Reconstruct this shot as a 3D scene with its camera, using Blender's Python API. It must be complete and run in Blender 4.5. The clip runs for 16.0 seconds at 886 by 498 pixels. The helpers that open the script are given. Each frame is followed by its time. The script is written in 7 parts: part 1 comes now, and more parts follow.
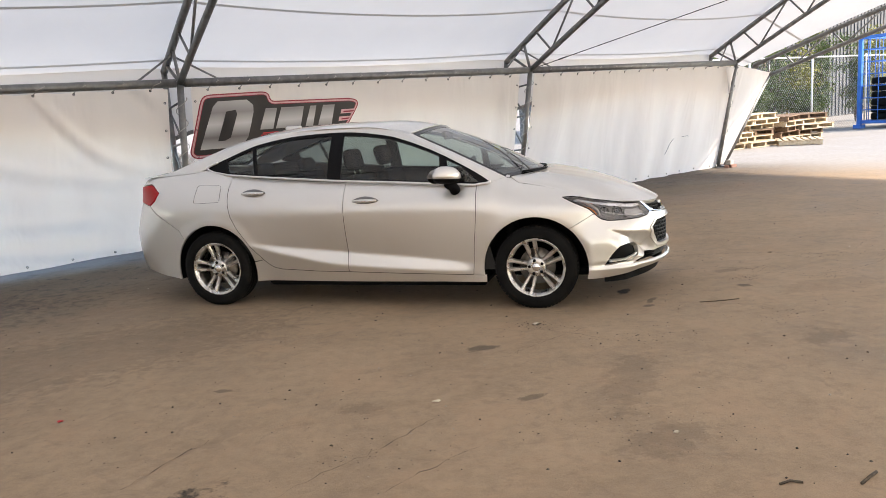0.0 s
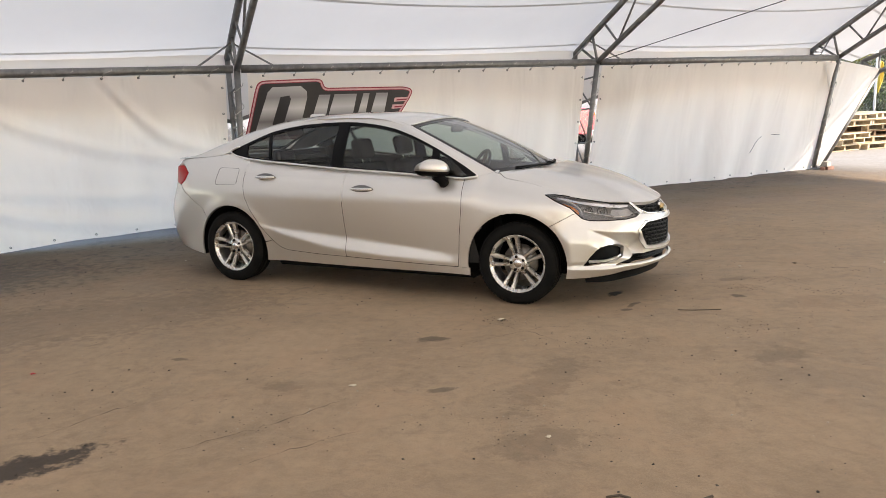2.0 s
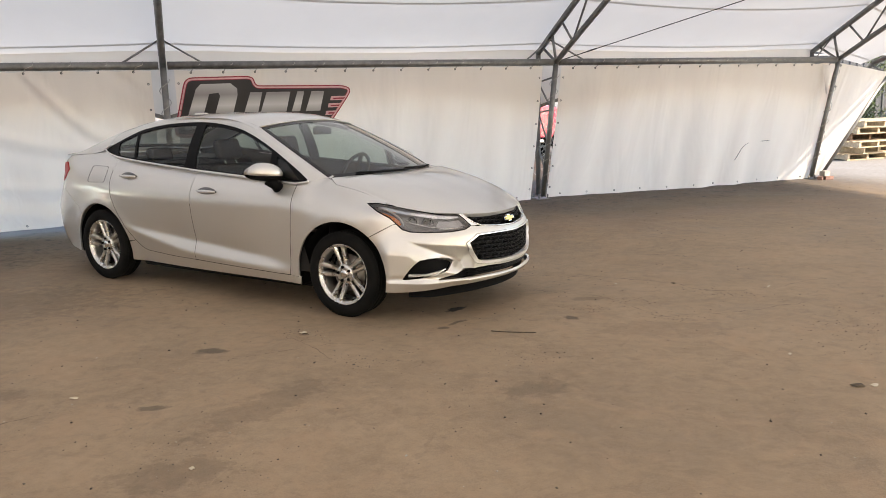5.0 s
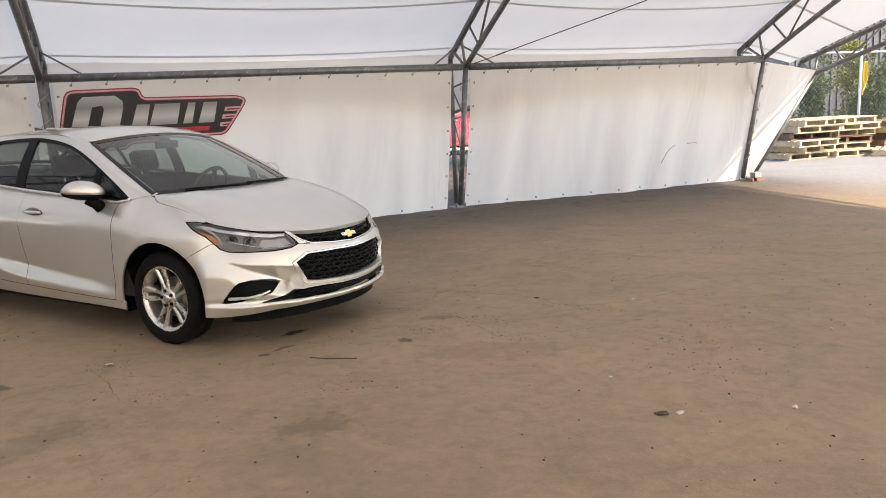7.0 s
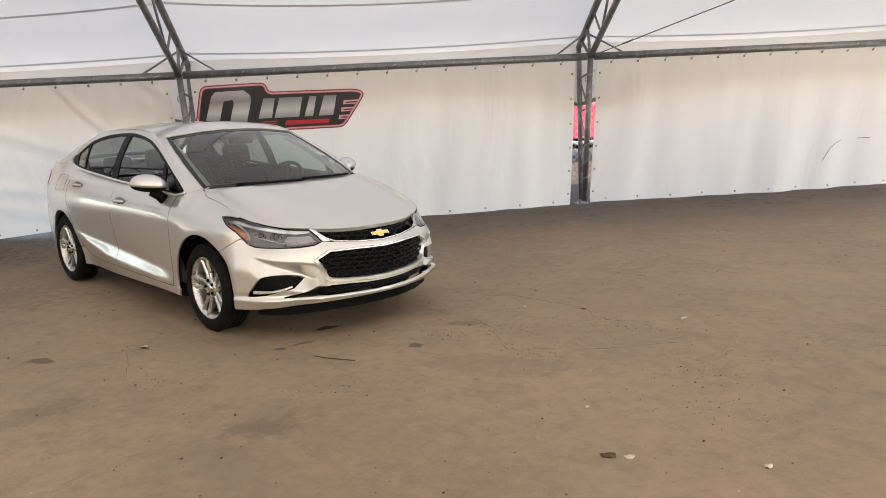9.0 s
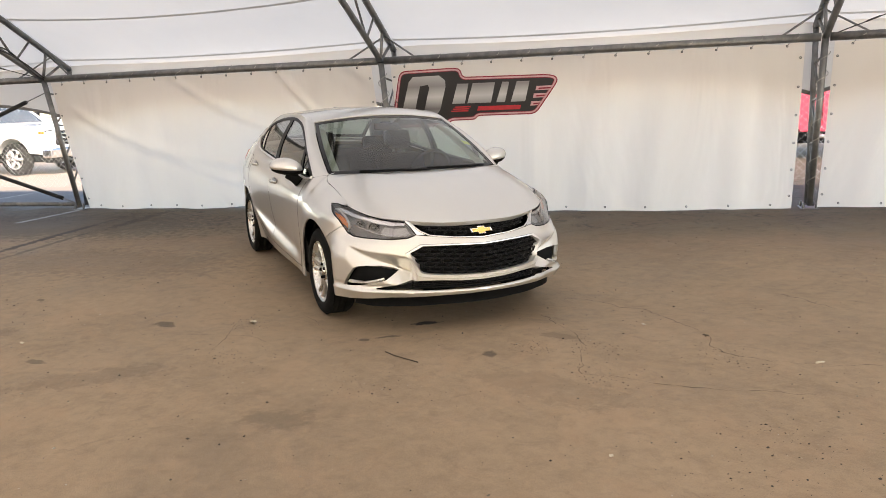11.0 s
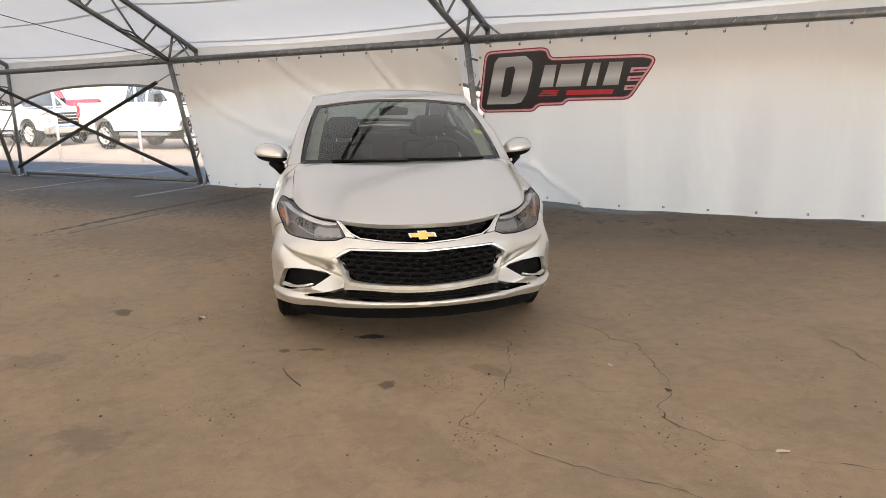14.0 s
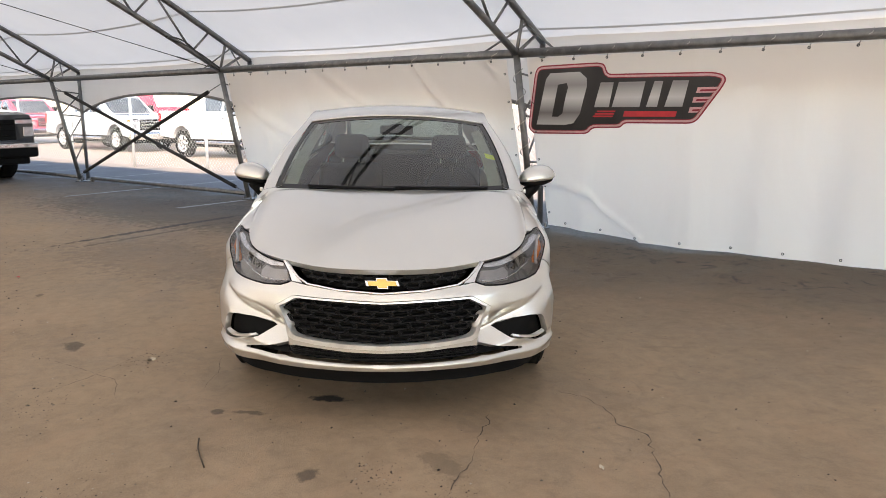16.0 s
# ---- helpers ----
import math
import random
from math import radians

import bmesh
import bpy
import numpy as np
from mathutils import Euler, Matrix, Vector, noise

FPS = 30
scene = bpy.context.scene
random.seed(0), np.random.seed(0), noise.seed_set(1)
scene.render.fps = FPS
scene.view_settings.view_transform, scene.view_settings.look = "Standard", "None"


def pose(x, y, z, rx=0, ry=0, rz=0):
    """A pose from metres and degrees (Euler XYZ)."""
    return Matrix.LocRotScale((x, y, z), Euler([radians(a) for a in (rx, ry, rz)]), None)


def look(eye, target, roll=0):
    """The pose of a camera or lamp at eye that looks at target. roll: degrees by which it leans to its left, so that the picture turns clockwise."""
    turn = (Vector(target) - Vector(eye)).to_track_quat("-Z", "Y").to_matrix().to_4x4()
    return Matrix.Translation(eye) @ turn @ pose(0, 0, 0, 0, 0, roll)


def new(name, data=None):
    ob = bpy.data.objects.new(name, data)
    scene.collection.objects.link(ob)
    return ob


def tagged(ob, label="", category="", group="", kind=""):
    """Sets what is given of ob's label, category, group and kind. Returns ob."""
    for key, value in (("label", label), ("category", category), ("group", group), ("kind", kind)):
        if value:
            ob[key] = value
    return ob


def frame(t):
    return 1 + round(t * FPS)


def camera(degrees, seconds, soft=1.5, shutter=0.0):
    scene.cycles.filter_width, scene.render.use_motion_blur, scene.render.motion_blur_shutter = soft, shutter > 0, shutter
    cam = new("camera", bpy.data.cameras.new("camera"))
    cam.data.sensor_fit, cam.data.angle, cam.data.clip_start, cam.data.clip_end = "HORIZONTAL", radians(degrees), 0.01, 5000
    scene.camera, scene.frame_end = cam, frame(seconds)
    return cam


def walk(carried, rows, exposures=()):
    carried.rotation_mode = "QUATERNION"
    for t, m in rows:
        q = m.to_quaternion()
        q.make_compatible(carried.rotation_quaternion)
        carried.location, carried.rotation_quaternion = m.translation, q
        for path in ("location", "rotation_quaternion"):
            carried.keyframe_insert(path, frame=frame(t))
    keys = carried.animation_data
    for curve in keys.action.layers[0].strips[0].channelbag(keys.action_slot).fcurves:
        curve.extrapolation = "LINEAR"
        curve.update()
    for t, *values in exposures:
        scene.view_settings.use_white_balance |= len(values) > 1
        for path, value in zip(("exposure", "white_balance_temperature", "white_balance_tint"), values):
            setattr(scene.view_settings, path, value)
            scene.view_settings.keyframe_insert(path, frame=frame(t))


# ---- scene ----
cam = camera(60.1, 16.0, 0.55)
METRES, EYE, TILT, LEAN, TURN = 9.3, 1.488, 0.0, 0.0, 0.0
ROWS = [
    (0.0, 0.0, 0.0, 0.0, -0.71, -10.3, 3.93),
    (0.5, 0.0265, -0.0034, -0.0009, 1.73, -10.5, 4.09),
    (1.0, 0.0544, -0.002, -0.0004, 4.67, -10.63, 3.89),
    (1.5, 0.0864, -0.0034, -0.0006, 7.32, -10.71, 3.2),
    (2.0, 0.1173, -0.0034, 0.0006, 9.27, -10.83, 2.37),
    (2.5, 0.1485, 0.004, -0.0007, 10.39, -10.95, 1.59),
    (3.0, 0.1759, 0.0134, -0.0005, 11.19, -11.07, 1.01),
    (5.5, 0.3288, 0.0815, -0.0002, 15.25, -10.9, 1.61),
    (6.0, 0.3529, 0.0973, -0.0021, 14.65, -10.78, 1.73),
    (6.5, 0.3749, 0.1154, -0.0019, 14.04, -10.56, 2.15),
    (7.0, 0.4011, 0.1331, -0.0038, 13.86, -10.48, 2.65),
    (7.5, 0.4287, 0.1495, -0.002, 15.07, -10.54, 3.07),
    (8.0, 0.4553, 0.1659, -0.0039, 18.23, -10.67, 3.26),
    (8.5, 0.4804, 0.182, -0.0027, 23.21, -10.72, 3.16),
    (9.0, 0.5112, 0.1975, -0.0009, 29.05, -10.77, 2.88),
    (9.5, 0.533, 0.2176, -0.002, 35.1, -10.68, 2.48),
    (10.0, 0.5512, 0.2444, -0.0008, 40.57, -10.6, 2.11),
    (12.5, 0.6174, 0.3942, -0.0037, 60.62, -11.82, 2.95),
    (13.0, 0.621, 0.4254, -0.0047, 63.35, -11.73, 2.69),
    (13.5, 0.616, 0.4585, -0.0059, 64.67, -11.76, 2.29),
    (14.0, 0.6103, 0.4905, -0.0078, 65.53, -11.76, 1.81),
    (14.5, 0.6027, 0.5213, -0.008, 66.47, -11.6, 1.34),
    (15.0, 0.587, 0.5461, -0.0097, 68.19, -11.18, 0.87),
    (15.5, 0.5675, 0.5662, -0.0081, 70.49, -10.68, 0.58),
    (16.0, 0.5511, 0.5838, -0.0081, 72.64, -10.48, 0.35),
]
walk(cam, [(t, pose(0, 0, EYE, TILT, LEAN, TURN) @ pose(METRES * x, METRES * y, METRES * z, 90 + pitch, roll, yaw)) for t, x, y, z, yaw, pitch, roll in ROWS],
     exposures=[(0.0, 2.11, 7350, 12.5), (3.0, 2.05, 7750, 12.5), (5.8, 1.99, 7650, 12.5), (7.5, 1.98, 7450, 12.5), (8.6, 1.98, 7550, 12.5), (9.4, 2.16, 7950, 12.5), (10.2, 2.23, 8050, 12.5), (12.5, 2.03, 7800, 12.5), (14.5, 2.04, 7750, 12.5), (16.0, 2.09, 7550, 12.5)])

# ---- plan: u runs along the curtain wall, v away from the camera's side, z up ----
from mathutils.geometry import delaunay_2d_cdt

ANG = radians(34.84)
DU = Vector((math.cos(ANG), math.sin(ANG), 0))
DV = Vector((-math.sin(ANG), math.cos(ANG), 0))
ORG = Vector((1.488, 11.716, 0))


def W(u, v, z=0.0):
    """World place of a point of the plan."""
    return ORG + DU * u + DV * v + Vector((0, 0, z))


PLAN = Matrix.Translation(ORG) @ Matrix.Rotation(ANG, 4, "Z")

# ---- world, sun ----
SUN_WAY = (DU * -0.84 + DV * 1.05 + Vector((0, 0, -1))).normalized()
world = bpy.data.worlds.new("world")
scene.world = world
world.use_nodes = True
wn = world.node_tree
sky = wn.nodes.new("ShaderNodeTexSky")
sky.sky_type, sky.sun_disc = "NISHITA", False
sky.sun_elevation = math.asin(-SUN_WAY.z)
sky.sun_rotation = math.atan2(-SUN_WAY.x, -SUN_WAY.y)
sky.altitude, sky.dust_density = 600, 1.0
wn.links.new(sky.outputs[0], wn.nodes["Background"].inputs[0])
wn.nodes["Background"].inputs[1].default_value = 0.125

sun = new("sun", bpy.data.lights.new("sun", "SUN"))
sun.data.energy, sun.data.angle, sun.data.color = 2.5, radians(0.6), (1.0, 0.95, 0.88)
sun.matrix_world = look((0, 0, 30), Vector((0, 0, 30)) + SUN_WAY)

# ---- materials ----
def material(name):
    m = bpy.data.materials.new(name)
    m.use_nodes = True
    nt = m.node_tree
    return m, nt, nt.nodes["Principled BSDF"], nt.nodes["Material Output"]


def node(nt, kind, **inputs):
    n = nt.nodes.new(kind)
    for k, v in inputs.items():
        n.inputs[k.replace("_", " ")].default_value = v
    return n


def texture(nt, scale, detail=4.0, rough=0.55, coords="Object", distortion=0.0, stretch=None):
    tc = nt.nodes.new("ShaderNodeTexCoord")
    n = node(nt, "ShaderNodeTexNoise", Scale=scale, Detail=detail, Roughness=rough, Distortion=distortion)
    if stretch:
        mp = nt.nodes.new("ShaderNodeMapping")
        mp.inputs["Scale"].default_value = stretch
        nt.links.new(tc.outputs[coords], mp.inputs[0])
        nt.links.new(mp.outputs[0], n.inputs["Vector"])
    else:
        nt.links.new(tc.outputs[coords], n.inputs["Vector"])
    return n


def ramp(nt, src, stops):
    r = nt.nodes.new("ShaderNodeValToRGB")
    el = r.color_ramp.elements
    while len(el) < len(stops):
        el.new(0.5)
    for e, (p, c) in zip(el, stops):
        e.position = p
        e.color = (*c, 1) if len(c) == 3 else c
    nt.links.new(src, r.inputs[0])
    return r


def mixed(nt, fac, a, b, how="MIX"):
    n = nt.nodes.new("ShaderNodeMix")
    n.data_type, n.blend_type = "RGBA", how
    for sock, val in ((n.inputs[0], fac), (n.inputs[6], a), (n.inputs[7], b)):
        if isinstance(val, (int, float)):
            sock.default_value = val
        elif isinstance(val, tuple):
            sock.default_value = (*val, 1)
        else:
            nt.links.new(val, sock)
    return n.outputs[2]


def bump(nt, bsdf, height, strength, distance):
    b = node(nt, "ShaderNodeBump", Strength=strength, Distance=distance)
    nt.links.new(height, b.inputs["Height"])
    nt.links.new(b.outputs[0], bsdf.inputs["Normal"])
    return b


def varied(name, a, b, scale=6.0, rough=0.6, metal=0.0, grain=60.0, relief=0.0, spread=0.08, coat=0.0, stretch=None):
    """A surface of two near colours in large patches, with uneven gloss and a fine relief."""
    m, nt, p, _ = material(name)
    big = texture(nt, scale, 5, stretch=stretch)
    fine = texture(nt, grain, 3)
    c = ramp(nt, big.outputs[0], [(0.35, a), (0.68, b)])
    nt.links.new(mixed(nt, 0.12, c.outputs[0], fine.outputs[0], "OVERLAY"), p.inputs["Base Color"])
    rr = nt.nodes.new("ShaderNodeMapRange")
    rr.inputs[3].default_value, rr.inputs[4].default_value = max(0.02, rough - spread), min(1, rough + spread)
    nt.links.new(big.outputs[0], rr.inputs[0])
    nt.links.new(rr.outputs[0], p.inputs["Roughness"])
    p.inputs["Metallic"].default_value = metal
    p.inputs["Coat Weight"].default_value = coat
    if relief:
        bump(nt, p, fine.outputs[0], 0.4, relief)
    return m


def fabric(name, colour, through_colour, share, crease=0.004, folds=0.0):
    """Coated tent cloth: white, lets part of the daylight through."""
    m, nt, p, out = material(name)
    big = texture(nt, 0.9, 5, 0.6, stretch=(1, 1, 0.45))
    fine = texture(nt, 7.0, 5, 0.6, stretch=(1, 1, 0.35))
    dirt = ramp(nt, big.outputs[0], [(0.3, tuple(c * 0.93 for c in colour)), (0.62, colour)])
    nt.links.new(dirt.outputs[0], p.inputs["Base Color"])
    p.inputs["Roughness"].default_value = 0.55
    p.inputs["Specular IOR Level"].default_value = 0.25
    hang = texture(nt, 1.5, 3, 0.45, stretch=(1, 1, 0.22), distortion=0.8)
    b = bump(nt, p, mixed(nt, folds, fine.outputs[0], hang.outputs[0]), 0.5, crease)
    tr = node(nt, "ShaderNodeBsdfTranslucent", Color=(*through_colour, 1))
    nt.links.new(b.outputs[0], tr.inputs["Normal"])
    mx = node(nt, "ShaderNodeMixShader", Fac=share)
    nt.links.new(p.outputs[0], mx.inputs[1])
    nt.links.new(tr.outputs[0], mx.inputs[2])
    nt.links.new(mx.outputs[0], out.inputs[0])
    return m


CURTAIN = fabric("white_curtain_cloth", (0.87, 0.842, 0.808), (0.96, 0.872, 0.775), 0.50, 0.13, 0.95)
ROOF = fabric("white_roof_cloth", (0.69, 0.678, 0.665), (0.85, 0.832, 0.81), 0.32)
# less translucent copy of the tent cloth; the skirts' shade is put into it
SKIRT = fabric("shade_dimmed_skirt_cloth", (0.76, 0.74, 0.72), (0.8, 0.78, 0.76), 0.2)
SEAM = fabric("grey_welded_seam", (0.60, 0.59, 0.58), (0.66, 0.65, 0.64), 0.30)
STEEL = varied("galvanised_steel", (0.15, 0.15, 0.15), (0.24, 0.24, 0.236), scale=9, rough=0.45, metal=0.6, grain=40, spread=0.12)
WEBBING = varied("grey_hem_webbing", (0.17, 0.168, 0.163), (0.24, 0.236, 0.23), rough=0.85, grain=200)
ROPE = varied("grey_rope", (0.3, 0.29, 0.27), (0.42, 0.41, 0.38), rough=0.9, grain=300, relief=0.001)
CABLE = varied("dark_steel_cable", (0.05, 0.05, 0.05), (0.1, 0.1, 0.1), rough=0.5, metal=0.6)
BLACK_FOAM = varied("black_foam_sleeve", (0.012, 0.012, 0.013), (0.03, 0.03, 0.03), rough=0.9, grain=80, relief=0.002)


# x, y, half length, half width, turn, strength
STAINS = [(1.43, 5.98, 0.11, 0.055, 60, 0.97), (1.53, 5.57, 0.09, 0.035, 60, 0.6), (2.29, 5.75, 0.06, 0.05, 0, 0.6), (0.20, 4.61, 0.10, 0.06, 15, 0.6),
          (0.40, 3.74, 0.09, 0.035, 25, 0.5), (-1.30, 4.16, 0.06, 0.03, 0, 0.5), (-1.34, 2.70, 0.44, 0.13, 40, 0.88), (1.48, 5.42, 0.04, 0.03, 0, 0.6),
          (0.92, 3.14, 0.28, 0.16, 30, 0.22), (-0.48, 3.74, 0.12, 0.08, 0, 0.25), (2.25, 4.39, 0.22, 0.12, 40, 0.25), (2.38, 6.28, 0.14, 0.09, 20, 0.3),
          (0.95, 3.9, 0.5, 0.16, 70, 0.2), (2.9, 5.6, 0.5, 0.2, 10, 0.15),
          # the first two entries here just darken broad areas of the floor
          (-6.2, 5.1, 3.6, 1.2, 36, 0.5), (-2.6, 5.0, 1.7, 0.7, 30, 0.22), (-4.7, 5.0, 1.7, 0.07, 131, 0.8), (-4.15, 4.85, 1.0, 0.05, 131, 0.5), (-5.35, 6.35, 0.9, 0.12, 131, 0.6)]


def ground_material():
    m, nt, p, _ = material("packed_dirt_over_asphalt")

    def calc(op, a, b):
        n = nt.nodes.new("ShaderNodeMath")
        n.operation = op
        for sock, val in zip(n.inputs, (a, b)):
            if isinstance(val, (int, float)):
                sock.default_value = val
            else:
                nt.links.new(val, sock)
        return n.outputs[0]

    def band(src, lo, hi):
        n = nt.nodes.new("ShaderNodeMapRange")
        n.interpolation_type = "SMOOTHSTEP"
        n.inputs[1].default_value, n.inputs[2].default_value = lo, hi
        nt.links.new(src, n.inputs[0])
        return n.outputs[0]
    big = texture(nt, 0.16, 6, 0.6, distortion=0.6)
    mid = texture(nt, 0.9, 7, 0.65, distortion=0.4)
    streak = texture(nt, 0.7, 6, 0.6, stretch=(1.2, 1.9, 1), distortion=1.4)
    fine = texture(nt, 11, 8, 0.72)
    grit = texture(nt, 160, 3, 0.6)
    a = ramp(nt, big.outputs[0], [(0.32, (0.235, 0.170, 0.110)), (0.52, (0.315, 0.226, 0.147)), (0.7, (0.365, 0.265, 0.176))])
    b = ramp(nt, mid.outputs[0], [(0.3, (0.20, 0.146, 0.096)), (0.5, (0.315, 0.226, 0.147)), (0.66, (0.375, 0.274, 0.185))])
    c = mixed(nt, 0.5, a.outputs[0], b.outputs[0])
    d = ramp(nt, streak.outputs[0], [(0.30, (0.48, 0.47, 0.46)), (0.51, (1, 1, 1))])
    e = mixed(nt, 0.22, c, d.outputs[0], "MULTIPLY")
    f = mixed(nt, 0.22, mixed(nt, 0.36, e, fine.outputs[0], "OVERLAY"), grit.outputs[0], "OVERLAY")
    # clumps of reddish loose dirt and darker scuffs
    clump = texture(nt, 2.3, 9, 0.72, distortion=0.8)
    scuff = texture(nt, 4.6, 7, 0.7, distortion=1.5)
    red = ramp(nt, clump.outputs[0], [(0.50, (0, 0, 0)), (0.62, (1, 1, 1))])
    f = mixed(nt, calc("MULTIPLY", red.outputs[0], 0.30), f, (0.40, 0.262, 0.165))
    worn = ramp(nt, scuff.outputs[0], [(0.34, (1, 1, 1)), (0.46, (0, 0, 0))])
    f = mixed(nt, calc("MULTIPLY", worn.outputs[0], 0.26), f, (0.15, 0.112, 0.08))
    # ground kinds by place: darker towards the curtain, grey asphalt outside, pale gravel beyond it
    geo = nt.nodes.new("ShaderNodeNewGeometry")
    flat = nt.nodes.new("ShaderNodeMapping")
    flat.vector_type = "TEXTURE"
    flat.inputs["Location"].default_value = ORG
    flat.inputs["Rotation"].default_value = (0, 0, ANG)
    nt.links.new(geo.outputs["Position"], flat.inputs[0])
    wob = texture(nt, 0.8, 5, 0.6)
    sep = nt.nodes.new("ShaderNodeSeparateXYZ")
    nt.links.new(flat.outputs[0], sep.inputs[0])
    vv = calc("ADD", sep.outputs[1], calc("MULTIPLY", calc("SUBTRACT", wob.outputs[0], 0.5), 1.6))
    wall_dark = calc("MULTIPLY", band(vv, -3.6, 0.4), 0.82)
    f = mixed(nt, wall_dark, f, (0.045, 0.038, 0.034))
    # a narrower, blotchy darker band nearest the curtain
    foot_dark = calc("MULTIPLY", band(vv, -1.5, -0.2), calc("MULTIPLY", worn.outputs[0], 0.8))
    f = mixed(nt, foot_dark, f, (0.022, 0.019, 0.018))
    f = mixed(nt, calc("MULTIPLY", band(vv, 0.4, 0.9), band(sep.outputs[0], -4.0, -8.0)), f, (0.135, 0.137, 0.145))
    dusty = ramp(nt, fine.outputs[0], [(0.3, (0.25, 0.20, 0.165)), (0.7, (0.38, 0.31, 0.262))])
    drab = ramp(nt, fine.outputs[0], [(0.3, (0.24, 0.222, 0.204)), (0.7, (0.345, 0.322, 0.298))])
    f = mixed(nt, calc("MULTIPLY", band(vv, 2.7, 3.3), band(sep.outputs[0], 0.0, -4.0)), f, dusty.outputs[0])
    f = mixed(nt, band(calc("ADD", sep.outputs[0], calc("MULTIPLY", wob.outputs[0], 1.5)), 5.0, 8.0), f, drab.outputs[0])
    # unseen pale ground past the far side, added to bounce light onto curtain and car
    bounce_pale = ramp(nt, fine.outputs[0], [(0.3, (0.44, 0.41, 0.37)), (0.7, (0.56, 0.53, 0.48))])
    f = mixed(nt, band(vv, -15.4, -16.4), f, bounce_pale.outputs[0])
    # oil spots, worn patches and broad darker areas, each with a ragged edge of its own
    rag = texture(nt, 10.0, 6, 0.68)
    for x, y, rx, ry, turn, dark in STAINS:
        mp = nt.nodes.new("ShaderNodeMapping")
        mp.vector_type = "TEXTURE"
        mp.inputs["Location"].default_value = (x, y, 0)
        mp.inputs["Rotation"].default_value = (0, 0, radians(turn))
        mp.inputs["Scale"].default_value = (rx, ry, 1)
        nt.links.new(geo.outputs["Position"], mp.inputs[0])
        cut = nt.nodes.new("ShaderNodeVectorMath")
        cut.operation = "MULTIPLY"
        cut.inputs[1].default_value = (1, 1, 0)
        nt.links.new(mp.outputs[0], cut.inputs[0])
        ln = nt.nodes.new("ShaderNodeVectorMath")
        ln.operation = "LENGTH"
        nt.links.new(cut.outputs[0], ln.inputs[0])
        d = calc("ADD", ln.outputs["Value"], calc("MULTIPLY", calc("SUBTRACT", rag.outputs[0], 0.5), 2.6))
        f = mixed(nt, calc("MULTIPLY", band(d, 1.1, 0.6), dark), f, (0.022, 0.018, 0.016))
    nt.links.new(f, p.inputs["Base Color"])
    rr = ramp(nt, mid.outputs[0], [(0.3, (0.62,) * 3), (0.7, (0.9,) * 3)])
    nt.links.new(rr.outputs[0], p.inputs["Roughness"])
    p.inputs["Specular IOR Level"].default_value = 0.35
    h = mixed(nt, 0.35, fine.outputs[0], grit.outputs[0])
    bump(nt, p, mixed(nt, 0.35, h, clump.outputs[0]), 0.8, 0.014)
    return m


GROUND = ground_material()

# ---- materials of the cars ----
def car_paint(name, colour, flake=0.5, metal=0.35):
    m, nt, p, _ = material(name)
    sparkle = texture(nt, 900, 1, 0.5)
    dust = texture(nt, 2.2, 5, 0.6)
    low, high = tuple(c * 0.94 for c in colour), tuple(min(1, c * 1.05) for c in colour)
    c = ramp(nt, sparkle.outputs[0], [(0.35, low), (0.65, high)])
    nt.links.new(mixed(nt, 0.06, c.outputs[0], ramp(nt, dust.outputs[0], [(0.4, (0.5, 0.45, 0.4)), (0.7, (1, 1, 1))]).outputs[0], "MULTIPLY"), p.inputs["Base Color"])
    p.inputs["Metallic"].default_value = metal
    r = ramp(nt, dust.outputs[0], [(0.3, (flake - 0.05,) * 3), (0.7, (flake + 0.06,) * 3)])
    nt.links.new(r.outputs[0], p.inputs["Roughness"])
    p.inputs["Coat Weight"].default_value = 1.0
    p.inputs["Coat Roughness"].default_value = 0.05
    p.inputs["Coat IOR"].default_value = 1.62
    return m


def plain(name, colour, rough=0.5, metal=0.0, coat=0.0, spec=0.5, noise_scale=14.0, spread=0.06):
    m = varied(name, tuple(c * 0.9 for c in colour), tuple(min(1, c * 1.08) for c in colour), noise_scale, rough, metal, 80, 0, spread, coat)
    m.node_tree.nodes["Principled BSDF"].inputs["Specular IOR Level"].default_value = spec
    return m


def pane(name, tint, ior=0.08, rough=0.0):
    """Tinted glass: clear, mirroring more at a slant."""
    m, nt, p, out = material(name)
    nt.nodes.remove(p)
    clear = node(nt, "ShaderNodeBsdfTransparent", Color=(*tint, 1))
    gloss = node(nt, "ShaderNodeBsdfGlossy", Color=(1, 1, 1, 1), Roughness=rough)
    lw = node(nt, "ShaderNodeLayerWeight", Blend=0.5)
    up = nt.nodes.new("ShaderNodeMath")
    up.operation = "POWER"
    up.inputs[1].default_value = 4.5
    nt.links.new(lw.outputs["Facing"], up.inputs[0])
    fr = node(nt, "ShaderNodeMapRange")
    fr.inputs[3].default_value, fr.inputs[4].default_value = ior, 1.0
    nt.links.new(up.outputs[0], fr.inputs[0])
    mx = nt.nodes.new("ShaderNodeMixShader")
    nt.links.new(fr.outputs[0], mx.inputs[0])
    nt.links.new(clear.outputs[0], mx.inputs[1])
    nt.links.new(gloss.outputs[0], mx.inputs[2])
    nt.links.new(mx.outputs[0], out.inputs[0])
    return m


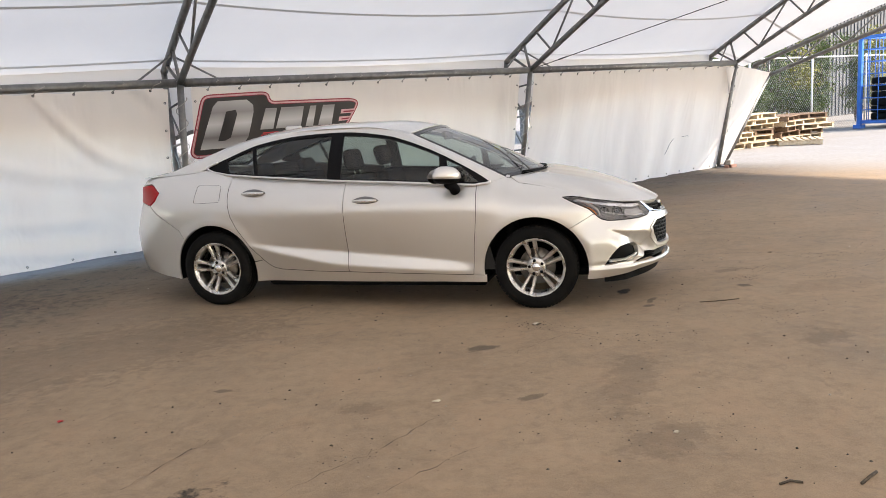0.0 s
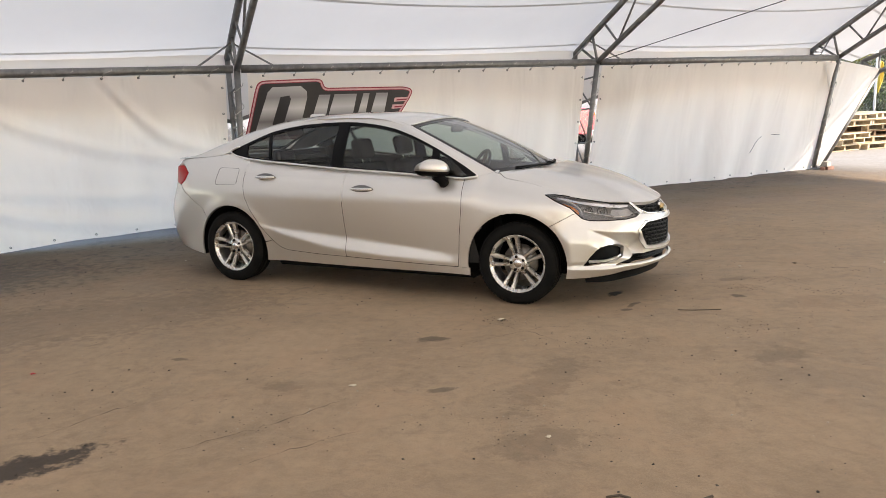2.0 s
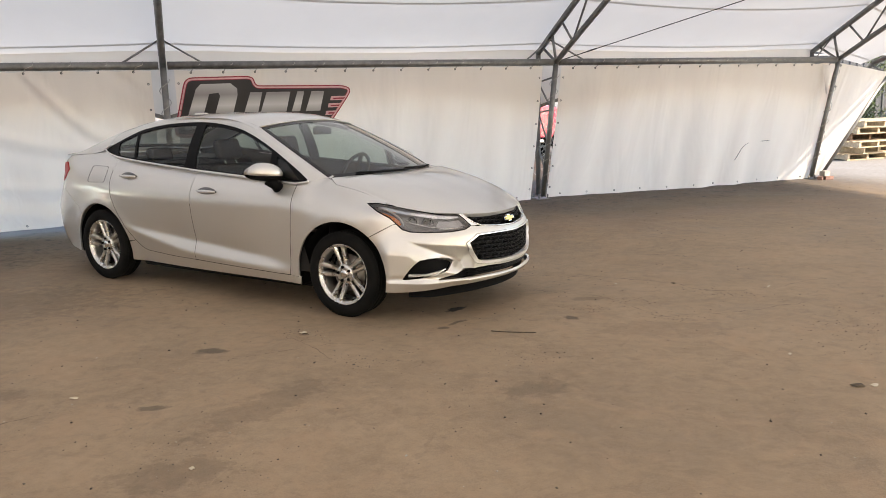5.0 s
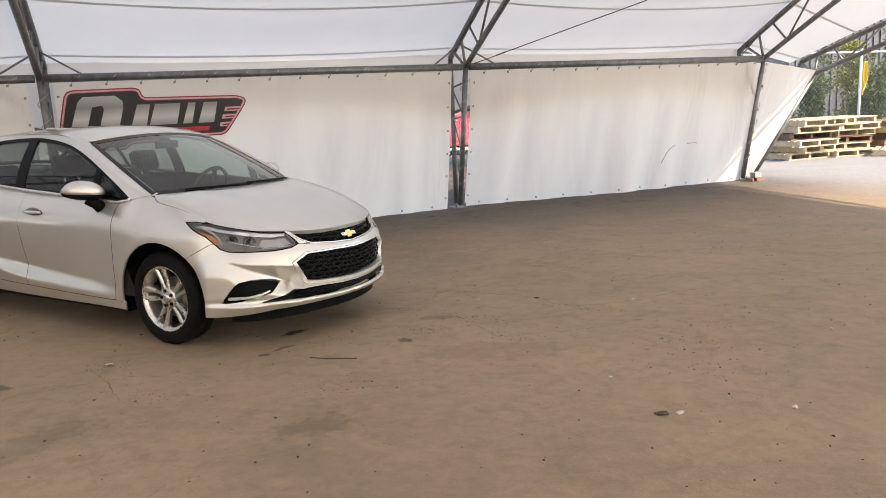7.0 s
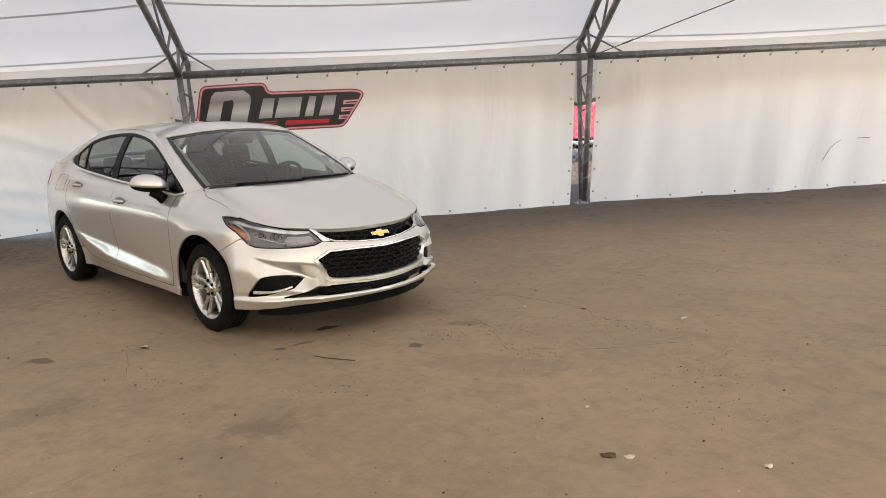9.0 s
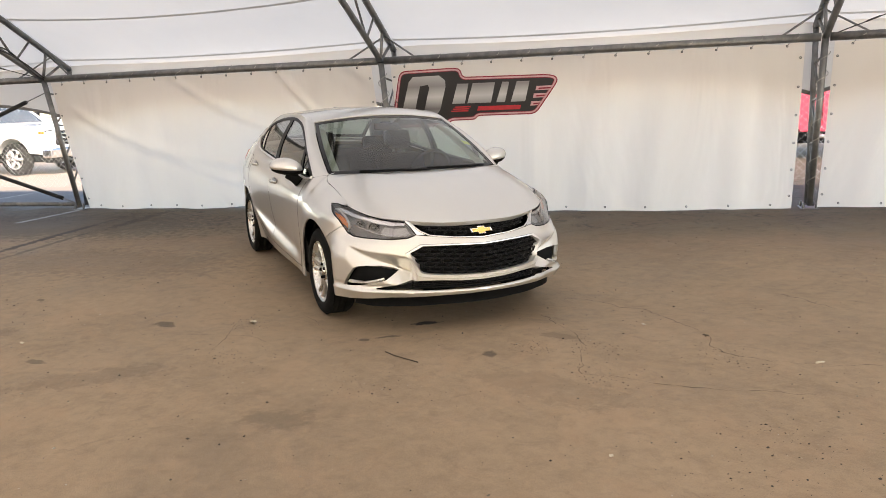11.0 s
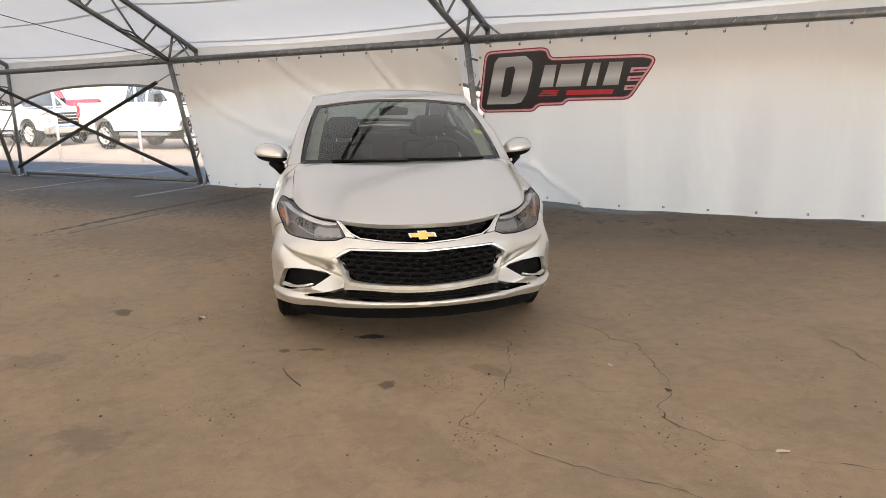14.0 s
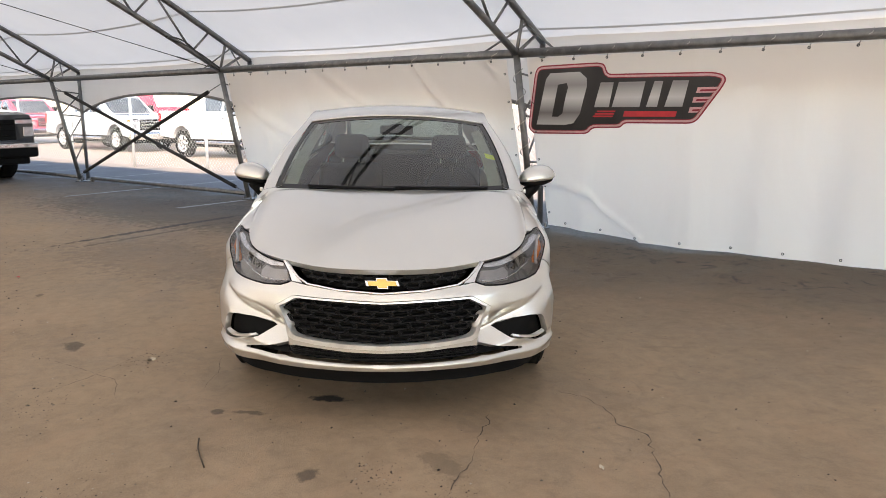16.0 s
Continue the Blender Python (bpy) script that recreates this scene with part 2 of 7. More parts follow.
SILVER = car_paint("silver_metallic_paint", (0.725, 0.71, 0.68), 0.34, 0.76)
CHROME = plain("chrome", (0.82, 0.82, 0.82), 0.12, 1.0, spread=0.04)
SATIN = plain("satin_chrome", (0.82, 0.82, 0.82), 0.36, 0.7, spread=0.04)
ALLOY = plain("machined_alloy", (0.66, 0.65, 0.63), 0.28, 0.9, spread=0.06)
TRIM = plain("satin_black_trim", (0.006, 0.006, 0.007), 0.42, spec=0.1)
GLOSS_BLACK = plain("gloss_black_trim", (0.008, 0.008, 0.009), 0.15, spec=0.4)
PLASTIC = plain("dull_black_plastic", (0.006, 0.006, 0.0065), 0.65, spec=0.08)
RUBBER = varied("tyre_rubber", (0.006, 0.006, 0.006), (0.012, 0.0115, 0.011), 8, 0.75, grain=120, relief=0.0008)
RUBBER.node_tree.nodes["Principled BSDF"].inputs["Specular IOR Level"].default_value = 0.1
CLOTH = varied("dark_grey_seat_cloth", (0.012, 0.012, 0.013), (0.022, 0.0215, 0.022), 20, 0.9, grain=400, relief=0.001)
CLOTH.node_tree.nodes["Principled BSDF"].inputs["Specular IOR Level"].default_value = 0.05
LINER = plain("light_grey_headliner", (0.36, 0.35, 0.33), 0.9)
DASH = plain("dark_dash_plastic", (0.022, 0.022, 0.022), 0.7, spec=0.2)
SCREEN = pane("clear_windscreen_glass", (0.62, 0.70, 0.64), 0.08)
FRONT_GLASS = pane("tinted_side_glass", (0.56, 0.64, 0.61), 0.05)
REAR_GLASS = pane("dark_tinted_glass", (0.40, 0.45, 0.435), 0.05)
LENS = pane("clear_lamp_lens", (0.80, 0.80, 0.81), 0.08)
AMBER = plain("amber_reflector", (0.75, 0.20, 0.02), 0.25, coat=0.6)
RED_LENS = plain("red_lamp_lens", (0.40, 0.004, 0.008), 0.3, coat=0.1, spec=0.2)
GOLD = plain("gold_badge", (0.82, 0.55, 0.16), 0.25, 0.6, coat=0.6)
LAMP_GREY = plain("grey_lamp_housing", (0.17, 0.17, 0.172), 0.3, 0.5)
DISC = plain("brake_disc_steel", (0.22, 0.2, 0.18), 0.4, 0.85)
LAMP_DARK = plain("smoked_lamp_housing", (0.15, 0.146, 0.142), 0.35, 0.6)
LAMP_PALE = plain("silvered_lamp_reflector", (0.42, 0.41, 0.40), 0.3, 0.8)
GRILLE = plain("gloss_black_grille_bar", (0.005, 0.005, 0.006), 0.34, spec=0.16)
STICKER = plain("yellow_paper_sticker", (0.75, 0.78, 0.05), 0.7)

# ---- small mesh tools ----
def mesh_of(name, verts, faces, mat=None, smooth=False):
    me = bpy.data.meshes.new(name)
    me.from_pydata([tuple(v) for v in verts], [], faces)
    me.update()
    if mat:
        me.materials.append(mat)
    if smooth:
        me.polygons.foreach_set("use_smooth", [True] * len(me.polygons))
    return me


def part_mesh(name, me, parent=None, label="", m=None):
    ob = new(name, me)
    if m is not None:
        ob.matrix_basis = m
    if parent is not None:
        ob.parent = parent
    if label:
        ob["label"] = label
    return ob


def part(name, bm, mat, parent=None, label="", smooth=True):
    """Links a bmesh as one mesh object under a thing or a part."""
    me = bpy.data.meshes.new(name)
    bmesh.ops.recalc_face_normals(bm, faces=bm.faces)
    bm.to_mesh(me)
    bm.free()
    if mat:
        me.materials.append(mat)
    me.polygons.foreach_set("use_smooth", [smooth] * len(me.polygons))
    return part_mesh(name, me, parent, label)


def tube_data(path, r, sides=8, closed=False, caps=True, base=0):
    """Vertices and faces of a round bar along a path; r may be one radius or one per point."""
    pts = [Vector(p) for p in path]
    n = len(pts)
    rs = r if isinstance(r, (list, tuple)) else [r] * n
    verts, faces = [], []
    tangent = (pts[1] - pts[0]).normalized()
    side = tangent.orthogonal().normalized()
    for i, p in enumerate(pts):
        if closed:
            t = (pts[(i + 1) % n] - pts[i - 1]).normalized()
        else:
            t = (pts[min(i + 1, n - 1)] - pts[max(i - 1, 0)]).normalized()
        side = (side - t * side.dot(t)).normalized()
        up = t.cross(side)
        for k in range(sides):
            a = 2 * math.pi * k / sides
            verts.append(p + (side * math.cos(a) + up * math.sin(a)) * rs[i])
    for i in range(n if closed else n - 1):
        j = (i + 1) % n
        for k in range(sides):
            l = (k + 1) % sides
            faces.append((base + i * sides + k, base + i * sides + l, base + j * sides + l, base + j * sides + k))
    if caps and not closed:
        faces.append(tuple(base + k for k in reversed(range(sides))))
        faces.append(tuple(base + (n - 1) * sides + k for k in range(sides)))
    return verts, faces


def tube(name, path, r, mat, parent=None, sides=8, closed=False, label=""):
    v, f = tube_data(path, r, sides, closed)
    return part_mesh(name, mesh_of(name, v, f, mat, True), parent, label)


def tubes(name, paths, r, mat, parent=None, sides=6, label=""):
    vs, fs = [], []
    for p in paths:
        v, f = tube_data(p, r, sides, base=len(vs))
        vs += v
        fs += f
    return part_mesh(name, mesh_of(name, vs, fs, mat, True), parent, label)


def box_data(lo, hi, base=0, m=None):
    (a, b, c), (d, e, f) = lo, hi
    vs = [Vector(p) for p in ((a, b, c), (d, b, c), (d, e, c), (a, e, c), (a, b, f), (d, b, f), (d, e, f), (a, e, f))]
    if m is not None:
        vs = [m @ v for v in vs]
    fs = [tuple(base + i for i in q) for q in ((3, 2, 1, 0), (4, 5, 6, 7), (0, 1, 5, 4), (1, 2, 6, 5), (2, 3, 7, 6), (3, 0, 4, 7))]
    return vs, fs


def rounded_box(name, lo, hi, mat, parent=None, r=0.01, seg=2, label="", m=None):
    bm = bmesh.new()
    vs, fs = box_data(lo, hi, m=m)
    bv = [bm.verts.new(v) for v in vs]
    for f in fs:
        bm.faces.new([bv[i] for i in f])
    bmesh.ops.bevel(bm, geom=bm.edges[:], offset=r, segments=seg, affect="EDGES", profile=0.5)
    return part(name, bm, mat, parent, label, smooth=False)


def thing(name, label, category, at=(0, 0, 0), group="", kind="", m=None):
    ob = new(name)
    ob.empty_display_size = 0.1
    ob.matrix_basis = m if m is not None else Matrix.Translation(at)
    return tagged(ob, label, category, group, kind)


def sheet(name, fn, na, nb, mat, parent=None, smooth=True, label=""):
    """A surface from fn(a, b), a and b from 0 to 1."""
    vs = [fn(i / na, j / nb) for i in range(na + 1) for j in range(nb + 1)]
    fs = [(i * (nb + 1) + j, (i + 1) * (nb + 1) + j, (i + 1) * (nb + 1) + j + 1, i * (nb + 1) + j + 1) for i in range(na) for j in range(nb)]
    return part_mesh(name, mesh_of(name, vs, fs, mat, smooth), parent, label)


def smooth(a, b, x):
    t = min(1, max(0, (x - a) / (b - a)))
    return t * t * (3 - 2 * t)


# ---- ground: one sheet to the horizon, dipping a little under the car ----
CAR = Matrix.LocRotScale((0.915, 6.417, -0.046), Euler((radians(-1.0), radians(0.42), radians(-16.07))), None)
CAR_BACK = CAR.inverted()


def ground_z(x, y):
    """Nearly flat; a shallow hollow under the car runs on towards the curtain."""
    flat = 0.006 * (noise.noise((x * 0.35, y * 0.35, 0)) + 0.5 * noise.noise((x * 1.1, y * 1.1, 3)))
    lx, ly, _ = CAR_BACK @ Vector((x, y, CAR.translation.z))
    d = math.hypot(max(0, lx - 0.45, -2.9 - lx), max(0, -0.85 - ly, ly - 1.6))
    k = 1 - smooth(0.05, 0.75 + 1.2 * smooth(-0.2, 1.2, ly), d)
    if k <= 0:
        return flat
    n = CAR.to_3x3() @ Vector((0, 0, 1))
    o = CAR.translation
    plane = max(-0.085, o.z - (n.x * (x - o.x) + n.y * (y - o.y)) / n.z)
    return flat * (1 - 0.8 * k) + k * plane


def graded(centre, near, step, far, growth):
    out, p, s = [], 0.0, step
    while p < far:
        out.append(p)
        if p > near:
            s *= growth
        p += s
    out.append(far)
    return [centre - q for q in reversed(out[1:])] + [centre + q for q in out]


gx, gy = graded(0.5, 9, 0.14, 600, 1.22), graded(6.5, 9, 0.14, 600, 1.22)
gv = [(x, y, ground_z(x, y)) for x in gx for y in gy]
gf = [(i * len(gy) + j, (i + 1) * len(gy) + j, (i + 1) * len(gy) + j + 1, i * len(gy) + j + 1) for i in range(len(gx) - 1) for j in range(len(gy) - 1)]
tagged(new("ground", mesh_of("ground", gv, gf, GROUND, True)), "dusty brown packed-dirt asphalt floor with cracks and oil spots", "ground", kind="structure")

# ---- tent: trussed frames along u, cloth roof, laced curtains ----
SPAN = 15.0
JOINTS = [-26.1, -20.9, -15.7, -10.43, -5.21, 0.0, 5.15]
END, RAKE = 5.32, 0.53


def low_chord(v):
    """Height of a frame's lower chord above v (0 at the curtain wall, -SPAN at the far wall)."""
    s = min(-v, SPAN + v)
    return 1.98 + 0.53 * s - 0.012 * s * s


def top_chord(v):
    s = min(0.55 - v, SPAN + v + 0.55)
    return 2.14 + 0.56 * s - 0.0135 * s * s


def end_low(v):
    s = min(-v, SPAN + v)
    return 1.72 + 0.345 * s - 0.006 * s * s


def end_top(v):
    s = min(0.4 - v, SPAN + v + 0.4)
    return 1.93 + 0.365 * s - 0.006 * s * s


def arch_frame(u, low, top, out=0.55, rake=0.0):
    f = thing("truss_frame", "grey galvanised steel truss frame of the tent standing on the ground", "truss", W(u, 0), "tent frames")
    f.matrix_basis = PLAN @ Matrix.Translation((u, 0, 0))
    at = lambda v, z: (rake * z, v, z)
    vs = [-SPAN * i / 30 for i in range(31)]
    tube("lower_chord", [at(v, low(v)) for v in vs], 0.038, STEEL, f, 10)
    vt = [out - (SPAN + 2 * out) * i / 30 for i in range(31)]
    tube("upper_chord", [at(v, top(v)) for v in vt], 0.042, STEEL, f, 10)
    zig, k, v = [], 0, -0.15
    while v > -SPAN + 0.2:
        nxt = v - (0.55 if k % 2 else 0.32)
        a = at(v, top(v)) if k % 2 == 0 else at(v, low(v))
        b = at(nxt, low(nxt)) if k % 2 == 0 else at(nxt, top(nxt))
        if nxt > -SPAN + 0.1:
            tube("web_bar", [a, b], 0.016, STEEL, f, 6)
        v, k = nxt, k + 1
    for s, e in ((1, 0.0), (-1, -SPAN)):
        tube("inner_leg", [at(e, low(0)), at(e + s * 0.40, 0.05)], 0.038, STEEL, f, 10)
        tube("outer_leg", [at(e + s * out, top(out)), at(e + s * 0.56, 0.05)], 0.034, STEEL, f, 10)
        for zz0, zz1 in ((1.78, 1.72), (1.72, 1.32), (1.32, 1.28), (1.28, 0.82), (0.8, 0.78), (0.78, 0.4)):
            i0 = e + s * 0.40 * (1 - zz0 / low(0))
            if zz0 - zz1 < 0.1:
                tube("leg_rung", [at(i0, zz0), at(e + s * out, zz1)], 0.013, STEEL, f, 6)
            else:
                tube("leg_brace", [at(e + s * out, zz0), at(e + s * 0.40 * (1 - zz1 / low(0)), zz1)], 0.013, STEEL, f, 6)
        tube("knee_bar", [at(e, low(0)), at(e + s * 0.42, top(0.42))], 0.02, STEEL, f, 8)
        tube("knee_bar", [at(e, low(0)), at(e + s * 0.12, top(0.12))], 0.02, STEEL, f, 8)
        mid = 0.14 if rake else 0.0
        rounded_box("base_plate", (mid - 0.10, e + s * 0.48 - 0.14, 0.0), (mid + 0.10, e + s * 0.48 + 0.14, 0.014 if not rake else 0.02), STEEL, f, 0.004, 1)
        for dx in (mid - 0.07, mid + 0.07):
            for dy in (-0.11, 0.07):
                tube("anchor_bolt", [(dx, e + s * 0.5 + dy, 0), (dx, e + s * 0.5 + dy, 0.075)], 0.014, STEEL, f, 6)
    return f


for u in JOINTS:
    arch_frame(u, low_chord, top_chord)
arch_frame(END, end_low, end_top, 0.4, RAKE)

# purlin tubes that tie the frames together at the knee, with their short struts
for k, (a, b) in enumerate(zip(JOINTS, JOINTS[1:])):
    for v in (0.0, -SPAN):
        t = thing("eave_rail", "round grey steel rail tying two tent frames", "rail", W(a, v, 1.98), "eave rails")
        tube("rail_tube", [DU * 0.05, DU * (b - a - 0.05)], 0.047, STEEL, t, 12)
        s = 1 if v == 0 else -1
        for d, w in ((0.5, 0.0), (b - a - 0.5, b - a)):
            tube("strut", [DU * d, DU * w + DV * (s * 0.2) + Vector((0, 0, 0.32))], 0.012, STEEL, t, 6)

# cloth roof, one panel a bay, hanging a little between the frames
roof = thing("ceiling", "white translucent tent cloth roof with grey welded seams", "ceiling", kind="structure")
bays = [(a, b, top_chord, top_chord) for a, b in zip(JOINTS, JOINTS[1:])] + [(JOINTS[-1], END, top_chord, end_top)]
for a, b, ta, tb in bays:
    def cloth(p, q, a=a, b=b, ta=ta, tb=tb):
        v = 0.62 - (SPAN + 1.24) * q
        z = (ta(v) * (1 - p) + tb(v) * p) + 0.08
        hang = 0.13 * min(1, (b - a) / 5) * (1 - (2 * p - 1) ** 2) * (0.35 + 0.65 * min(1, max(0, q * (1 - q) * 12)))
        u1 = b + RAKE * tb(v) + 0.02 if tb is end_top else b
        return W(a + (u1 - a) * p, v, z - hang)
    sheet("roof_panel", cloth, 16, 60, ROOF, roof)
    for v0 in (0.44, -0.50, -3.1, -5.6, -8.2, -10.8, -13.4):
        q0 = (0.62 - v0) / (SPAN + 1.24)
        path = [cloth(i / 16, q0) + Vector((0, 0, -0.004)) for i in range(17)]
        sheet("seam", lambda p, q: path[round(p * 16)] + (DV + Vector((0, 0, -0.5))) * (q * 0.035), 16, 1, SEAM, roof)


def eave(p):
    """Arched lower edge of the cloth's skirt in a bay."""
    return 1.36 + 0.32 * (1 - abs(2 * p - 1) ** 2.6)


# skirt of the roof cloth below the eave, arched over the open bays
for a, b in zip(JOINTS, JOINTS[1:]):
    for v, s in ((0.58, 1), (-SPAN - 0.58, -1)):
        k = tagged(new("skirt"), "white tent cloth skirt with arched hem over the bay", "tent skirt", kind="structure")

        def fall(p, q, a=a, b=b, v=v, s=s):
            top = top_chord(0.62) + 0.085
            z = top + (eave(p) - top) * q
            return W(a + (b - a) * p, v + s * 0.03 * math.sin(math.pi * q), z)
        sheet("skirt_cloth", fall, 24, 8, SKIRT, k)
        tube("hem_rope", [fall(i / 24, 1) for i in range(25)], 0.024, WEBBING, k, 6)

# laced curtain walls
def along(x, knots):
    """Straight-line value between (x, value) knots."""
    if x <= knots[0][0]:
        return knots[0][1]
    for (x0, y0), (x1, y1) in zip(knots, knots[1:]):
        if x <= x1:
            return y0 + (y1 - y0) * (x - x0) / (x1 - x0)
    return knots[-1][1]


HEM_OUT = [(-10.3, 0.5), (-8.9, 0.45), (-7.4, 0.55), (-5.4, 0.55), (-5.1, 0.45), (-4.5, 0.35), (-3.8, 0.24), (-1.8, 0.22), (-1.1, 0.3), (-0.2, 0.42), (0.1, 0.5), (0.8, 0.5), (1.8, 0.42), (2.7, 0.34), (3.9, 0.46), (5.0, 0.46)]
HEM_UP = [(-8.0, 0.008), (-7.2, 0.063), (-6.6, 0.08), (-5.6, 0.11), (-5.3, 0.11), (-5.1, 0.05), (-4.5, 0.033), (-3.9, 0.006), (5.0, 0.008)]
FOLD = [(-5.3, 0.60), (-5.08, 0.59), (-4.72, 0.55), (-4.42, 0.47), (-4.3, 0.33), (-3.9, 0.09), (-3.8, 0.0)]


# folds that hang from the first curtain's lacing down to its far lower corner
CREASES = [[(-8.9, 2.2), (-8.2, 1.85), (-7.8, 1.48), (-6.85, 1.10), (-6.1, 0.95), (-5.5, 0.90)], [(-6.9, 2.2), (-6.6, 1.80), (-6.3, 1.30), (-5.8, 1.05), (-5.35, 0.98)],
           [(-5.95, 2.2), (-5.7, 1.88), (-5.5, 1.76), (-5.3, 1.70)], [(-9.6, 1.15), (-8.7, 0.80), (-7.5, 0.30), (-6.4, 0.16), (-5.6, 0.15)], [(-10.2, 1.6), (-9.4, 1.1), (-8.2, 0.72), (-7.0, 0.55), (-6.0, 0.5)]]


def hem_lift(u):
    """Height of the curtain's hem above the ground."""
    return along(u, HEM_UP) + 0.006 * noise.noise((u * 1.3, 0, 0))


def curtain_point(a, b, p, q):
    u = a + (b - a) * p
    edge = min(p, 1 - p) * (b - a)
    z0, z1 = 1.925 + 0.006 * math.cos(p * (b - a) / 0.37 * 2 * math.pi), hem_lift(u)
    z = z0 + (z1 - z0) * q
    v = 0.02 + (along(u, HEM_OUT) - 0.02) * q - 0.02 * math.sin(math.pi * q)
    w = noise.noise((u * 1.4, q * 0.9, 5.0)) * 0.045 + noise.noise((u * 3.4 + q, q * 1.2, 9.0)) * 0.026
    w += 0.038 * math.sin(u * 8.6 + 3.2 * noise.noise((u * 0.8, q * 0.3, 1))) * (0.3 + 0.7 * q) * (0.4 + 0.6 * abs(noise.noise((u * 0.5, 0, 4))) * 2)
    v += w * min(1, edge / 0.4) * smooth(0, 0.25, q)
    if -5.2 < u < -3.8:
        v += 0.10 * smooth(0.0, 0.10, along(u, FOLD) - z) - 0.03 * math.exp(-((along(u, FOLD) - z) / 0.06) ** 2)
    for knots in CREASES:
        if knots[0][0] < u < knots[-1][0]:
            zc = sum(along(u + d, knots) for d in (-0.3, -0.15, 0.0, 0.15, 0.3)) / 5
            fade = smooth(0, 0.35, min(u - knots[0][0], knots[-1][0] - u))
            v += fade * (0.03 * math.exp(-((z - zc + 0.10) / 0.10) ** 2) - 0.04 * math.exp(-((z - zc - 0.03) / 0.09) ** 2))
    return W(u, v, z)


def curtain(name, a, b):
    c = thing(name, "white laced tent cloth curtain wall with grommets and soft creases", "curtain wall", W(a, 0), kind="structure")
    base = W(a, 0)
    f = lambda p, q: curtain_point(a, b, p, q) - base
    sheet("curtain_cloth", f, 150, 60, CURTAIN, c)
    n = round((b - a) / 0.37)
    rope, rings = [], []
    for i in range(n):
        p = (i + 0.5) / n
        g = f(p, 0.012)
        over = Vector((0, 0, 0.1))
        top = DU * ((b - a) * p + 0.11) + Vector((0, 0, 1.98))
        rope.append([g, g + Vector((0, 0, 0.05)) + DU * 0.03 - DV * 0.045, top - DV * 0.053 + Vector((0, 0, 0.01)), top + Vector((0, 0, 0.053))])
        rings.append(g - DV * 0.004)
    m = round((b - a) / 0.47)
    rings += [f((i + 0.5) / m, 0.975) - DV * 0.006 for i in range(m)]
    for e in (0.008, 0.992):
        rings += [f(e, (i + 0.5) / 6) - DV * 0.006 for i in range(6)]
    tubes("lacing_rope", rope, 0.0042, ROPE, c, 5)
    for g in rings:
        ring = [g + (DU * math.cos(k * math.pi / 5) + Vector((0, 0, math.sin(k * math.pi / 5)))) * 0.010 for k in range(10)]
        tube("grommet", ring, 0.0042, CABLE, c, 5, True)
    return c


curtain("wall_curtain_1", JOINTS[3] + 0.1, JOINTS[4] - 0.14)
curtain("wall_curtain_2", JOINTS[4] + 0.12, JOINTS[5] - 0.20)
curtain("wall_curtain_3", JOINTS[5] + 0.10, JOINTS[6] + 0.02)


def side_lacing(owner, u, turns):
    """Rope wound up a tent leg through the grommets of the curtain beside it."""
    base = owner.matrix_basis.translation
    pts = []
    for i in range(turns * 10 + 1):
        z = 0.22 + 1.6 * i / (turns * 10)
        a = 2 * math.pi * i / 10
        pts.append(W(u + 0.062 * math.cos(a), 0.40 * (1 - z / 1.98) + 0.062 * math.sin(a), z) - base)
    tube("side_lacing", pts, 0.0045, ROPE, owner, 5)


side_lacing(bpy.data.objects["wall_curtain_1"], JOINTS[4], 6)
side_lacing(bpy.data.objects["wall_curtain_2"], JOINTS[5], 7)
side_lacing(bpy.data.objects["wall_curtain_3"], JOINTS[6], 6)

# the third curtain's upper corner, folded back on itself
flap = bpy.data.objects["wall_curtain_3"]
corner = lambda p, q: W(4.80 + 0.28 * p * (1 - q) + 0.17 * q, -0.022 + 0.06 * q - 0.03 * math.sin(math.pi * p), 1.905 - 0.02 * p - 0.46 * q) - flap.matrix_basis.translation
# dimmer skirt cloth stands in for the corner's shade
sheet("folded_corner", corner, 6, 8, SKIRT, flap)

# unseen cloth over the far bays behind the black truck, added to cut light
for k, (a, b) in enumerate(zip(JOINTS[:3], JOINTS[1:4])):
    fc = thing("wall_blocker_far_%d" % (k + 1), "unseen white tent cloth added across a far bay to cut light", "curtain wall", kind="structure")
    sheet("curtain_cloth", lambda p, q, a=a, b=b: W(a + 0.1 + (b - a - 0.2) * p, -SPAN - 0.02 - 0.4 * q + 0.03 * math.sin(p * 37) * q, 1.925 - 1.91 * q), 40, 10, CURTAIN, fc)


# unseen end wall, added to keep light out of the left bays
def end_blocker(p, q):
    v = -SPAN * p
    return W(JOINTS[0] - 0.05, v, (top_chord(v) + 0.05) * (1 - q) + 0.01 * q)


gw = thing("wall_end_blocker", "unseen white tent cloth added across the tent's end to cut light", "curtain wall", kind="structure")
sheet("end_blocker_cloth", end_blocker, 30, 10, SKIRT, gw)


# narrow end curtain between the last upright frame and the raked end frame
def end_cloth(p, q):
    z = 1.93 - 1.87 * q
    a = Vector((JOINTS[6] + 0.04, 0.42 * (1 - z / 1.98), z))
    z2 = 1.76 - 1.70 * q
    b = Vector((END + RAKE * z2 + 0.02, 0.42 * (1 - z2 / 1.72) - 0.02, z2))
    m = a.lerp(b, p)
    return W(m.x, m.y + 0.03 * math.sin(p * math.pi) * noise.noise((p * 3, q * 4, 0)), m.z)


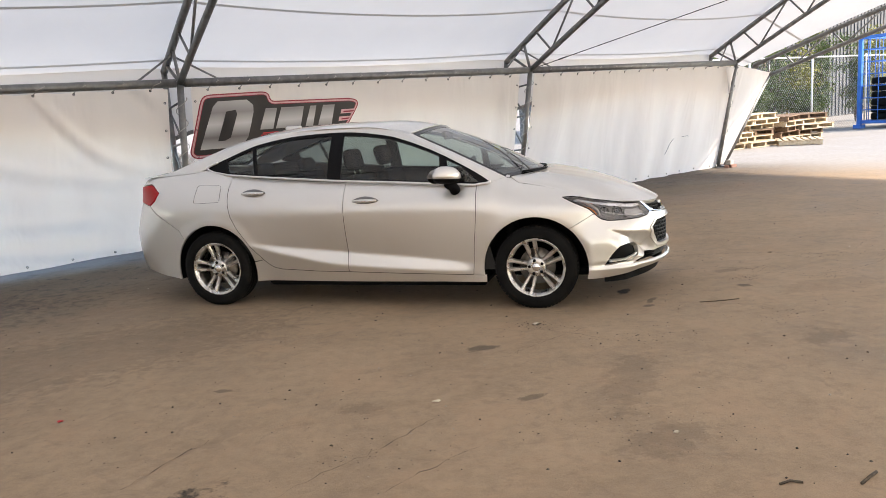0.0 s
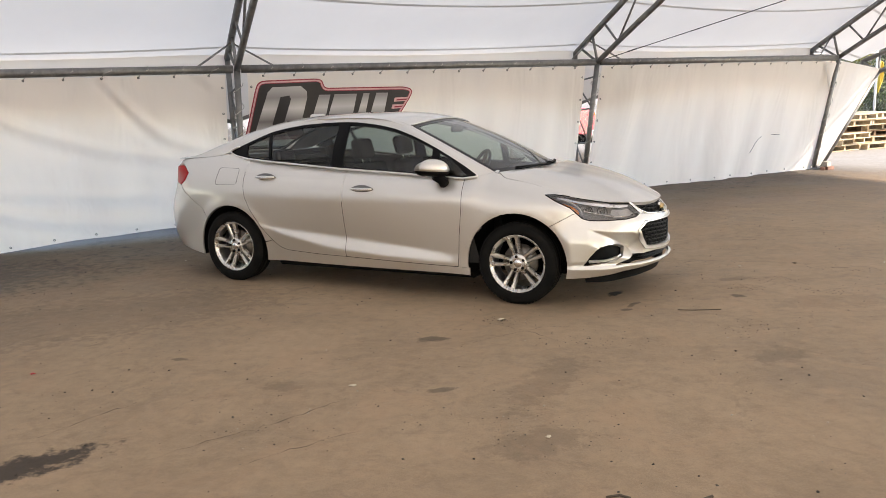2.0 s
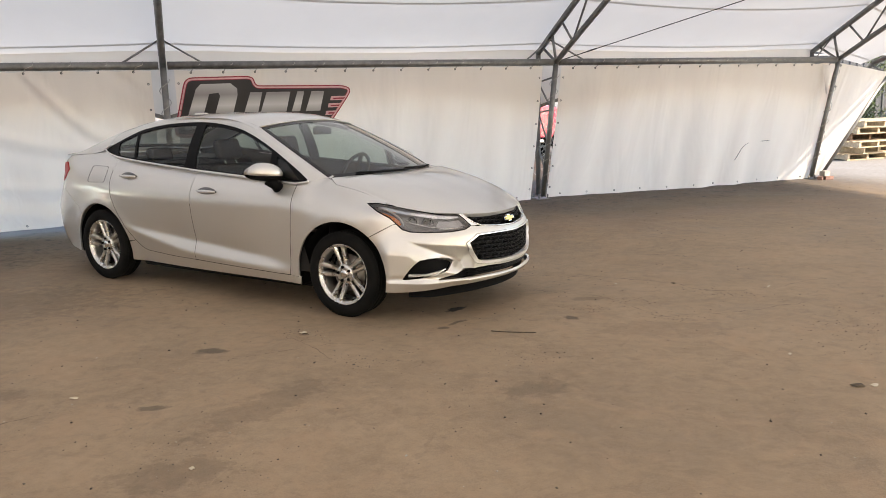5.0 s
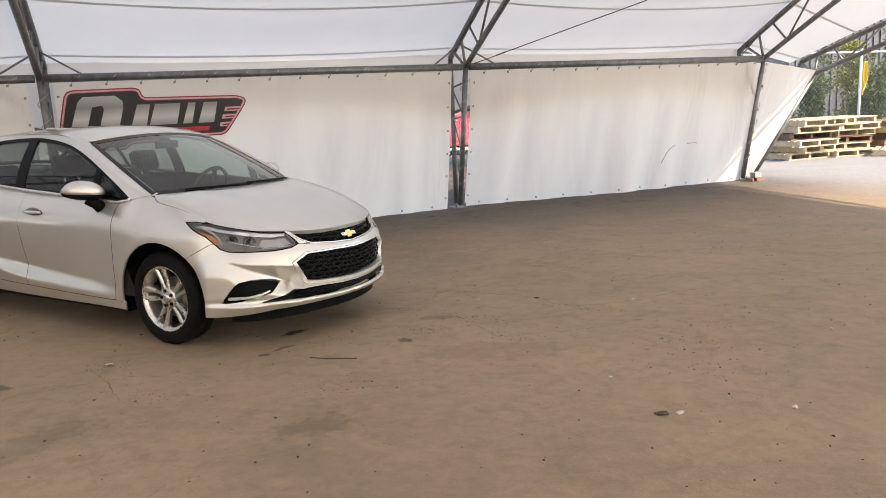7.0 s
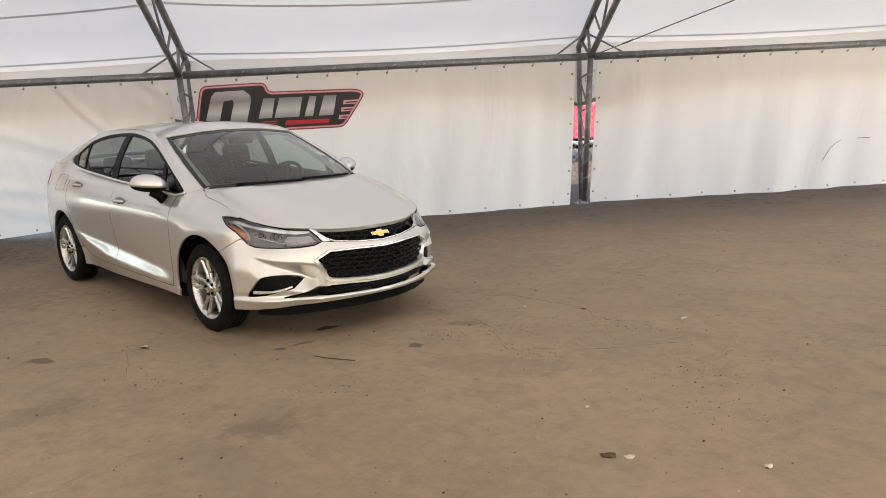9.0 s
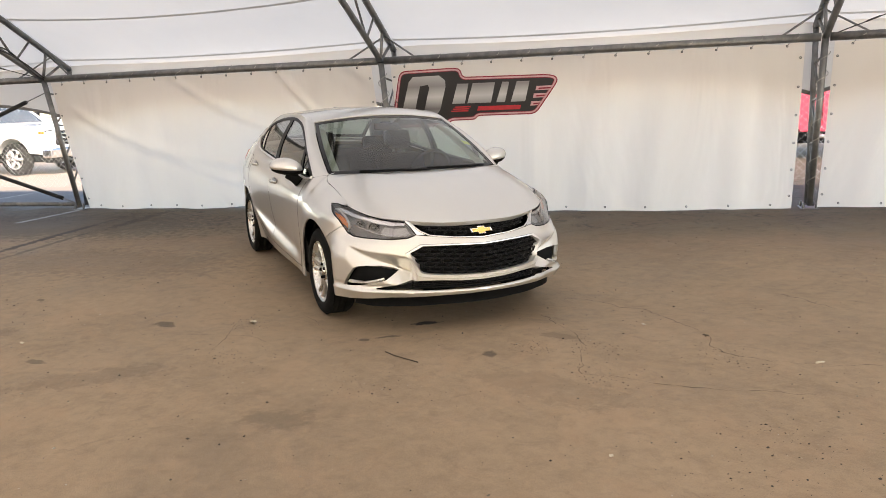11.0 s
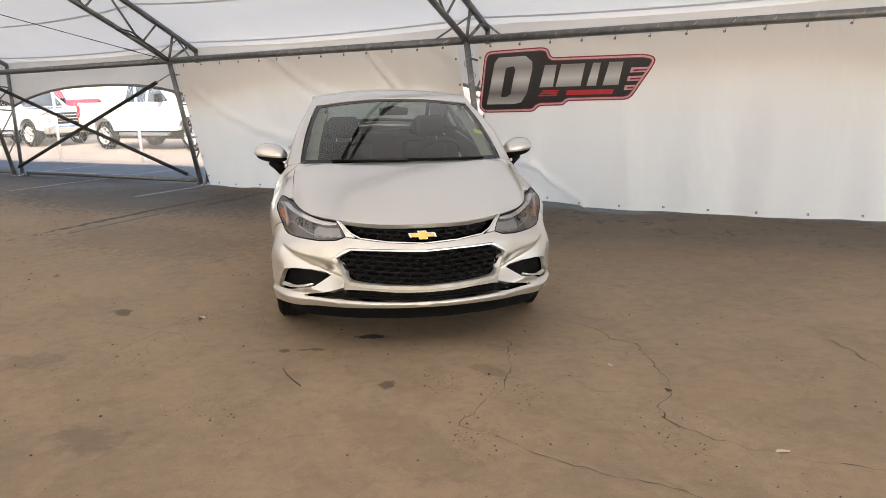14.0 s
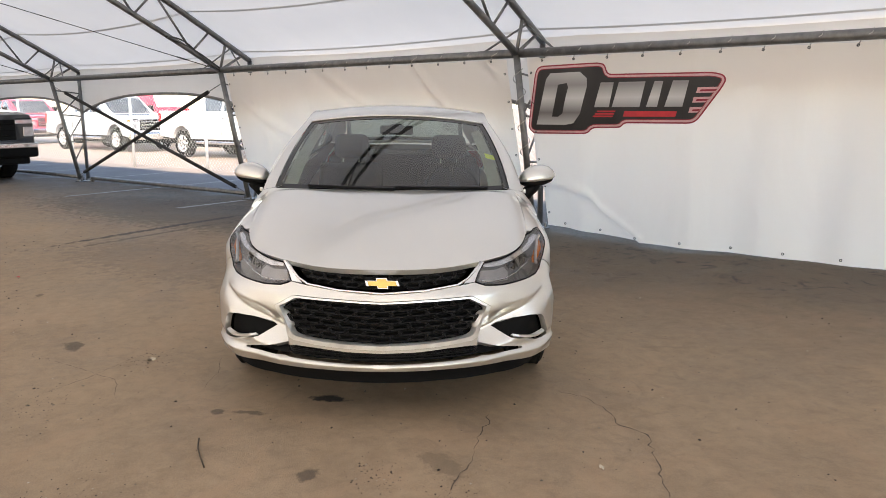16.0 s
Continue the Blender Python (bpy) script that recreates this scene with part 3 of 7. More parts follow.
ec = thing("wall_curtain_4", "white tent cloth end curtain lit by the sun", "curtain wall", kind="structure")
sheet("curtain_cloth", end_cloth, 20, 30, CURTAIN, ec)
for q in (0.02, 0.2, 0.4, 0.6, 0.8, 0.97):
    for p in (0.03, 0.97):
        g = end_cloth(p, q) - DV * 0.006
        tube("grommet", [g + (DU * math.cos(k * math.pi / 5) + Vector((0, 0, math.sin(k * math.pi / 5)))) * 0.014 for k in range(10)], 0.006, CABLE, ec, 5, True)


# ---- the car's shape: x ahead from the front axle, y to its left, z up ----
def curve(*knots):
    """Smooth curve through (x, value) knots, without overshoot."""
    xs = [k[0] for k in knots]
    ys = [k[1] for k in knots]
    n = len(xs)
    d = [(ys[i + 1] - ys[i]) / (xs[i + 1] - xs[i]) for i in range(n - 1)]
    m = [d[0]] + [0 if d[i - 1] * d[i] <= 0 else 2 * d[i - 1] * d[i] / (d[i - 1] + d[i]) for i in range(1, n - 1)] + [d[-1]]

    def f(x):
        if x <= xs[0]:
            return ys[0]
        if x >= xs[-1]:
            return ys[-1]
        lo, hi = 0, n - 1
        while hi - lo > 1:
            mid = (lo + hi) // 2
            if xs[mid] <= x:
                lo = mid
            else:
                hi = mid
        h = xs[hi] - xs[lo]
        t = (x - xs[lo]) / h
        return (ys[lo] * (1 + 2 * t) * (1 - t) ** 2 + h * m[lo] * t * (1 - t) ** 2
                + ys[hi] * t * t * (3 - 2 * t) + h * m[hi] * t * t * (t - 1))
    return f


def step(a, b, x):
    t = min(1.0, max(0.0, (x - a) / (b - a)))
    return t * t * (3 - 2 * t)


# the body's outline from above, from the nose round the left side to the tail
OUTLINE = [(0.962, 0.0), (0.952, 0.15), (0.918, 0.30), (0.858, 0.45), (0.772, 0.585), (0.662, 0.695), (0.532, 0.783), (0.38, 0.85),
           (0.15, 0.884), (-0.2, 0.897), (-0.8, 0.90), (-1.5, 0.90), (-2.2, 0.898), (-2.7, 0.885), (-3.1, 0.85), (-3.35, 0.795),
           (-3.52, 0.70), (-3.62, 0.56), (-3.67, 0.40), (-3.695, 0.2), (-3.70, 0.0)]


def catmull(p0, p1, p2, p3, t):
    return tuple(0.5 * (2 * b + (c - a) * t + (2 * a - 5 * b + 4 * c - d) * t * t + (3 * b - a - 3 * c + d) * t ** 3)
                 for a, b, c, d in zip(p0, p1, p2, p3))


def trace(pts, k):
    ext = [(pts[0][0], -pts[1][1])] + pts + [(pts[-1][0], -pts[-2][1])]
    out = []
    for i in range(len(pts) - 1):
        out += [catmull(*ext[i:i + 4], j / k) for j in range(k)]
    return out + [pts[-1]]


RING = trace(OUTLINE, 16)
RUN = [0.0]
for p, q in zip(RING, RING[1:]):
    RUN.append(RUN[-1] + math.hypot(q[0] - p[0], q[1] - p[1]))


def find(values, x):
    lo, hi = 0, len(values) - 1
    while hi - lo > 1:
        mid = (lo + hi) // 2
        if values[mid] <= x:
            lo = mid
        else:
            hi = mid
    return lo, (x - values[lo]) / (values[hi] - values[lo])


def ring(a):
    """Place and outward normal on the outline, a metres from the nose."""
    i, t = find(RUN, min(max(a, 0.0), RUN[-1]))
    p, q = RING[i], RING[i + 1]
    o, r = RING[max(i - 1, 0)], RING[min(i + 2, len(RING) - 1)]
    x, y = p[0] + (q[0] - p[0]) * t, p[1] + (q[1] - p[1]) * t
    d0 = (q[0] - o[0], q[1] - o[1])
    d1 = (r[0] - p[0], r[1] - p[1])
    if i == 0:
        d0 = (0.0, 1.0)
    dx, dy = d0[0] + (d1[0] - d0[0]) * t, d0[1] + (d1[1] - d0[1]) * t
    l = math.hypot(dx, dy)
    return x, y, dy / l, -dx / l


XS = [-p[0] for p in RING]
YS = [p[1] for p in RING]


def at_x(x):
    """a where the outline passes x."""
    i, t = find(XS, -x)
    return RUN[i] + (RUN[i + 1] - RUN[i]) * t


FRONT_COUNT = next(i for i, p in enumerate(RING) if p[0] < -0.8)


def at_y(y):
    """a where the nose's outline passes y."""
    i, t = find(YS[:FRONT_COUNT], y)
    return RUN[i] + (RUN[i + 1] - RUN[i]) * t


nose = curve((0.16, 0.09), (0.20, 0.045), (0.225, 0.036), (0.25, 0.020), (0.275, 0.003), (0.294, -0.0095), (0.299, -0.011), (0.307, 0.008), (0.330, 0.016), (0.352, 0.004), (0.38, 0.004), (0.45, 0.002), (0.52, 0.002), (0.60, 0.012),
             (0.66, 0.042), (0.70, 0.064), (0.74, 0.082), (0.78, 0.098), (0.90, 0.18))
tail = curve((0.2, 0.10), (0.30, 0.03), (0.45, -0.005), (0.60, -0.012), (0.70, 0.005), (0.80, 0.032), (0.90, 0.058), (1.0, 0.070), (1.04, 0.088), (1.08, 0.13), (1.15, 0.2))
top_z = curve((-3.7, 1.07), (-3.5, 1.08), (-3.3, 1.09), (-3.0, 1.108), (-2.78, 1.125), (-2.56, 1.083), (-2.05, 1.044), (-1.554, 1.004),
              (-1.08, 0.979), (-0.45, 0.938), (-0.33, 0.960), (-0.28, 0.975), (-0.23, 0.987), (-0.20, 0.986), (-0.16, 0.967), (-0.118, 0.944), (0.05, 0.916), (0.30, 0.852), (0.42, 0.81), (0.7, 0.77))
top_y = curve((-3.7, 0.50), (-3.5, 0.62), (-3.3, 0.672), (-3.0, 0.70), (-2.75, 0.715), (-2.56, 0.738), (-2.05, 0.757), (-1.55, 0.776),
              (-1.08, 0.787), (-0.45, 0.80), (-0.33, 0.792), (-0.28, 0.748), (-0.23, 0.703), (-0.2, 0.706), (-0.16, 0.722), (-0.118, 0.737), (0.05, 0.736), (0.30, 0.728), (0.42, 0.70), (0.7, 0.5))
crease_z = curve((-2.45, 0.545), (-2.31, 0.505), (-2.13, 0.455), (-1.9, 0.405), (-1.65, 0.358), (-1.49, 0.34), (-1.0, 0.31), (-0.5, 0.29))
hollow_z = curve((-2.45, 0.553), (-2.31, 0.517), (-1.54, 0.45), (-0.78, 0.385), (-0.5, 0.36))


def scoop(x, z, zs):
    """Inset of the doors' lower part: leaning in, then a ledge that faces up, then tucked under."""
    zu, zr = hollow_z(x), crease_z(x)
    w = max(0.004, zu - zr)
    du = 0.016 + 0.028 * min(1, w / 0.10)
    if z >= zu:
        return du * ((zs - z) / (zs - zu)) ** 1.5
    if z >= zr:
        return du + (0.010 - du) * (zu - z) / w
    return 0.010 + 0.3 * (zr - z)


def flank(x, z):
    """How far the side lies inside the outline."""
    zt = top_z(x)
    zs = 0.72 + 0.04 * step(-0.2, -0.6, x)
    deep = step(-2.62, -2.1, x) * (1 - step(-0.75, -0.35, x))
    d = 0.055 * (1 - step(0.13, 0.21, z)) + 0.004
    if z < zs:
        base = 0.02 * (1 - step(0.3, zs, z))
        hollow = sum(scoop(x, min(zs, z + e), zs) for e in (-0.009, 0.0, 0.009)) / 3
        d += base * (1 - deep) + hollow * deep
    else:
        k = (z - zs) / max(0.02, zt - zs)
        full = ring(at_x(x))[1] - top_y(x)
        d += full * k ** 2.0 if k > 0 else 0
        d -= 0.006 * math.exp(-((z - (0.93 - 0.037 * (x + 1.0))) / 0.018) ** 2) * step(-0.55, -0.95, x) * step(-2.9, -2.5, x)
    for ax, r in ((0.0, 0.40), (-2.7, 0.385)):
        rr = math.hypot(x - ax, z - 0.312)
        d -= 0.008 * math.exp(-((rr - r) / 0.055) ** 2)
    return d


def body(a, z):
    """A point of the body's wall, on its left side."""
    x, y, nx, ny = ring(a)
    wf = step(0.28, 0.62, x)
    wr = step(-3.2, -3.5, x)
    d = 0.0
    if wf > 0:
        d += wf * nose(z)
        # squarer lower corners
        d -= 0.042 * step(0.66, 0.48, z) * step(0.58, 0.74, y) * step(0.30, 0.42, x)
        # the facet that faces down from the lamp's corner to the grille's foot
        if 0.45 < a < 0.96:
            zu, zl = 0.527 + 0.15 * (a - 0.556), 0.399 + 0.41 * (a - 0.498)
            w = zu - zl
            if w > 0 and z < zu:
                k = (zu - z) / w if z > zl else max(0.0, 1 - (zl - z) / 0.11)
                d += 0.95 * w * k * step(0.455, 0.52, a)
    if wr > 0:
        d += wr * tail(z)
    if wf + wr < 1:
        d += (1 - wf - wr) * flank(x, z)
    return x - nx * d, y - ny * d, z


def cabin(x, z):
    """Half width of the side glass."""
    y = 0.80 - 0.45 * (z - 0.95) + 0.03 * math.sin(math.pi * min(1, max(0, (z - 0.95) / 0.45)))
    y -= 0.10 * step(-2.2, -3.2, x) + 0.012 * step(-0.7, -0.2, x)
    return y


def windscreen(s, t):
    """s from -1 to 1 across, t from 0 at the cowl to 1 at the roof."""
    x0, y0, z0 = -0.02 - 0.21 * s * s, 0.695 * s, 0.992 - 0.004 * s * s
    x1, y1, z1 = -0.935 - 0.064 * s * s, 0.583 * s, 1.398 - 0.048 * s * s
    k = 0.03 * 4 * t * (1 - t) * (1 - 0.75 * s * s)
    return x0 + (x1 - x0) * t + 0.4 * k, y0 + (y1 - y0) * t + 0.018 * s * 4 * t * (1 - t), z0 + (z1 - z0) * t + 0.9 * k


nose_x = curve((0.0, 0.890), (0.2, 0.879), (0.41, 0.838), (0.628, 0.758), (0.731, 0.703), (0.82, 0.636), (0.90, 0.550), (0.945, 0.462), (0.982, 0.36), (1.0, 0.312))
nose_z = curve((0.0, 0.728), (0.2, 0.731), (0.41, 0.737), (0.628, 0.750), (0.731, 0.757), (0.82, 0.764), (0.90, 0.780), (0.945, 0.795), (0.982, 0.815), (1.0, 0.834))


def bonnet(s, t):
    """s across, t from 0 at the cowl to 1 at the nose."""
    q = abs(s)
    x0, z0 = -0.03 - 0.16 * s * s, 0.998 - 0.010 * s * s
    x1, z1 = nose_x(q), nose_z(q)
    y = s * (0.735 - 0.030 * max(0, 1 - t / 0.15) ** 2)
    b = (0.052 - 0.034 * s * s) * 4 * t * (1 - t) * (0.85 + 0.3 * t)
    ridge = 0.005 * math.exp(-((q - 0.66 + 0.1 * t) / 0.14) ** 2) * step(1, 0.7, t) * step(0, 0.15, t)
    swell = 0.034 * q ** 1.5 * (1 - q ** 8) * step(0, 0.14, t) * (1 - t ** 6) - 0.040 * q ** 10 * step(0, 0.15, t) * (1 - t)
    fold = 0.012 * (1 - min(1, q / 0.35)) * step(0.72, 1, t)
    return x0 + (x1 - x0) * t, y, z0 + (z1 - z0) * t + b + ridge + fold * 0.5 + swell


roof_z = curve((-2.52, 1.398), (-2.375, 1.427), (-2.0, 1.461), (-1.685, 1.468), (-1.28, 1.462), (-1.05, 1.433), (-0.925, 1.398))
roof_y = curve((-2.6, 0.495), (-2.45, 0.515), (-2.1, 0.552), (-1.7, 0.580), (-1.36, 0.588), (-1.0, 0.583), (-0.9, 0.58))


def roof(s, t):
    """t from 0 at the windscreen to 1 at the back window."""
    xf, xb = -0.935 - 0.064 * s * s, -2.52 + 0.06 * s * s
    x = xf + (xb - xf) * t
    e = 0.030 + 0.012 * 4 * t * (1 - t) + 0.018 * (1 - t) ** 4
    xm = -0.925 + (-2.52 + 0.925) * t
    z = (1.398 if t <= 0 else roof_z(xm)) - e * s * s
    return x, s * roof_y(x), z


def backlight(s, t):
    """t from 0 at the roof to 1 at the deck."""
    x0, y0, z0 = -2.52 + 0.06 * s * s, roof_y(-2.5) * s, roof_z(-2.52) - 0.03 * s * s
    x1, y1, z1 = -3.22 + 0.10 * s * s, 0.56 * s, 1.135 - 0.02 * s * s
    k = 0.035 * 4 * t * (1 - t)
    return x0 + (x1 - x0) * t, y0 + (y1 - y0) * t, z0 + (z1 - z0) * t + k


def deck(s, t):
    """t from 0 at the back window to 1 at the tail lip."""
    x0, y0, z0 = -3.22 + 0.10 * s * s, 0.62 * s, 1.135 - 0.03 * s * s
    x1, y1, z1 = -3.575 + 0.15 * s * s, 0.60 * s, 1.10 - 0.02 * s * s
    return x0 + (x1 - x0) * t, y0 + (y1 - y0) * t, z0 + (z1 - z0) * t - 0.012 * 4 * t * (1 - t)


# ---- panels cut from those shapes ----
def inside(p, poly):
    x, y = p
    r = False
    for (x0, y0), (x1, y1) in zip(poly, poly[1:] + poly[:1]):
        if (y0 > y) != (y1 > y) and x < (x1 - x0) * (y - y0) / (y1 - y0) + x0:
            r = not r
    return r


def resampled(poly, gap):
    out = []
    for (x0, y0), (x1, y1) in zip(poly, poly[1:] + poly[:1]):
        n = max(1, math.ceil(math.hypot(x1 - x0, y1 - y0) / gap))
        out += [(x0 + (x1 - x0) * i / n, y0 + (y1 - y0) * i / n) for i in range(n)]
    return out


def area(poly):
    return 0.5 * sum(x0 * y1 - x1 * y0 for (x0, y0), (x1, y1) in zip(poly, poly[1:] + poly[:1]))


def shrunk(poly, d):
    if d == 0:
        return poly
    s = 1 if area(poly) > 0 else -1
    n, out = len(poly), []
    for i in range(n):
        (x0, y0), (x1, y1), (x2, y2) = poly[i - 1], poly[i], poly[(i + 1) % n]
        e0, e1 = Vector((x1 - x0, y1 - y0)).normalized(), Vector((x2 - x1, y2 - y1)).normalized()
        m = Vector((-(e0.y + e1.y), e0.x + e1.x))
        m = m.normalized() if m.length > 1e-6 else Vector((-e0.y, e0.x))
        k = max(0.5, m.dot(Vector((-e0.y, e0.x))))
        out.append((x1 + m.x * d * s / k, y1 + m.y * d * s / k))
    return out


def filled(poly, gap, holes=()):
    """Triangles over a flat outline with holes."""
    outer = resampled(poly, gap)
    loops = [outer] + [resampled(h, gap) for h in holes]
    pts, edges = [], []
    for loop in loops:
        b = len(pts)
        pts += [Vector(p) for p in loop]
        edges += [(b + i, b + (i + 1) % len(loop)) for i in range(len(loop))]
    xs, ys = [p[0] for p in outer], [p[1] for p in outer]
    border = [p for loop in loops for p in resampled(loop, gap / 4)]
    cells = {}
    for p in border:
        cells.setdefault((round(p[0] / gap), round(p[1] / gap)), []).append(p)
    row, y = 0, min(ys)
    while y < max(ys):
        x = min(xs) + (gap / 2 if row % 2 else 0)
        while x < max(xs):
            if inside((x, y), outer) and not any(inside((x, y), h) for h in loops[1:]):
                cx, cy = round(x / gap), round(y / gap)
                near = [q for i in (-1, 0, 1) for j in (-1, 0, 1) for q in cells.get((cx + i, cy + j), ())]
                if all((q[0] - x) ** 2 + (q[1] - y) ** 2 > (gap * 0.5) ** 2 for q in near):
                    pts.append(Vector((x, y)))
            x += gap
        y += gap * 0.87
        row += 1
    v, _, f, *_ = delaunay_2d_cdt(pts, edges, [], 0, 1e-6)
    tris = []
    for t in f:
        c = (sum(v[i].x for i in t) / 3, sum(v[i].y for i in t) / 3)
        e0, e1, e2 = v[t[1]] - v[t[0]], v[t[2]] - v[t[0]], v[t[2]] - v[t[1]]
        if abs(e0.x * e1.y - e0.y * e1.x) < 0.03 * gap * max(e0.length, e1.length, e2.length):
            continue
        if inside(c, outer) and not any(inside(c, h) for h in loops[1:]):
            tris.append(tuple(t))
    return [(p.x, p.y) for p in v], tris


MIDDLE = Vector((-1.4, 0, 0.55))


def skin(name, poly, fn, mat, parent, gap=0.035, shrink=0.002, lip=0.014, holes=(), label="", lift=0.0, away=None):
    """A panel over an outline on the surface fn(p, q), with its edge turned inwards."""
    pts, tris = filled(shrunk(poly, shrink), gap, [shrunk(h, -shrink) for h in holes])
    vs = [Vector(fn(*p)) for p in pts]
    ns = [Vector() for _ in vs]
    score = 0.0
    for a, b, c in tris:
        n = (vs[b] - vs[a]).cross(vs[c] - vs[a])
        score += n.dot((vs[a] + vs[b] + vs[c]) / 3 - (away or MIDDLE))
        for i in (a, b, c):
            ns[i] += n
    sgn = 1 if score > 0 else -1
    if sgn < 0:
        tris = [(c, b, a) for a, b, c in tris]
    ns = [(n * sgn).normalized() for n in ns]
    if lift:
        vs = [v + n * lift for v, n in zip(vs, ns)]
    verts, faces = list(vs), list(tris)
    if lip:
        count = {}
        for t in tris:
            for e in ((t[0], t[1]), (t[1], t[2]), (t[2], t[0])):
                count[e] = 1
        ends = [e for e in count if (e[1], e[0]) not in count]
        top, low = {}, {}
        for a, b in ends:
            for i in (a, b):
                if i not in top:
                    top[i] = len(verts)
                    verts.append(vs[i])
                    low[i] = len(verts)
                    verts.append(vs[i] - ns[i] * lip)
            faces.append((top[b], top[a], low[a], low[b]))
    return part_mesh(name, mesh_of(name, verts, faces, mat, True), parent, label)


def wall(side, inset=0.0):
    """The body's wall in signed run and height, on one side."""
    def f(a, z):
        x, y, zz = body(abs(a), z)
        if inset:
            _, _, nx, ny = ring(abs(a))
            x, y = x - nx * inset, y - ny * inset
        return x, y * side * (1 if a >= 0 else -1), zz
    return f


def flankwise(side, inset=0.0):
    """The body's side in x and height."""
    w = wall(side, inset)
    return lambda x, z: w(at_x(x), z)


def glasswise(side, inset=0.0):
    return lambda x, z: (x, side * (cabin(x, z) - inset), z)


def loft(name, lows, highs, mat, parent, n=8, k=4, label=""):
    """A rounded strip between two rows of points."""
    def dense(row):
        e = [row[0] * 2 - row[1]] + row + [row[-1] * 2 - row[-2]]
        out = []
        for i in range(len(row) - 1):
            out += [Vector(catmull(*e[i:i + 4], j / k)) for j in range(k)]
        return out + [row[-1]]
    a, b = dense([Vector(p) for p in lows]), dense([Vector(p) for p in highs])
    vs, fs = [], []
    for i, (p, q) in enumerate(zip(a, b)):
        l = (q - p).length * min(1, i / k)
        s = 1 if p.y > 0 else -1
        c1 = p + Vector((0, -0.42 * s, 0.9)) * (l * 0.40)
        c2 = q + Vector((0, 0.93 * s, -0.22)) * (l * 0.34)
        for i in range(n + 1):
            t = i / n
            vs.append(p * (1 - t) ** 3 + c1 * 3 * t * (1 - t) ** 2 + c2 * 3 * t * t * (1 - t) + q * t ** 3)
    for i in range(len(a) - 1):
        for j in range(n):
            f = (i * (n + 1) + j, (i + 1) * (n + 1) + j, (i + 1) * (n + 1) + j + 1, i * (n + 1) + j + 1)
            fs.append(f if lows[0][1] < 0 else f[::-1])
    return part_mesh(name, mesh_of(name, vs, fs, mat, True), parent, label)


def lathe(name, profile, mat, parent, n=48, axis="Y", label="", shift=(0, 0, 0)):
    """Turns (radius, along) round the y axis."""
    vs, fs = [], []
    m = len(profile)
    for i in range(n):
        a = 2 * math.pi * i / n
        for r, y in profile:
            vs.append(Vector((r * math.cos(a), y, r * math.sin(a))) + Vector(shift))
    for i in range(n):
        j = (i + 1) % n
        for k in range(m - 1):
            fs.append((i * m + k, i * m + k + 1, j * m + k + 1, j * m + k))
    return part_mesh(name, mesh_of(name, vs, fs, mat, True), parent, label)


def arc_points(cx, cz, r, a0, a1, n):
    return [(cx + r * math.cos(radians(a0 + (a1 - a0) * i / n)), cz + r * math.sin(radians(a0 + (a1 - a0) * i / n))) for i in range(n + 1)]


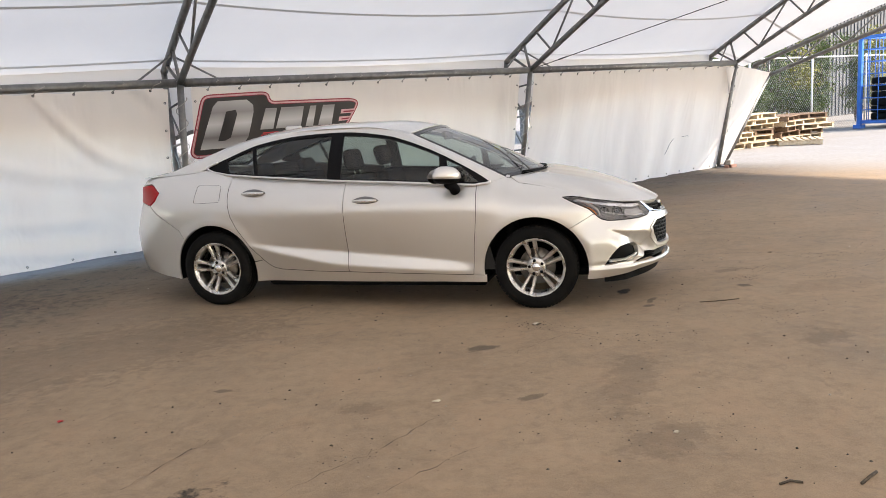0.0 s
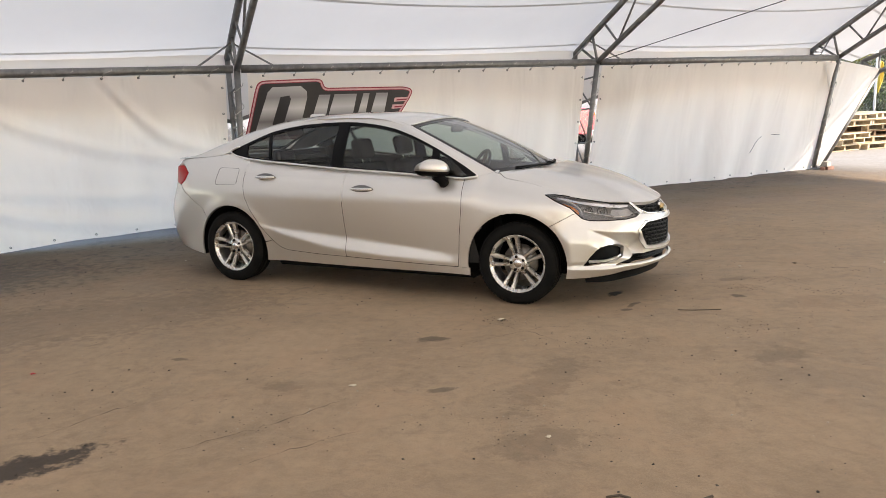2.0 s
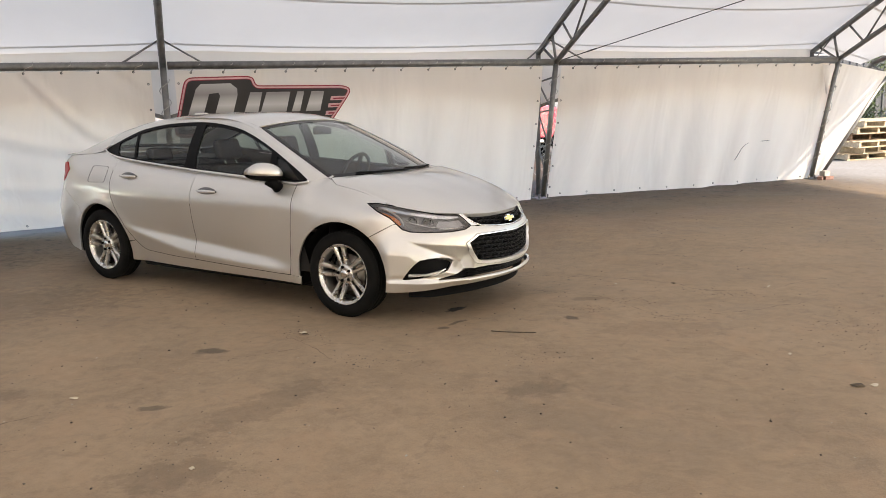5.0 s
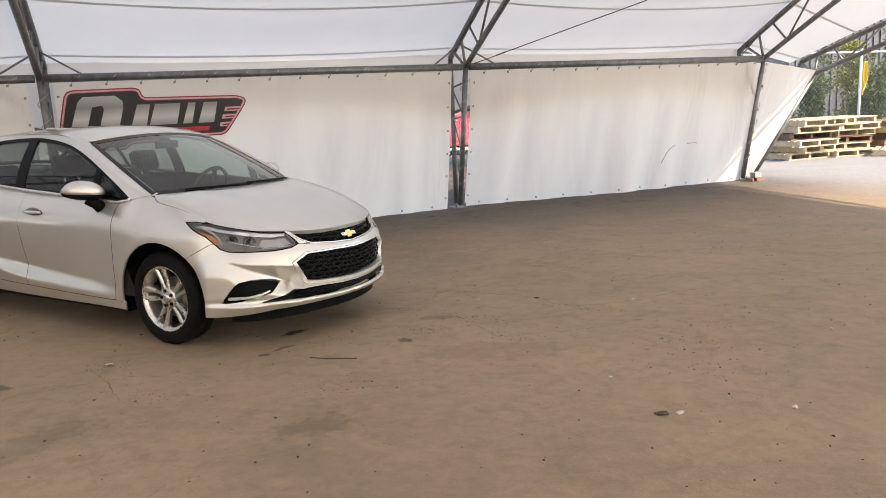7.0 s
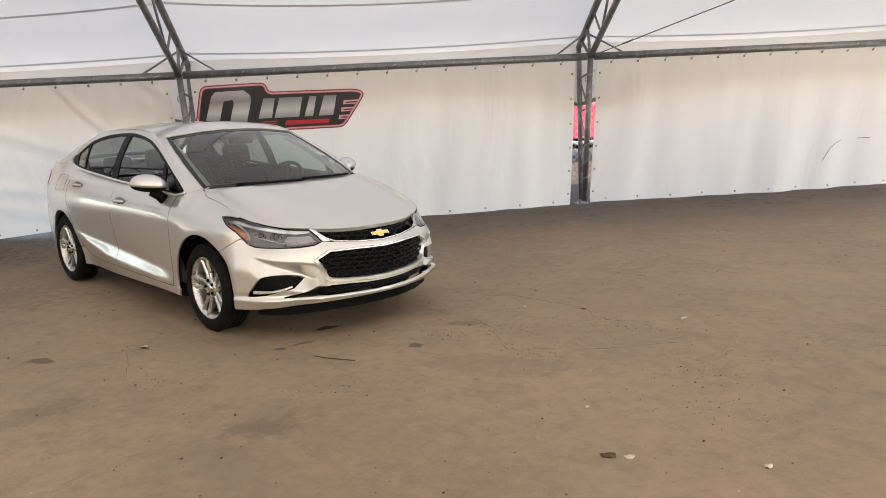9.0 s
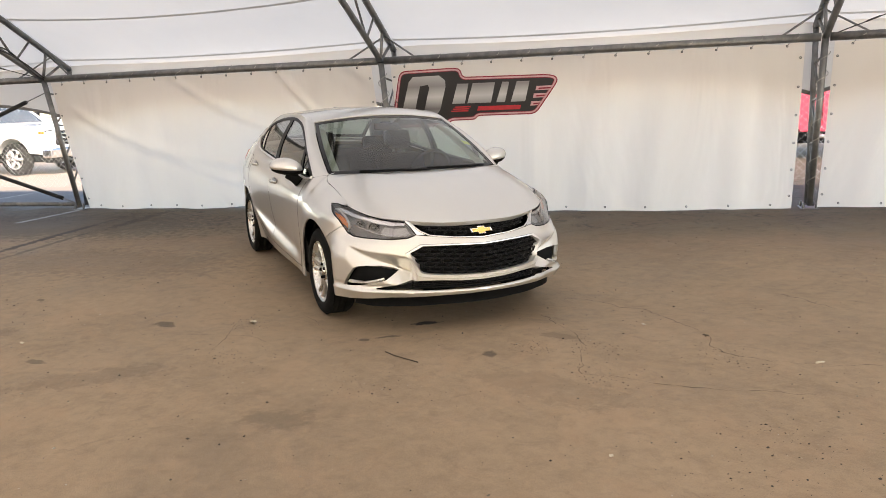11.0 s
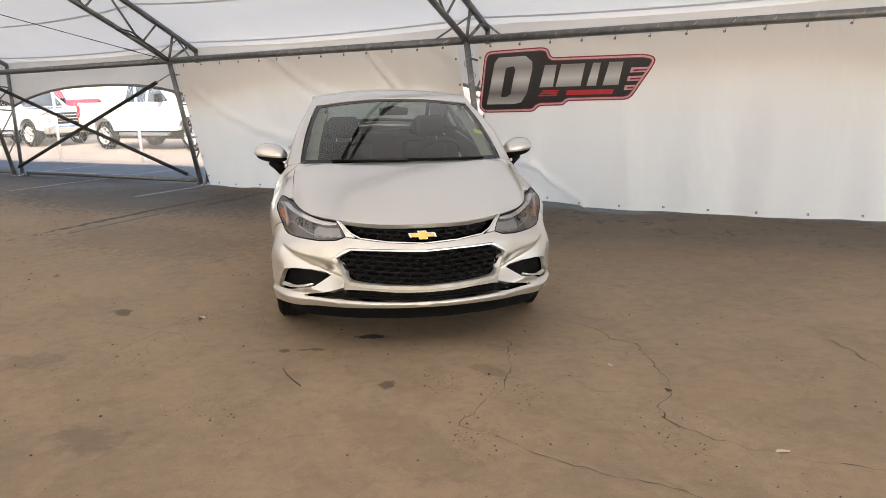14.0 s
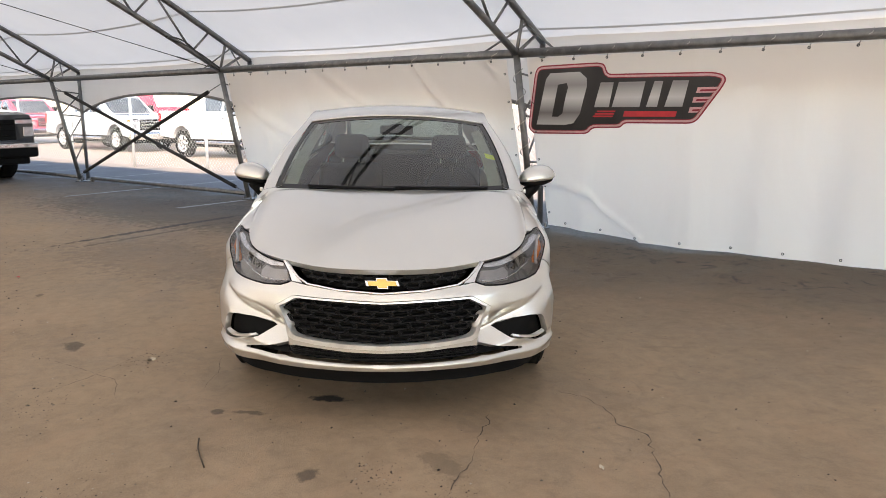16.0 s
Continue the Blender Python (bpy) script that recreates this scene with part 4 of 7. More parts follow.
# ---- a wheel, facing along -y ----
def build_wheel(parent, x, side, turn):
    w = thing("wheel", "", "", m=Matrix.Translation((x, side * 0.768, 0.312)) @ Matrix.Rotation(0 if side < 0 else math.pi, 4, "Z") @ Matrix.Rotation(turn, 4, "Y"))
    for key in list(w.keys()):
        del w[key]
    w.parent = parent
    tyre_profile = [(0.217, 0.075), (0.226, 0.092), (0.245, 0.102), (0.275, 0.100), (0.297, 0.090), (0.308, 0.074), (0.3115, 0.05), (0.312, 0.03), (0.306, 0.028), (0.306, 0.022),
                    (0.312, 0.020), (0.312, -0.020), (0.306, -0.022), (0.306, -0.028), (0.312, -0.03), (0.3115, -0.05), (0.308, -0.074), (0.297, -0.090), (0.275, -0.100), (0.245, -0.102),
                    (0.232, -0.098), (0.230, -0.096), (0.226, -0.092), (0.217, -0.080)]
    tyre = lathe("tyre", tyre_profile, RUBBER, w, 64)
    blocks_v, blocks_f = [], []
    for i in range(66):
        for s in (-1, 1):
            m = Matrix.Rotation(2 * math.pi * (i + 0.25 * s) / 66, 4, "Y") @ Matrix.Translation((0.3035, s * 0.052, 0)) @ Matrix.Rotation(radians(-26 * s), 4, "Z")
            v, f = box_data((-0.006, -0.024, -0.0105), (0.003, 0.016, 0.0095), len(blocks_v), m)
            blocks_v += v
            blocks_f += f
    part_mesh("tread", mesh_of("tread", blocks_v, blocks_f, RUBBER), tyre)["kind"] = "stuff"
    rim = lathe("rim", [(0.208, 0.09), (0.203, 0.06), (0.195, 0.0), (0.199, -0.06), (0.209, -0.078), (0.216, -0.086), (0.222, -0.088), (0.223, -0.083), (0.219, -0.078)], ALLOY, w, 64)
    lathe("rim_edge", [(0.200, -0.066), (0.207, -0.076), (0.211, -0.079), (0.214, -0.083)], ALLOY, rim, 64)
    vs, fs = [], []
    for k in range(5):
        a0 = radians(90 + 72 * k)
        for s in (-1, 1):
            # one of the two bars of a split spoke, from the hub out to the rim
            rows = []
            for t in (0.0, 0.12, 0.3, 0.55, 0.8, 0.94, 1.0):
                r = 0.034 + (0.209 - 0.034) * t
                off = s * (0.016 + 0.021 * t)
                hw = 0.0115 + 0.0065 * t
                face = -0.058 - 0.020 * t + 0.006 * math.sin(math.pi * t)
                rows.append([(r, off - hw, face + 0.012), (r, off - hw * 0.5, face), (r, off + hw * 0.5, face), (r, off + hw, face + 0.012), (r, off + hw * 0.9, face + 0.04), (r, off - hw * 0.9, face + 0.04)])
            b = len(vs)
            for row in rows:
                for r, o, y in row:
                    vs.append(Vector((r * math.cos(a0) - o * math.sin(a0), y, r * math.sin(a0) + o * math.cos(a0))))
            for i in range(len(rows) - 1):
                for j in range(6):
                    fs.append((b + i * 6 + j, b + (i + 1) * 6 + j, b + (i + 1) * 6 + (j + 1) % 6, b + i * 6 + (j + 1) % 6))
    part_mesh("spokes", mesh_of("spokes", vs, fs, ALLOY), rim)
    lathe("hub", [(0.0, -0.056), (0.034, -0.064), (0.066, -0.0645), (0.074, -0.052), (0.076, -0.01)], ALLOY, rim, 40)
    lathe("centre_cap", [(0.0, -0.074), (0.026, -0.0735), (0.031, -0.070), (0.032, -0.05)], CHROME, rim, 28)
    for k in range(5):
        a = radians(90 + 72 * k)
        c = (0.052 * math.cos(a), 0, 0.052 * math.sin(a))
        lathe("lug_nut", [(0.0, -0.078), (0.008, -0.077), (0.0115, -0.071), (0.012, -0.05)], PLASTIC, rim, 8, shift=c)
    lathe("brake_disc", [(0.02, -0.012), (0.06, -0.014), (0.07, -0.002), (0.138, -0.002), (0.139, 0.02)], DISC, w, 40)
    return w


# ---- the car itself ----
def build_car():
    c = thing("car", "clean silver metallic four-door sedan parked on the dirt floor", "car", m=CAR)

    # bonnet, roof and glass
    skin("hood", [(-0.995, 0.0), (0.995, 0.0), (0.995, 0.995), (-0.995, 0.995)], bonnet, SILVER, c, 0.02, 0, 0.03)
    skin("roof", [(-1, 0.0), (1, 0.0), (1, 1.0), (-1, 1.0)], roof, SILVER, c, 0.05, 0, 0)
    skin("headliner", [(-1, 0.02), (1, 0.02), (1, 0.98), (-1, 0.98)], lambda s, t: Vector(roof(s, t)) - Vector((0, 0, 0.035)), LINER, c, 0.12, 0, 0)
    skin("trunk_lid", [(-1, 0.02), (1, 0.02), (1, 1.0), (-1, 1.0)], deck, SILVER, c, 0.08, 0, 0.02)
    pane_in = [(-0.955, 0.05), (0.955, 0.05), (0.94, 0.945), (-0.94, 0.945)]
    glass = skin("windshield", pane_in, windscreen, SCREEN, c, 0.06, -0.02, 0, lift=-0.003)
    skin("frit_band", [(-0.99, 0.0), (0.99, 0.0), (0.985, 0.985), (-0.985, 0.985)], windscreen, GLOSS_BLACK, glass, 0.06, 0, 0.006, [pane_in], lift=-0.001)
    rear_in = [(-0.92, 0.05), (0.92, 0.05), (0.92, 0.93), (-0.92, 0.93)]
    glass = skin("rear_window", rear_in, backlight, REAR_GLASS, c, 0.08, -0.02, 0, lift=-0.003)
    skin("frit_band", [(-0.99, 0.0), (0.99, 0.0), (0.99, 1.0), (-0.99, 1.0)], backlight, GLOSS_BLACK, glass, 0.08, 0, 0.006, [rear_in], lift=-0.001)
    tube("windshield_moulding", [Vector(windscreen(i / 12, 0.995)) + Vector((0, 0, 0.004)) for i in range(-12, 13)], 0.006, SILVER, c, 6)
    rounded_box("roof_antenna", (-2.38, -0.025, 1.42), (-2.22, 0.025, 1.465), SILVER, c, 0.018, 2)
    tube("rear_view_mirror_stalk", [(-0.875, 0, 1.345), (-0.86, 0, 1.31)], 0.012, PLASTIC, c, 8)
    rounded_box("rear_view_mirror", (-0.865, -0.11, 1.275), (-0.835, 0.11, 1.335), PLASTIC, c, 0.013, 2)
    rounded_box("mirror_shroud", (-0.90, -0.045, 1.318), (-0.84, 0.045, 1.346), PLASTIC, c, 0.015, 2)

    # front bumper with its openings
    lamp = [(1.275, 0.831), (1.18, 0.785), (1.08, 0.742), (1.03, 0.700), (0.985, 0.662), (0.93, 0.645), (0.85, 0.640), (0.77, 0.639), (0.63, 0.638), (0.52, 0.647), (0.463, 0.667),
            (0.498, 0.706), (0.542, 0.743), (0.645, 0.748), (0.72, 0.755), (0.86, 0.777), (1.05, 0.808), (1.20, 0.831)]
    arch = [(at_x(x), z) for x, z in arc_points(0.0, 0.312, 0.386, -13, 49, 10)]
    half = [(0.0, 0.272), (0.27, 0.270), (0.43, 0.264), (0.65, 0.254), (0.85, 0.238), (0.95, 0.228)] + arch + [(1.06, 0.694)] + lamp[3:11] + [(0.40, 0.661), (0.2, 0.642), (0.0, 0.632)]
    full = half + [(-a, z) for a, z in half[::-1][1:-1]]
    surround = [(0.0, 0.600), (0.2, 0.607), (0.432, 0.609), (0.53, 0.552), (0.456, 0.413), (0.43, 0.399), (0.31, 0.387), (0.2, 0.381), (0.0, 0.374)]
    surround = surround + [(-a, z) for a, z in surround[::-1][1:-1]]
    mouth = [(0.0, 0.590), (0.2, 0.597), (0.415, 0.598), (0.502, 0.553), (0.434, 0.432), (0.415, 0.421), (0.33, 0.411), (0.2, 0.404), (0.0, 0.397)]
    mouth = mouth + [(-a, z) for a, z in mouth[::-1][1:-1]]
    intake = [(0.0, 0.358), (0.17, 0.362), (0.31, 0.371), (0.42, 0.372), (0.495, 0.364), (0.55, 0.350), (0.61, 0.336), (0.68, 0.324), (0.735, 0.316), (0.735, 0.312), (0.66, 0.311), (0.54, 0.311), (0.42, 0.311), (0.2, 0.310), (0.0, 0.307)]
    intake = intake + [(-a, z) for a, z in intake[::-1][1:-1]]
    fog = [(0.985, 0.322), (0.962, 0.356), (0.930, 0.397), (0.898, 0.432), (0.868, 0.455), (0.80, 0.464), (0.717, 0.459), (0.63, 0.440), (0.603, 0.428), (0.67, 0.374), (0.735, 0.355), (0.83, 0.336), (0.92, 0.325)]
    fog_r = [(-a, z) for a, z in fog]
    nose_wall = wall(1)
    skin("front_bumper", full, nose_wall, SILVER, c, 0.0105, 0.002, 0.03, [surround, intake, fog, fog_r], away=Vector((0.3, 0, 0.5)))
    ahead = Vector((0.3, 0, 0.5))
    lower = skin("lower_grille", mouth, wall(1, 0.045), PLASTIC, c, 0.06, -0.004, 0, away=ahead)
    skin("chrome_edge", surround, nose_wall, SATIN, c, 0.012, 0.001, 0.04, [mouth], lift=0.006, away=ahead)
    skin("lower_intake", intake, wall(1, 0.05), PLASTIC, c, 0.06, -0.004, 0, away=ahead)
    for zz in (0.322, 0.336, 0.350):
        tube("intake_bar", [wall(1, 0.022)(a, zz) for a in [i / 20 * 0.5 for i in range(-20, 21)]], 0.005, GRILLE, c, 6)
    for s in (1, -1):
        skin("fog_recess", fog, wall(s, 0.045), PLASTIC, c, 0.04, -0.004, 0, away=ahead)
        skin("fog_blade", [(0.945, 0.340), (0.90, 0.341), (0.83, 0.346), (0.735, 0.363), (0.68, 0.380), (0.688, 0.387), (0.74, 0.372), (0.83, 0.356), (0.90, 0.351), (0.945, 0.350)], wall(s, 0.006), SATIN, c, 0.012, 0, 0.02, away=ahead)
    skin("air_dam", [(-0.95, 0.184), (-0.70, 0.176), (-0.3, 0.190), (0.3, 0.190), (0.70, 0.176), (0.95, 0.184), (0.95, 0.27), (-0.95, 0.27)], lambda a, z: wall(1, 0.046)(a, max(z, 0.222))[:2] + (z,), PLASTIC, c, 0.04, 0, 0.02, away=ahead)
    for s in (-1, 1):
        for a in (0.78, 0.88):
            x, y, z = wall(s, 0.06)(a, 0.222)
            rounded_box("dam_rib", (x - 0.03, y - 0.006, 0.182), (x + 0.016, y + 0.006, 0.25), PLASTIC, c, 0.003, 1)

    # upper grille under the bonnet's edge
    brow = [(at_y(bonnet(q, 1)[1]), bonnet(q, 1)[2] - 0.014) for q in (0.0, 0.12, 0.25, 0.38, 0.5, 0.6)]
    up = brow + [(0.520, 0.748), (0.478, 0.718), (0.431, 0.690), (0.368, 0.668), (0.205, 0.652), (0.0, 0.642)]
    up = up + [(-a, z) for a, z in up[::-1][1:-1]]
    skin("upper_grille", up, wall(1, 0.055), PLASTIC, c, 0.06, -0.006, 0, away=ahead)
    rim_line = [(0.525, 0.750), (0.48, 0.716), (0.431, 0.685), (0.368, 0.661), (0.205, 0.645), (0.0, 0.635)]
    rim_line = rim_line + [(-a, z) for a, z in rim_line[::-1][1:]]
    tube("chrome_strip", [Vector(nose_wall(a, z)) for a, z in rim_line], 0.0065, CHROME, c, 6)
    for s in (1, -1):
        skin("chrome_wedge", [(0.545, 0.750), (0.542, 0.743), (0.498, 0.706), (0.463, 0.667), (0.40, 0.664), (0.432, 0.686), (0.479, 0.715), (0.523, 0.749)], wall(s), CHROME, c, 0.03, 0, 0.02, lift=0.003, away=ahead)

    # honeycomb bars of both grilles
    def honey(name, poly, rows, z0, dz, width, depth, parent):
        paths = []
        for r in range(rows):
            zc = z0 + r * dz
            k = -8
            while k <= 8:
                a0 = (k + (0.5 if r % 2 else 0)) * width
                bend = 0.022 * min(1, abs(a0) / 0.35)
                hexa = [(a0 - width * 0.5, 0), (a0 - width * 0.36, dz * 0.46), (a0 + width * 0.36, dz * 0.46), (a0 + width * 0.5, 0), (a0 + width * 0.36, -dz * 0.46), (a0 - width * 0.36, -dz * 0.46)]
                for (aa, za), (ab, zb) in zip(hexa, hexa[1:] + hexa[:1]):
                    za, zb = za + zc + bend, zb + zc + bend
                    if inside((aa, za), poly) and inside((ab, zb), poly):
                        paths.append([Vector(wall(1, depth)(aa, za)), Vector(wall(1, depth)(ab, zb))])
                k += 1
        return tubes(name, paths, 0.0065, GRILLE, parent, 6)
    honey("grille_mesh", mouth, 7, 0.420, 0.029, 0.084, 0.020, lower)
    honey("grille_mesh", up, 6, 0.652, 0.023, 0.075, 0.034, c)

    # badge: a plain gold bar shape in a chrome edge
    for scale, mat, lift_by, nm in ((0.92, CHROME, 0.0, "badge"), (0.78, GOLD, 0.004, "badge_face")):
        shape = [(-0.086, -0.012), (-0.028, -0.012), (-0.030, -0.025), (0.022, -0.025), (0.026, -0.012), (0.078, -0.012), (0.088, 0.013), (0.030, 0.013), (0.032, 0.025), (-0.022, 0.025), (-0.026, 0.013), (-0.076, 0.013)]
        vs = [Vector((0.908 + d + lift_by - 0.35 * z * scale, -y * scale, 0.678 + z * scale)) for d in (-0.02, 0.0) for y, z in shape]
        n = len(shape)
        fs = [tuple(range(n, 2 * n))[::-1]] + [(i, (i + 1) % n, n + (i + 1) % n, n + i) for i in range(n)]
        part_mesh(nm, mesh_of(nm, vs, fs, mat), c)

    dlo_low = [(-0.33, 0.962), (-0.45, 0.946), (-0.75, 0.965), (-1.08, 0.986), (-1.554, 1.012), (-2.05, 1.050), (-2.56, 1.090), (-2.72, 1.116), (-2.80, 1.145)]
    dlo_top = [(-2.744, 1.176), (-2.615, 1.222), (-2.48, 1.272), (-2.338, 1.319), (-2.17, 1.352), (-2.007, 1.374), (-1.80, 1.386), (-1.605, 1.389), (-1.48, 1.384), (-1.358, 1.371), (-1.23, 1.352), (-1.114, 1.328),
               (-0.97, 1.283), (-0.826, 1.228), (-0.68, 1.163), (-0.546, 1.094), (-0.43, 1.028)]
    panes = {"front_quarter_glass": [(-0.42, 0.962), (-0.655, 0.972), (-0.675, 1.138), (-0.56, 1.085)],
             "front_window": [(-0.725, 0.978), (-1.08, 0.998), (-1.548, 1.024), (-1.556, 1.365), (-1.36, 1.350), (-1.23, 1.331), (-1.114, 1.307), (-0.97, 1.262), (-0.826, 1.207), (-0.735, 1.167)],
             "rear_window_glass": [(-1.665, 1.031), (-2.05, 1.062), (-2.29, 1.082), (-2.34, 1.293), (-2.17, 1.330), (-2.007, 1.352), (-1.80, 1.364), (-1.66, 1.367)],
             "rear_quarter_glass": [(-2.318, 1.085), (-2.56, 1.106), (-2.59, 1.128), (-2.60, 1.205), (-2.48, 1.250), (-2.366, 1.287)]}
    door_gap = [(-0.436, 0.93), (-0.430, 0.75), (-0.445, 0.60), (-0.456, 0.512), (-0.472, 0.268)]
    front_arch = arc_points(0.0, 0.312, 0.386, 49, 196, 18)
    rear_arch = arc_points(-2.7, 0.312, 0.372, -14, 194, 26)
    pillar = [(-1.501, 1.0), (-1.502, 0.75), (-1.499, 0.571), (-1.493, 0.288)]
    rear_edge = [(-2.530, 1.072), (-2.536, 0.98), (-2.538, 0.93), (-2.528, 0.84), (-2.507, 0.751), (-2.465, 0.665), (-2.411, 0.584), (-2.352, 0.505), (-2.296, 0.441), (-2.25, 0.388), (-2.203, 0.346), (-2.16, 0.322), (-2.10, 0.309)]

    def belt(x0, x1, n):
        return [(x0 + (x1 - x0) * i / n, top_z(x0 + (x1 - x0) * i / n)) for i in range(n + 1)]

    for s in (1, -1):
        side = flankwise(s)
        out = Vector((-1.4, 0, 0.55))
        # front wing, two doors, rear quarter and sill
        lamp_x = [(ring(a)[0], z) for a, z in lamp[:4]]
        wing = belt(-0.436, 0.342, 15) + [(0.348, 0.827), (0.335, 0.825), (0.26, 0.832)] + lamp_x + [(ring(1.06)[0], 0.694)] + front_arch + [(-0.372, 0.262), (-0.472, 0.266)] + door_gap[::-1][1:]
        fender = skin("fender", wing, side, SILVER, c, 0.026)
        fd = door_gap + [(-0.60, 0.268), (-1.0, 0.276), (-1.493, 0.290)] + pillar[::-1][1:-1] + belt(-1.501, -0.436, 16)
        door = skin("front_door", fd, side, SILVER, c, 0.02)
        rd = pillar + [(-1.778, 0.294)] + rear_edge[::-1] + belt(-2.530, -1.501, 16)[0:]
        rdoor = skin("rear_door", rd, side, SILVER, c, 0.02)
        quarter = [(-2.530, 1.076)] + rear_edge[1:10] + rear_arch[3:20] + [(-3.03, 0.642), (-3.204, 0.752), (-3.36, 0.850), (-3.29, 0.892), (-3.257, 0.961), (-3.33, 1.008), (-3.37, 1.030), (-3.42, 1.036)] + belt(-3.48, -2.530, 14)
        qp = skin("quarter_panel", quarter, side, SILVER, c, 0.026)
        sill = [(-0.372, 0.262), (-0.372, 0.207), (-1.3, 0.204), (-2.34, 0.204), (-2.339, 0.222), (-2.330, 0.290), (-2.334, 0.370), (-2.25, 0.388), (-2.203, 0.346), (-2.16, 0.322), (-2.10, 0.309), (-1.778, 0.294), (-1.493, 0.289), (-1.0, 0.276), (-0.60, 0.268), (-0.472, 0.267)]
        skin("rocker_panel", sill, side, SILVER, c, 0.026)
        # black bars standing in for the shade in the gaps round the doors
        sunk = flankwise(s, 0.0015)
        sill_line = [(-0.472, 0.267), (-0.60, 0.268), (-1.0, 0.276), (-1.493, 0.2895), (-1.778, 0.294), (-2.10, 0.309)]
        for owner, line in ((door, door_gap), (door, pillar[1:]), (rdoor, rear_edge[1:]), (door, sill_line[:4]), (rdoor, sill_line[3:])):
            dense = [line[0]]
            for (x0, z0), (x1, z1) in zip(line, line[1:]):
                dense += [(x0 + (x1 - x0) * i / 10, z0 + (z1 - z0) * i / 10) for i in range(1, 11)]
            tube("door_gap_line", [sunk(x, z) for x, z in dense], 0.0029, TRIM, owner, 5)
        fuel_edge = [(-2.625, 0.875), (-2.85, 0.868), (-2.862, 0.885), (-2.845, 1.002), (-2.825, 1.014), (-2.63, 1.008), (-2.612, 0.995), (-2.612, 0.89)]
        if s < 0:
            tube("fuel_door_gap", [Vector(side(x, z)) + Vector((0, s * 0.0005, 0)) for x, z in resampled(fuel_edge, 0.03)], 0.0017, TRIM, qp, 4, True)

        # side glass in its black frame with the chrome belt line
        dlo = dlo_low + dlo_top
        frame = skin("window_trim", dlo, glasswise(s), TRIM, c, 0.04, 0, 0.02, list(panes.values()))
        for nm, poly in panes.items():
            skin(nm, poly, glasswise(s, 0.006), FRONT_GLASS if nm.startswith("front") else REAR_GLASS, frame, 0.06, -0.004, 0)
        chrome = [(-0.335, 0.975)] + dlo_low[:-1] + [(-2.775, 1.135), (-2.80, 1.15), (-2.79, 1.163), (-2.744, 1.18), (-2.68, 1.202)]
        chrome_dense = []
        for (x0, z0), (x1, z1) in zip(chrome, chrome[1:]):
            chrome_dense += [(x0 + (x1 - x0) * i / 4, z0 + (z1 - z0) * i / 4) for i in range(4)]
        tube("chrome_moulding", [Vector(glasswise(s)(x, z)) + Vector((0, s * 0.012, -0.002)) for x, z in chrome_dense], 0.009, SATIN, c, 6)
        skin("belt_filler", dlo_low[:-1] + [(x, z - 0.03) for x, z in dlo_low[::-1][1:]], lambda x, z: (x, s * (cabin(x, z) - 0.022), z), TRIM, c, 0.04, 0, 0)

        # pillar and roof rail, one strip from the wing to the tail
        lows = [(x, s * cabin(x, z), z) for x, z in [(-0.33, 0.962)] + dlo_top[::-1] + [(-2.80, 1.147)]]
        highs = [windscreen(s, t) for t in (0.0, 0.12, 0.26, 0.42, 0.60, 0.78, 0.93, 0.995)]
        tr = lambda x: min(1, max(0, (x + 0.999) / (-2.46 + 0.999)))
        highs += [roof(s, tr(x)) for x in (-1.15, -1.30, -1.45, -1.65, -1.85, -2.02, -2.20, -2.36)]
        highs += [roof(s, 0.995), backlight(s, 0.14), backlight(s, 0.25)]
        highs = highs[:len(lows)]
        tail_low = [(x, s * body(at_x(x), top_z(x))[1], top_z(x)) for x in (-2.92, -3.08, -3.24, -3.36, -3.47)]
        tail_high = [backlight(s, 0.38), backlight(s, 0.68), deck(s, 0.0), deck(s, 0.5), deck(s, 1.0)]
        loft("roof_rail", lows + tail_low, highs + tail_high, SILVER, c, 8, 4)

        skin("pillar_lining", [(s * 0.84, 0.06), (s * 0.955, 0.06), (s * 0.94, 0.94), (s * 0.84, 0.94)], lambda q, t: Vector(windscreen(q, t)) + Vector((-0.045, 0, -0.030 - 0.25 * max(0, 0.94 - abs(q)))), LINER, c, 0.06, 0, 0)

        # wing's inner corner at the foot of the pillar
        foot = [Vector(side(x, top_z(x))) for x in [-0.46 + 0.03 * i for i in range(10)]]
        n = len(foot)
        vs = [p + Vector((0, 0, -0.002)) for p in foot] + [p + Vector((-0.01, -0.05 * s, 0.014)) for p in foot]
        fs = [(i, i + 1, n + i + 1, n + i) for i in range(n - 1)]
        part_mesh("cowl_corner", mesh_of("cowl_corner", vs, fs if s < 0 else [f[::-1] for f in fs], SILVER, True), c)

        # handles, mirror, lamps
        for hx, hz, owner in ((-1.316, 0.853, door), (-2.302, 0.936, rdoor)):
            h = thing("door_handle", "", "")
            for key in list(h.keys()):
                del h[key]
            h.parent = owner
            p = Vector(side(hx, hz))
            bm = bmesh.new()
            bmesh.ops.create_uvsphere(bm, u_segments=20, v_segments=10, radius=1)
            for v in bm.verts:
                v.co = p + Vector((v.co.x * 0.112 + v.co.z * 0.004, v.co.y * 0.010, v.co.z * 0.036 * (1 - 0.35 * v.co.x ** 2)))
            part("handle_cup", bm, LAMP_GREY, h)
            grip = [Vector(side(hx + d, hz + 0.002)) + Vector((0, s * (0.006 + 0.024 * math.cos(d / 0.105 * 1.4)), 0)) for d in [i / 8 * 0.10 for i in range(-8, 9)]]
            tube("handle_grip", grip, [0.006 + 0.009 * math.cos(i / 8 * 1.35) for i in range(-8, 9)], SILVER, h, 10)
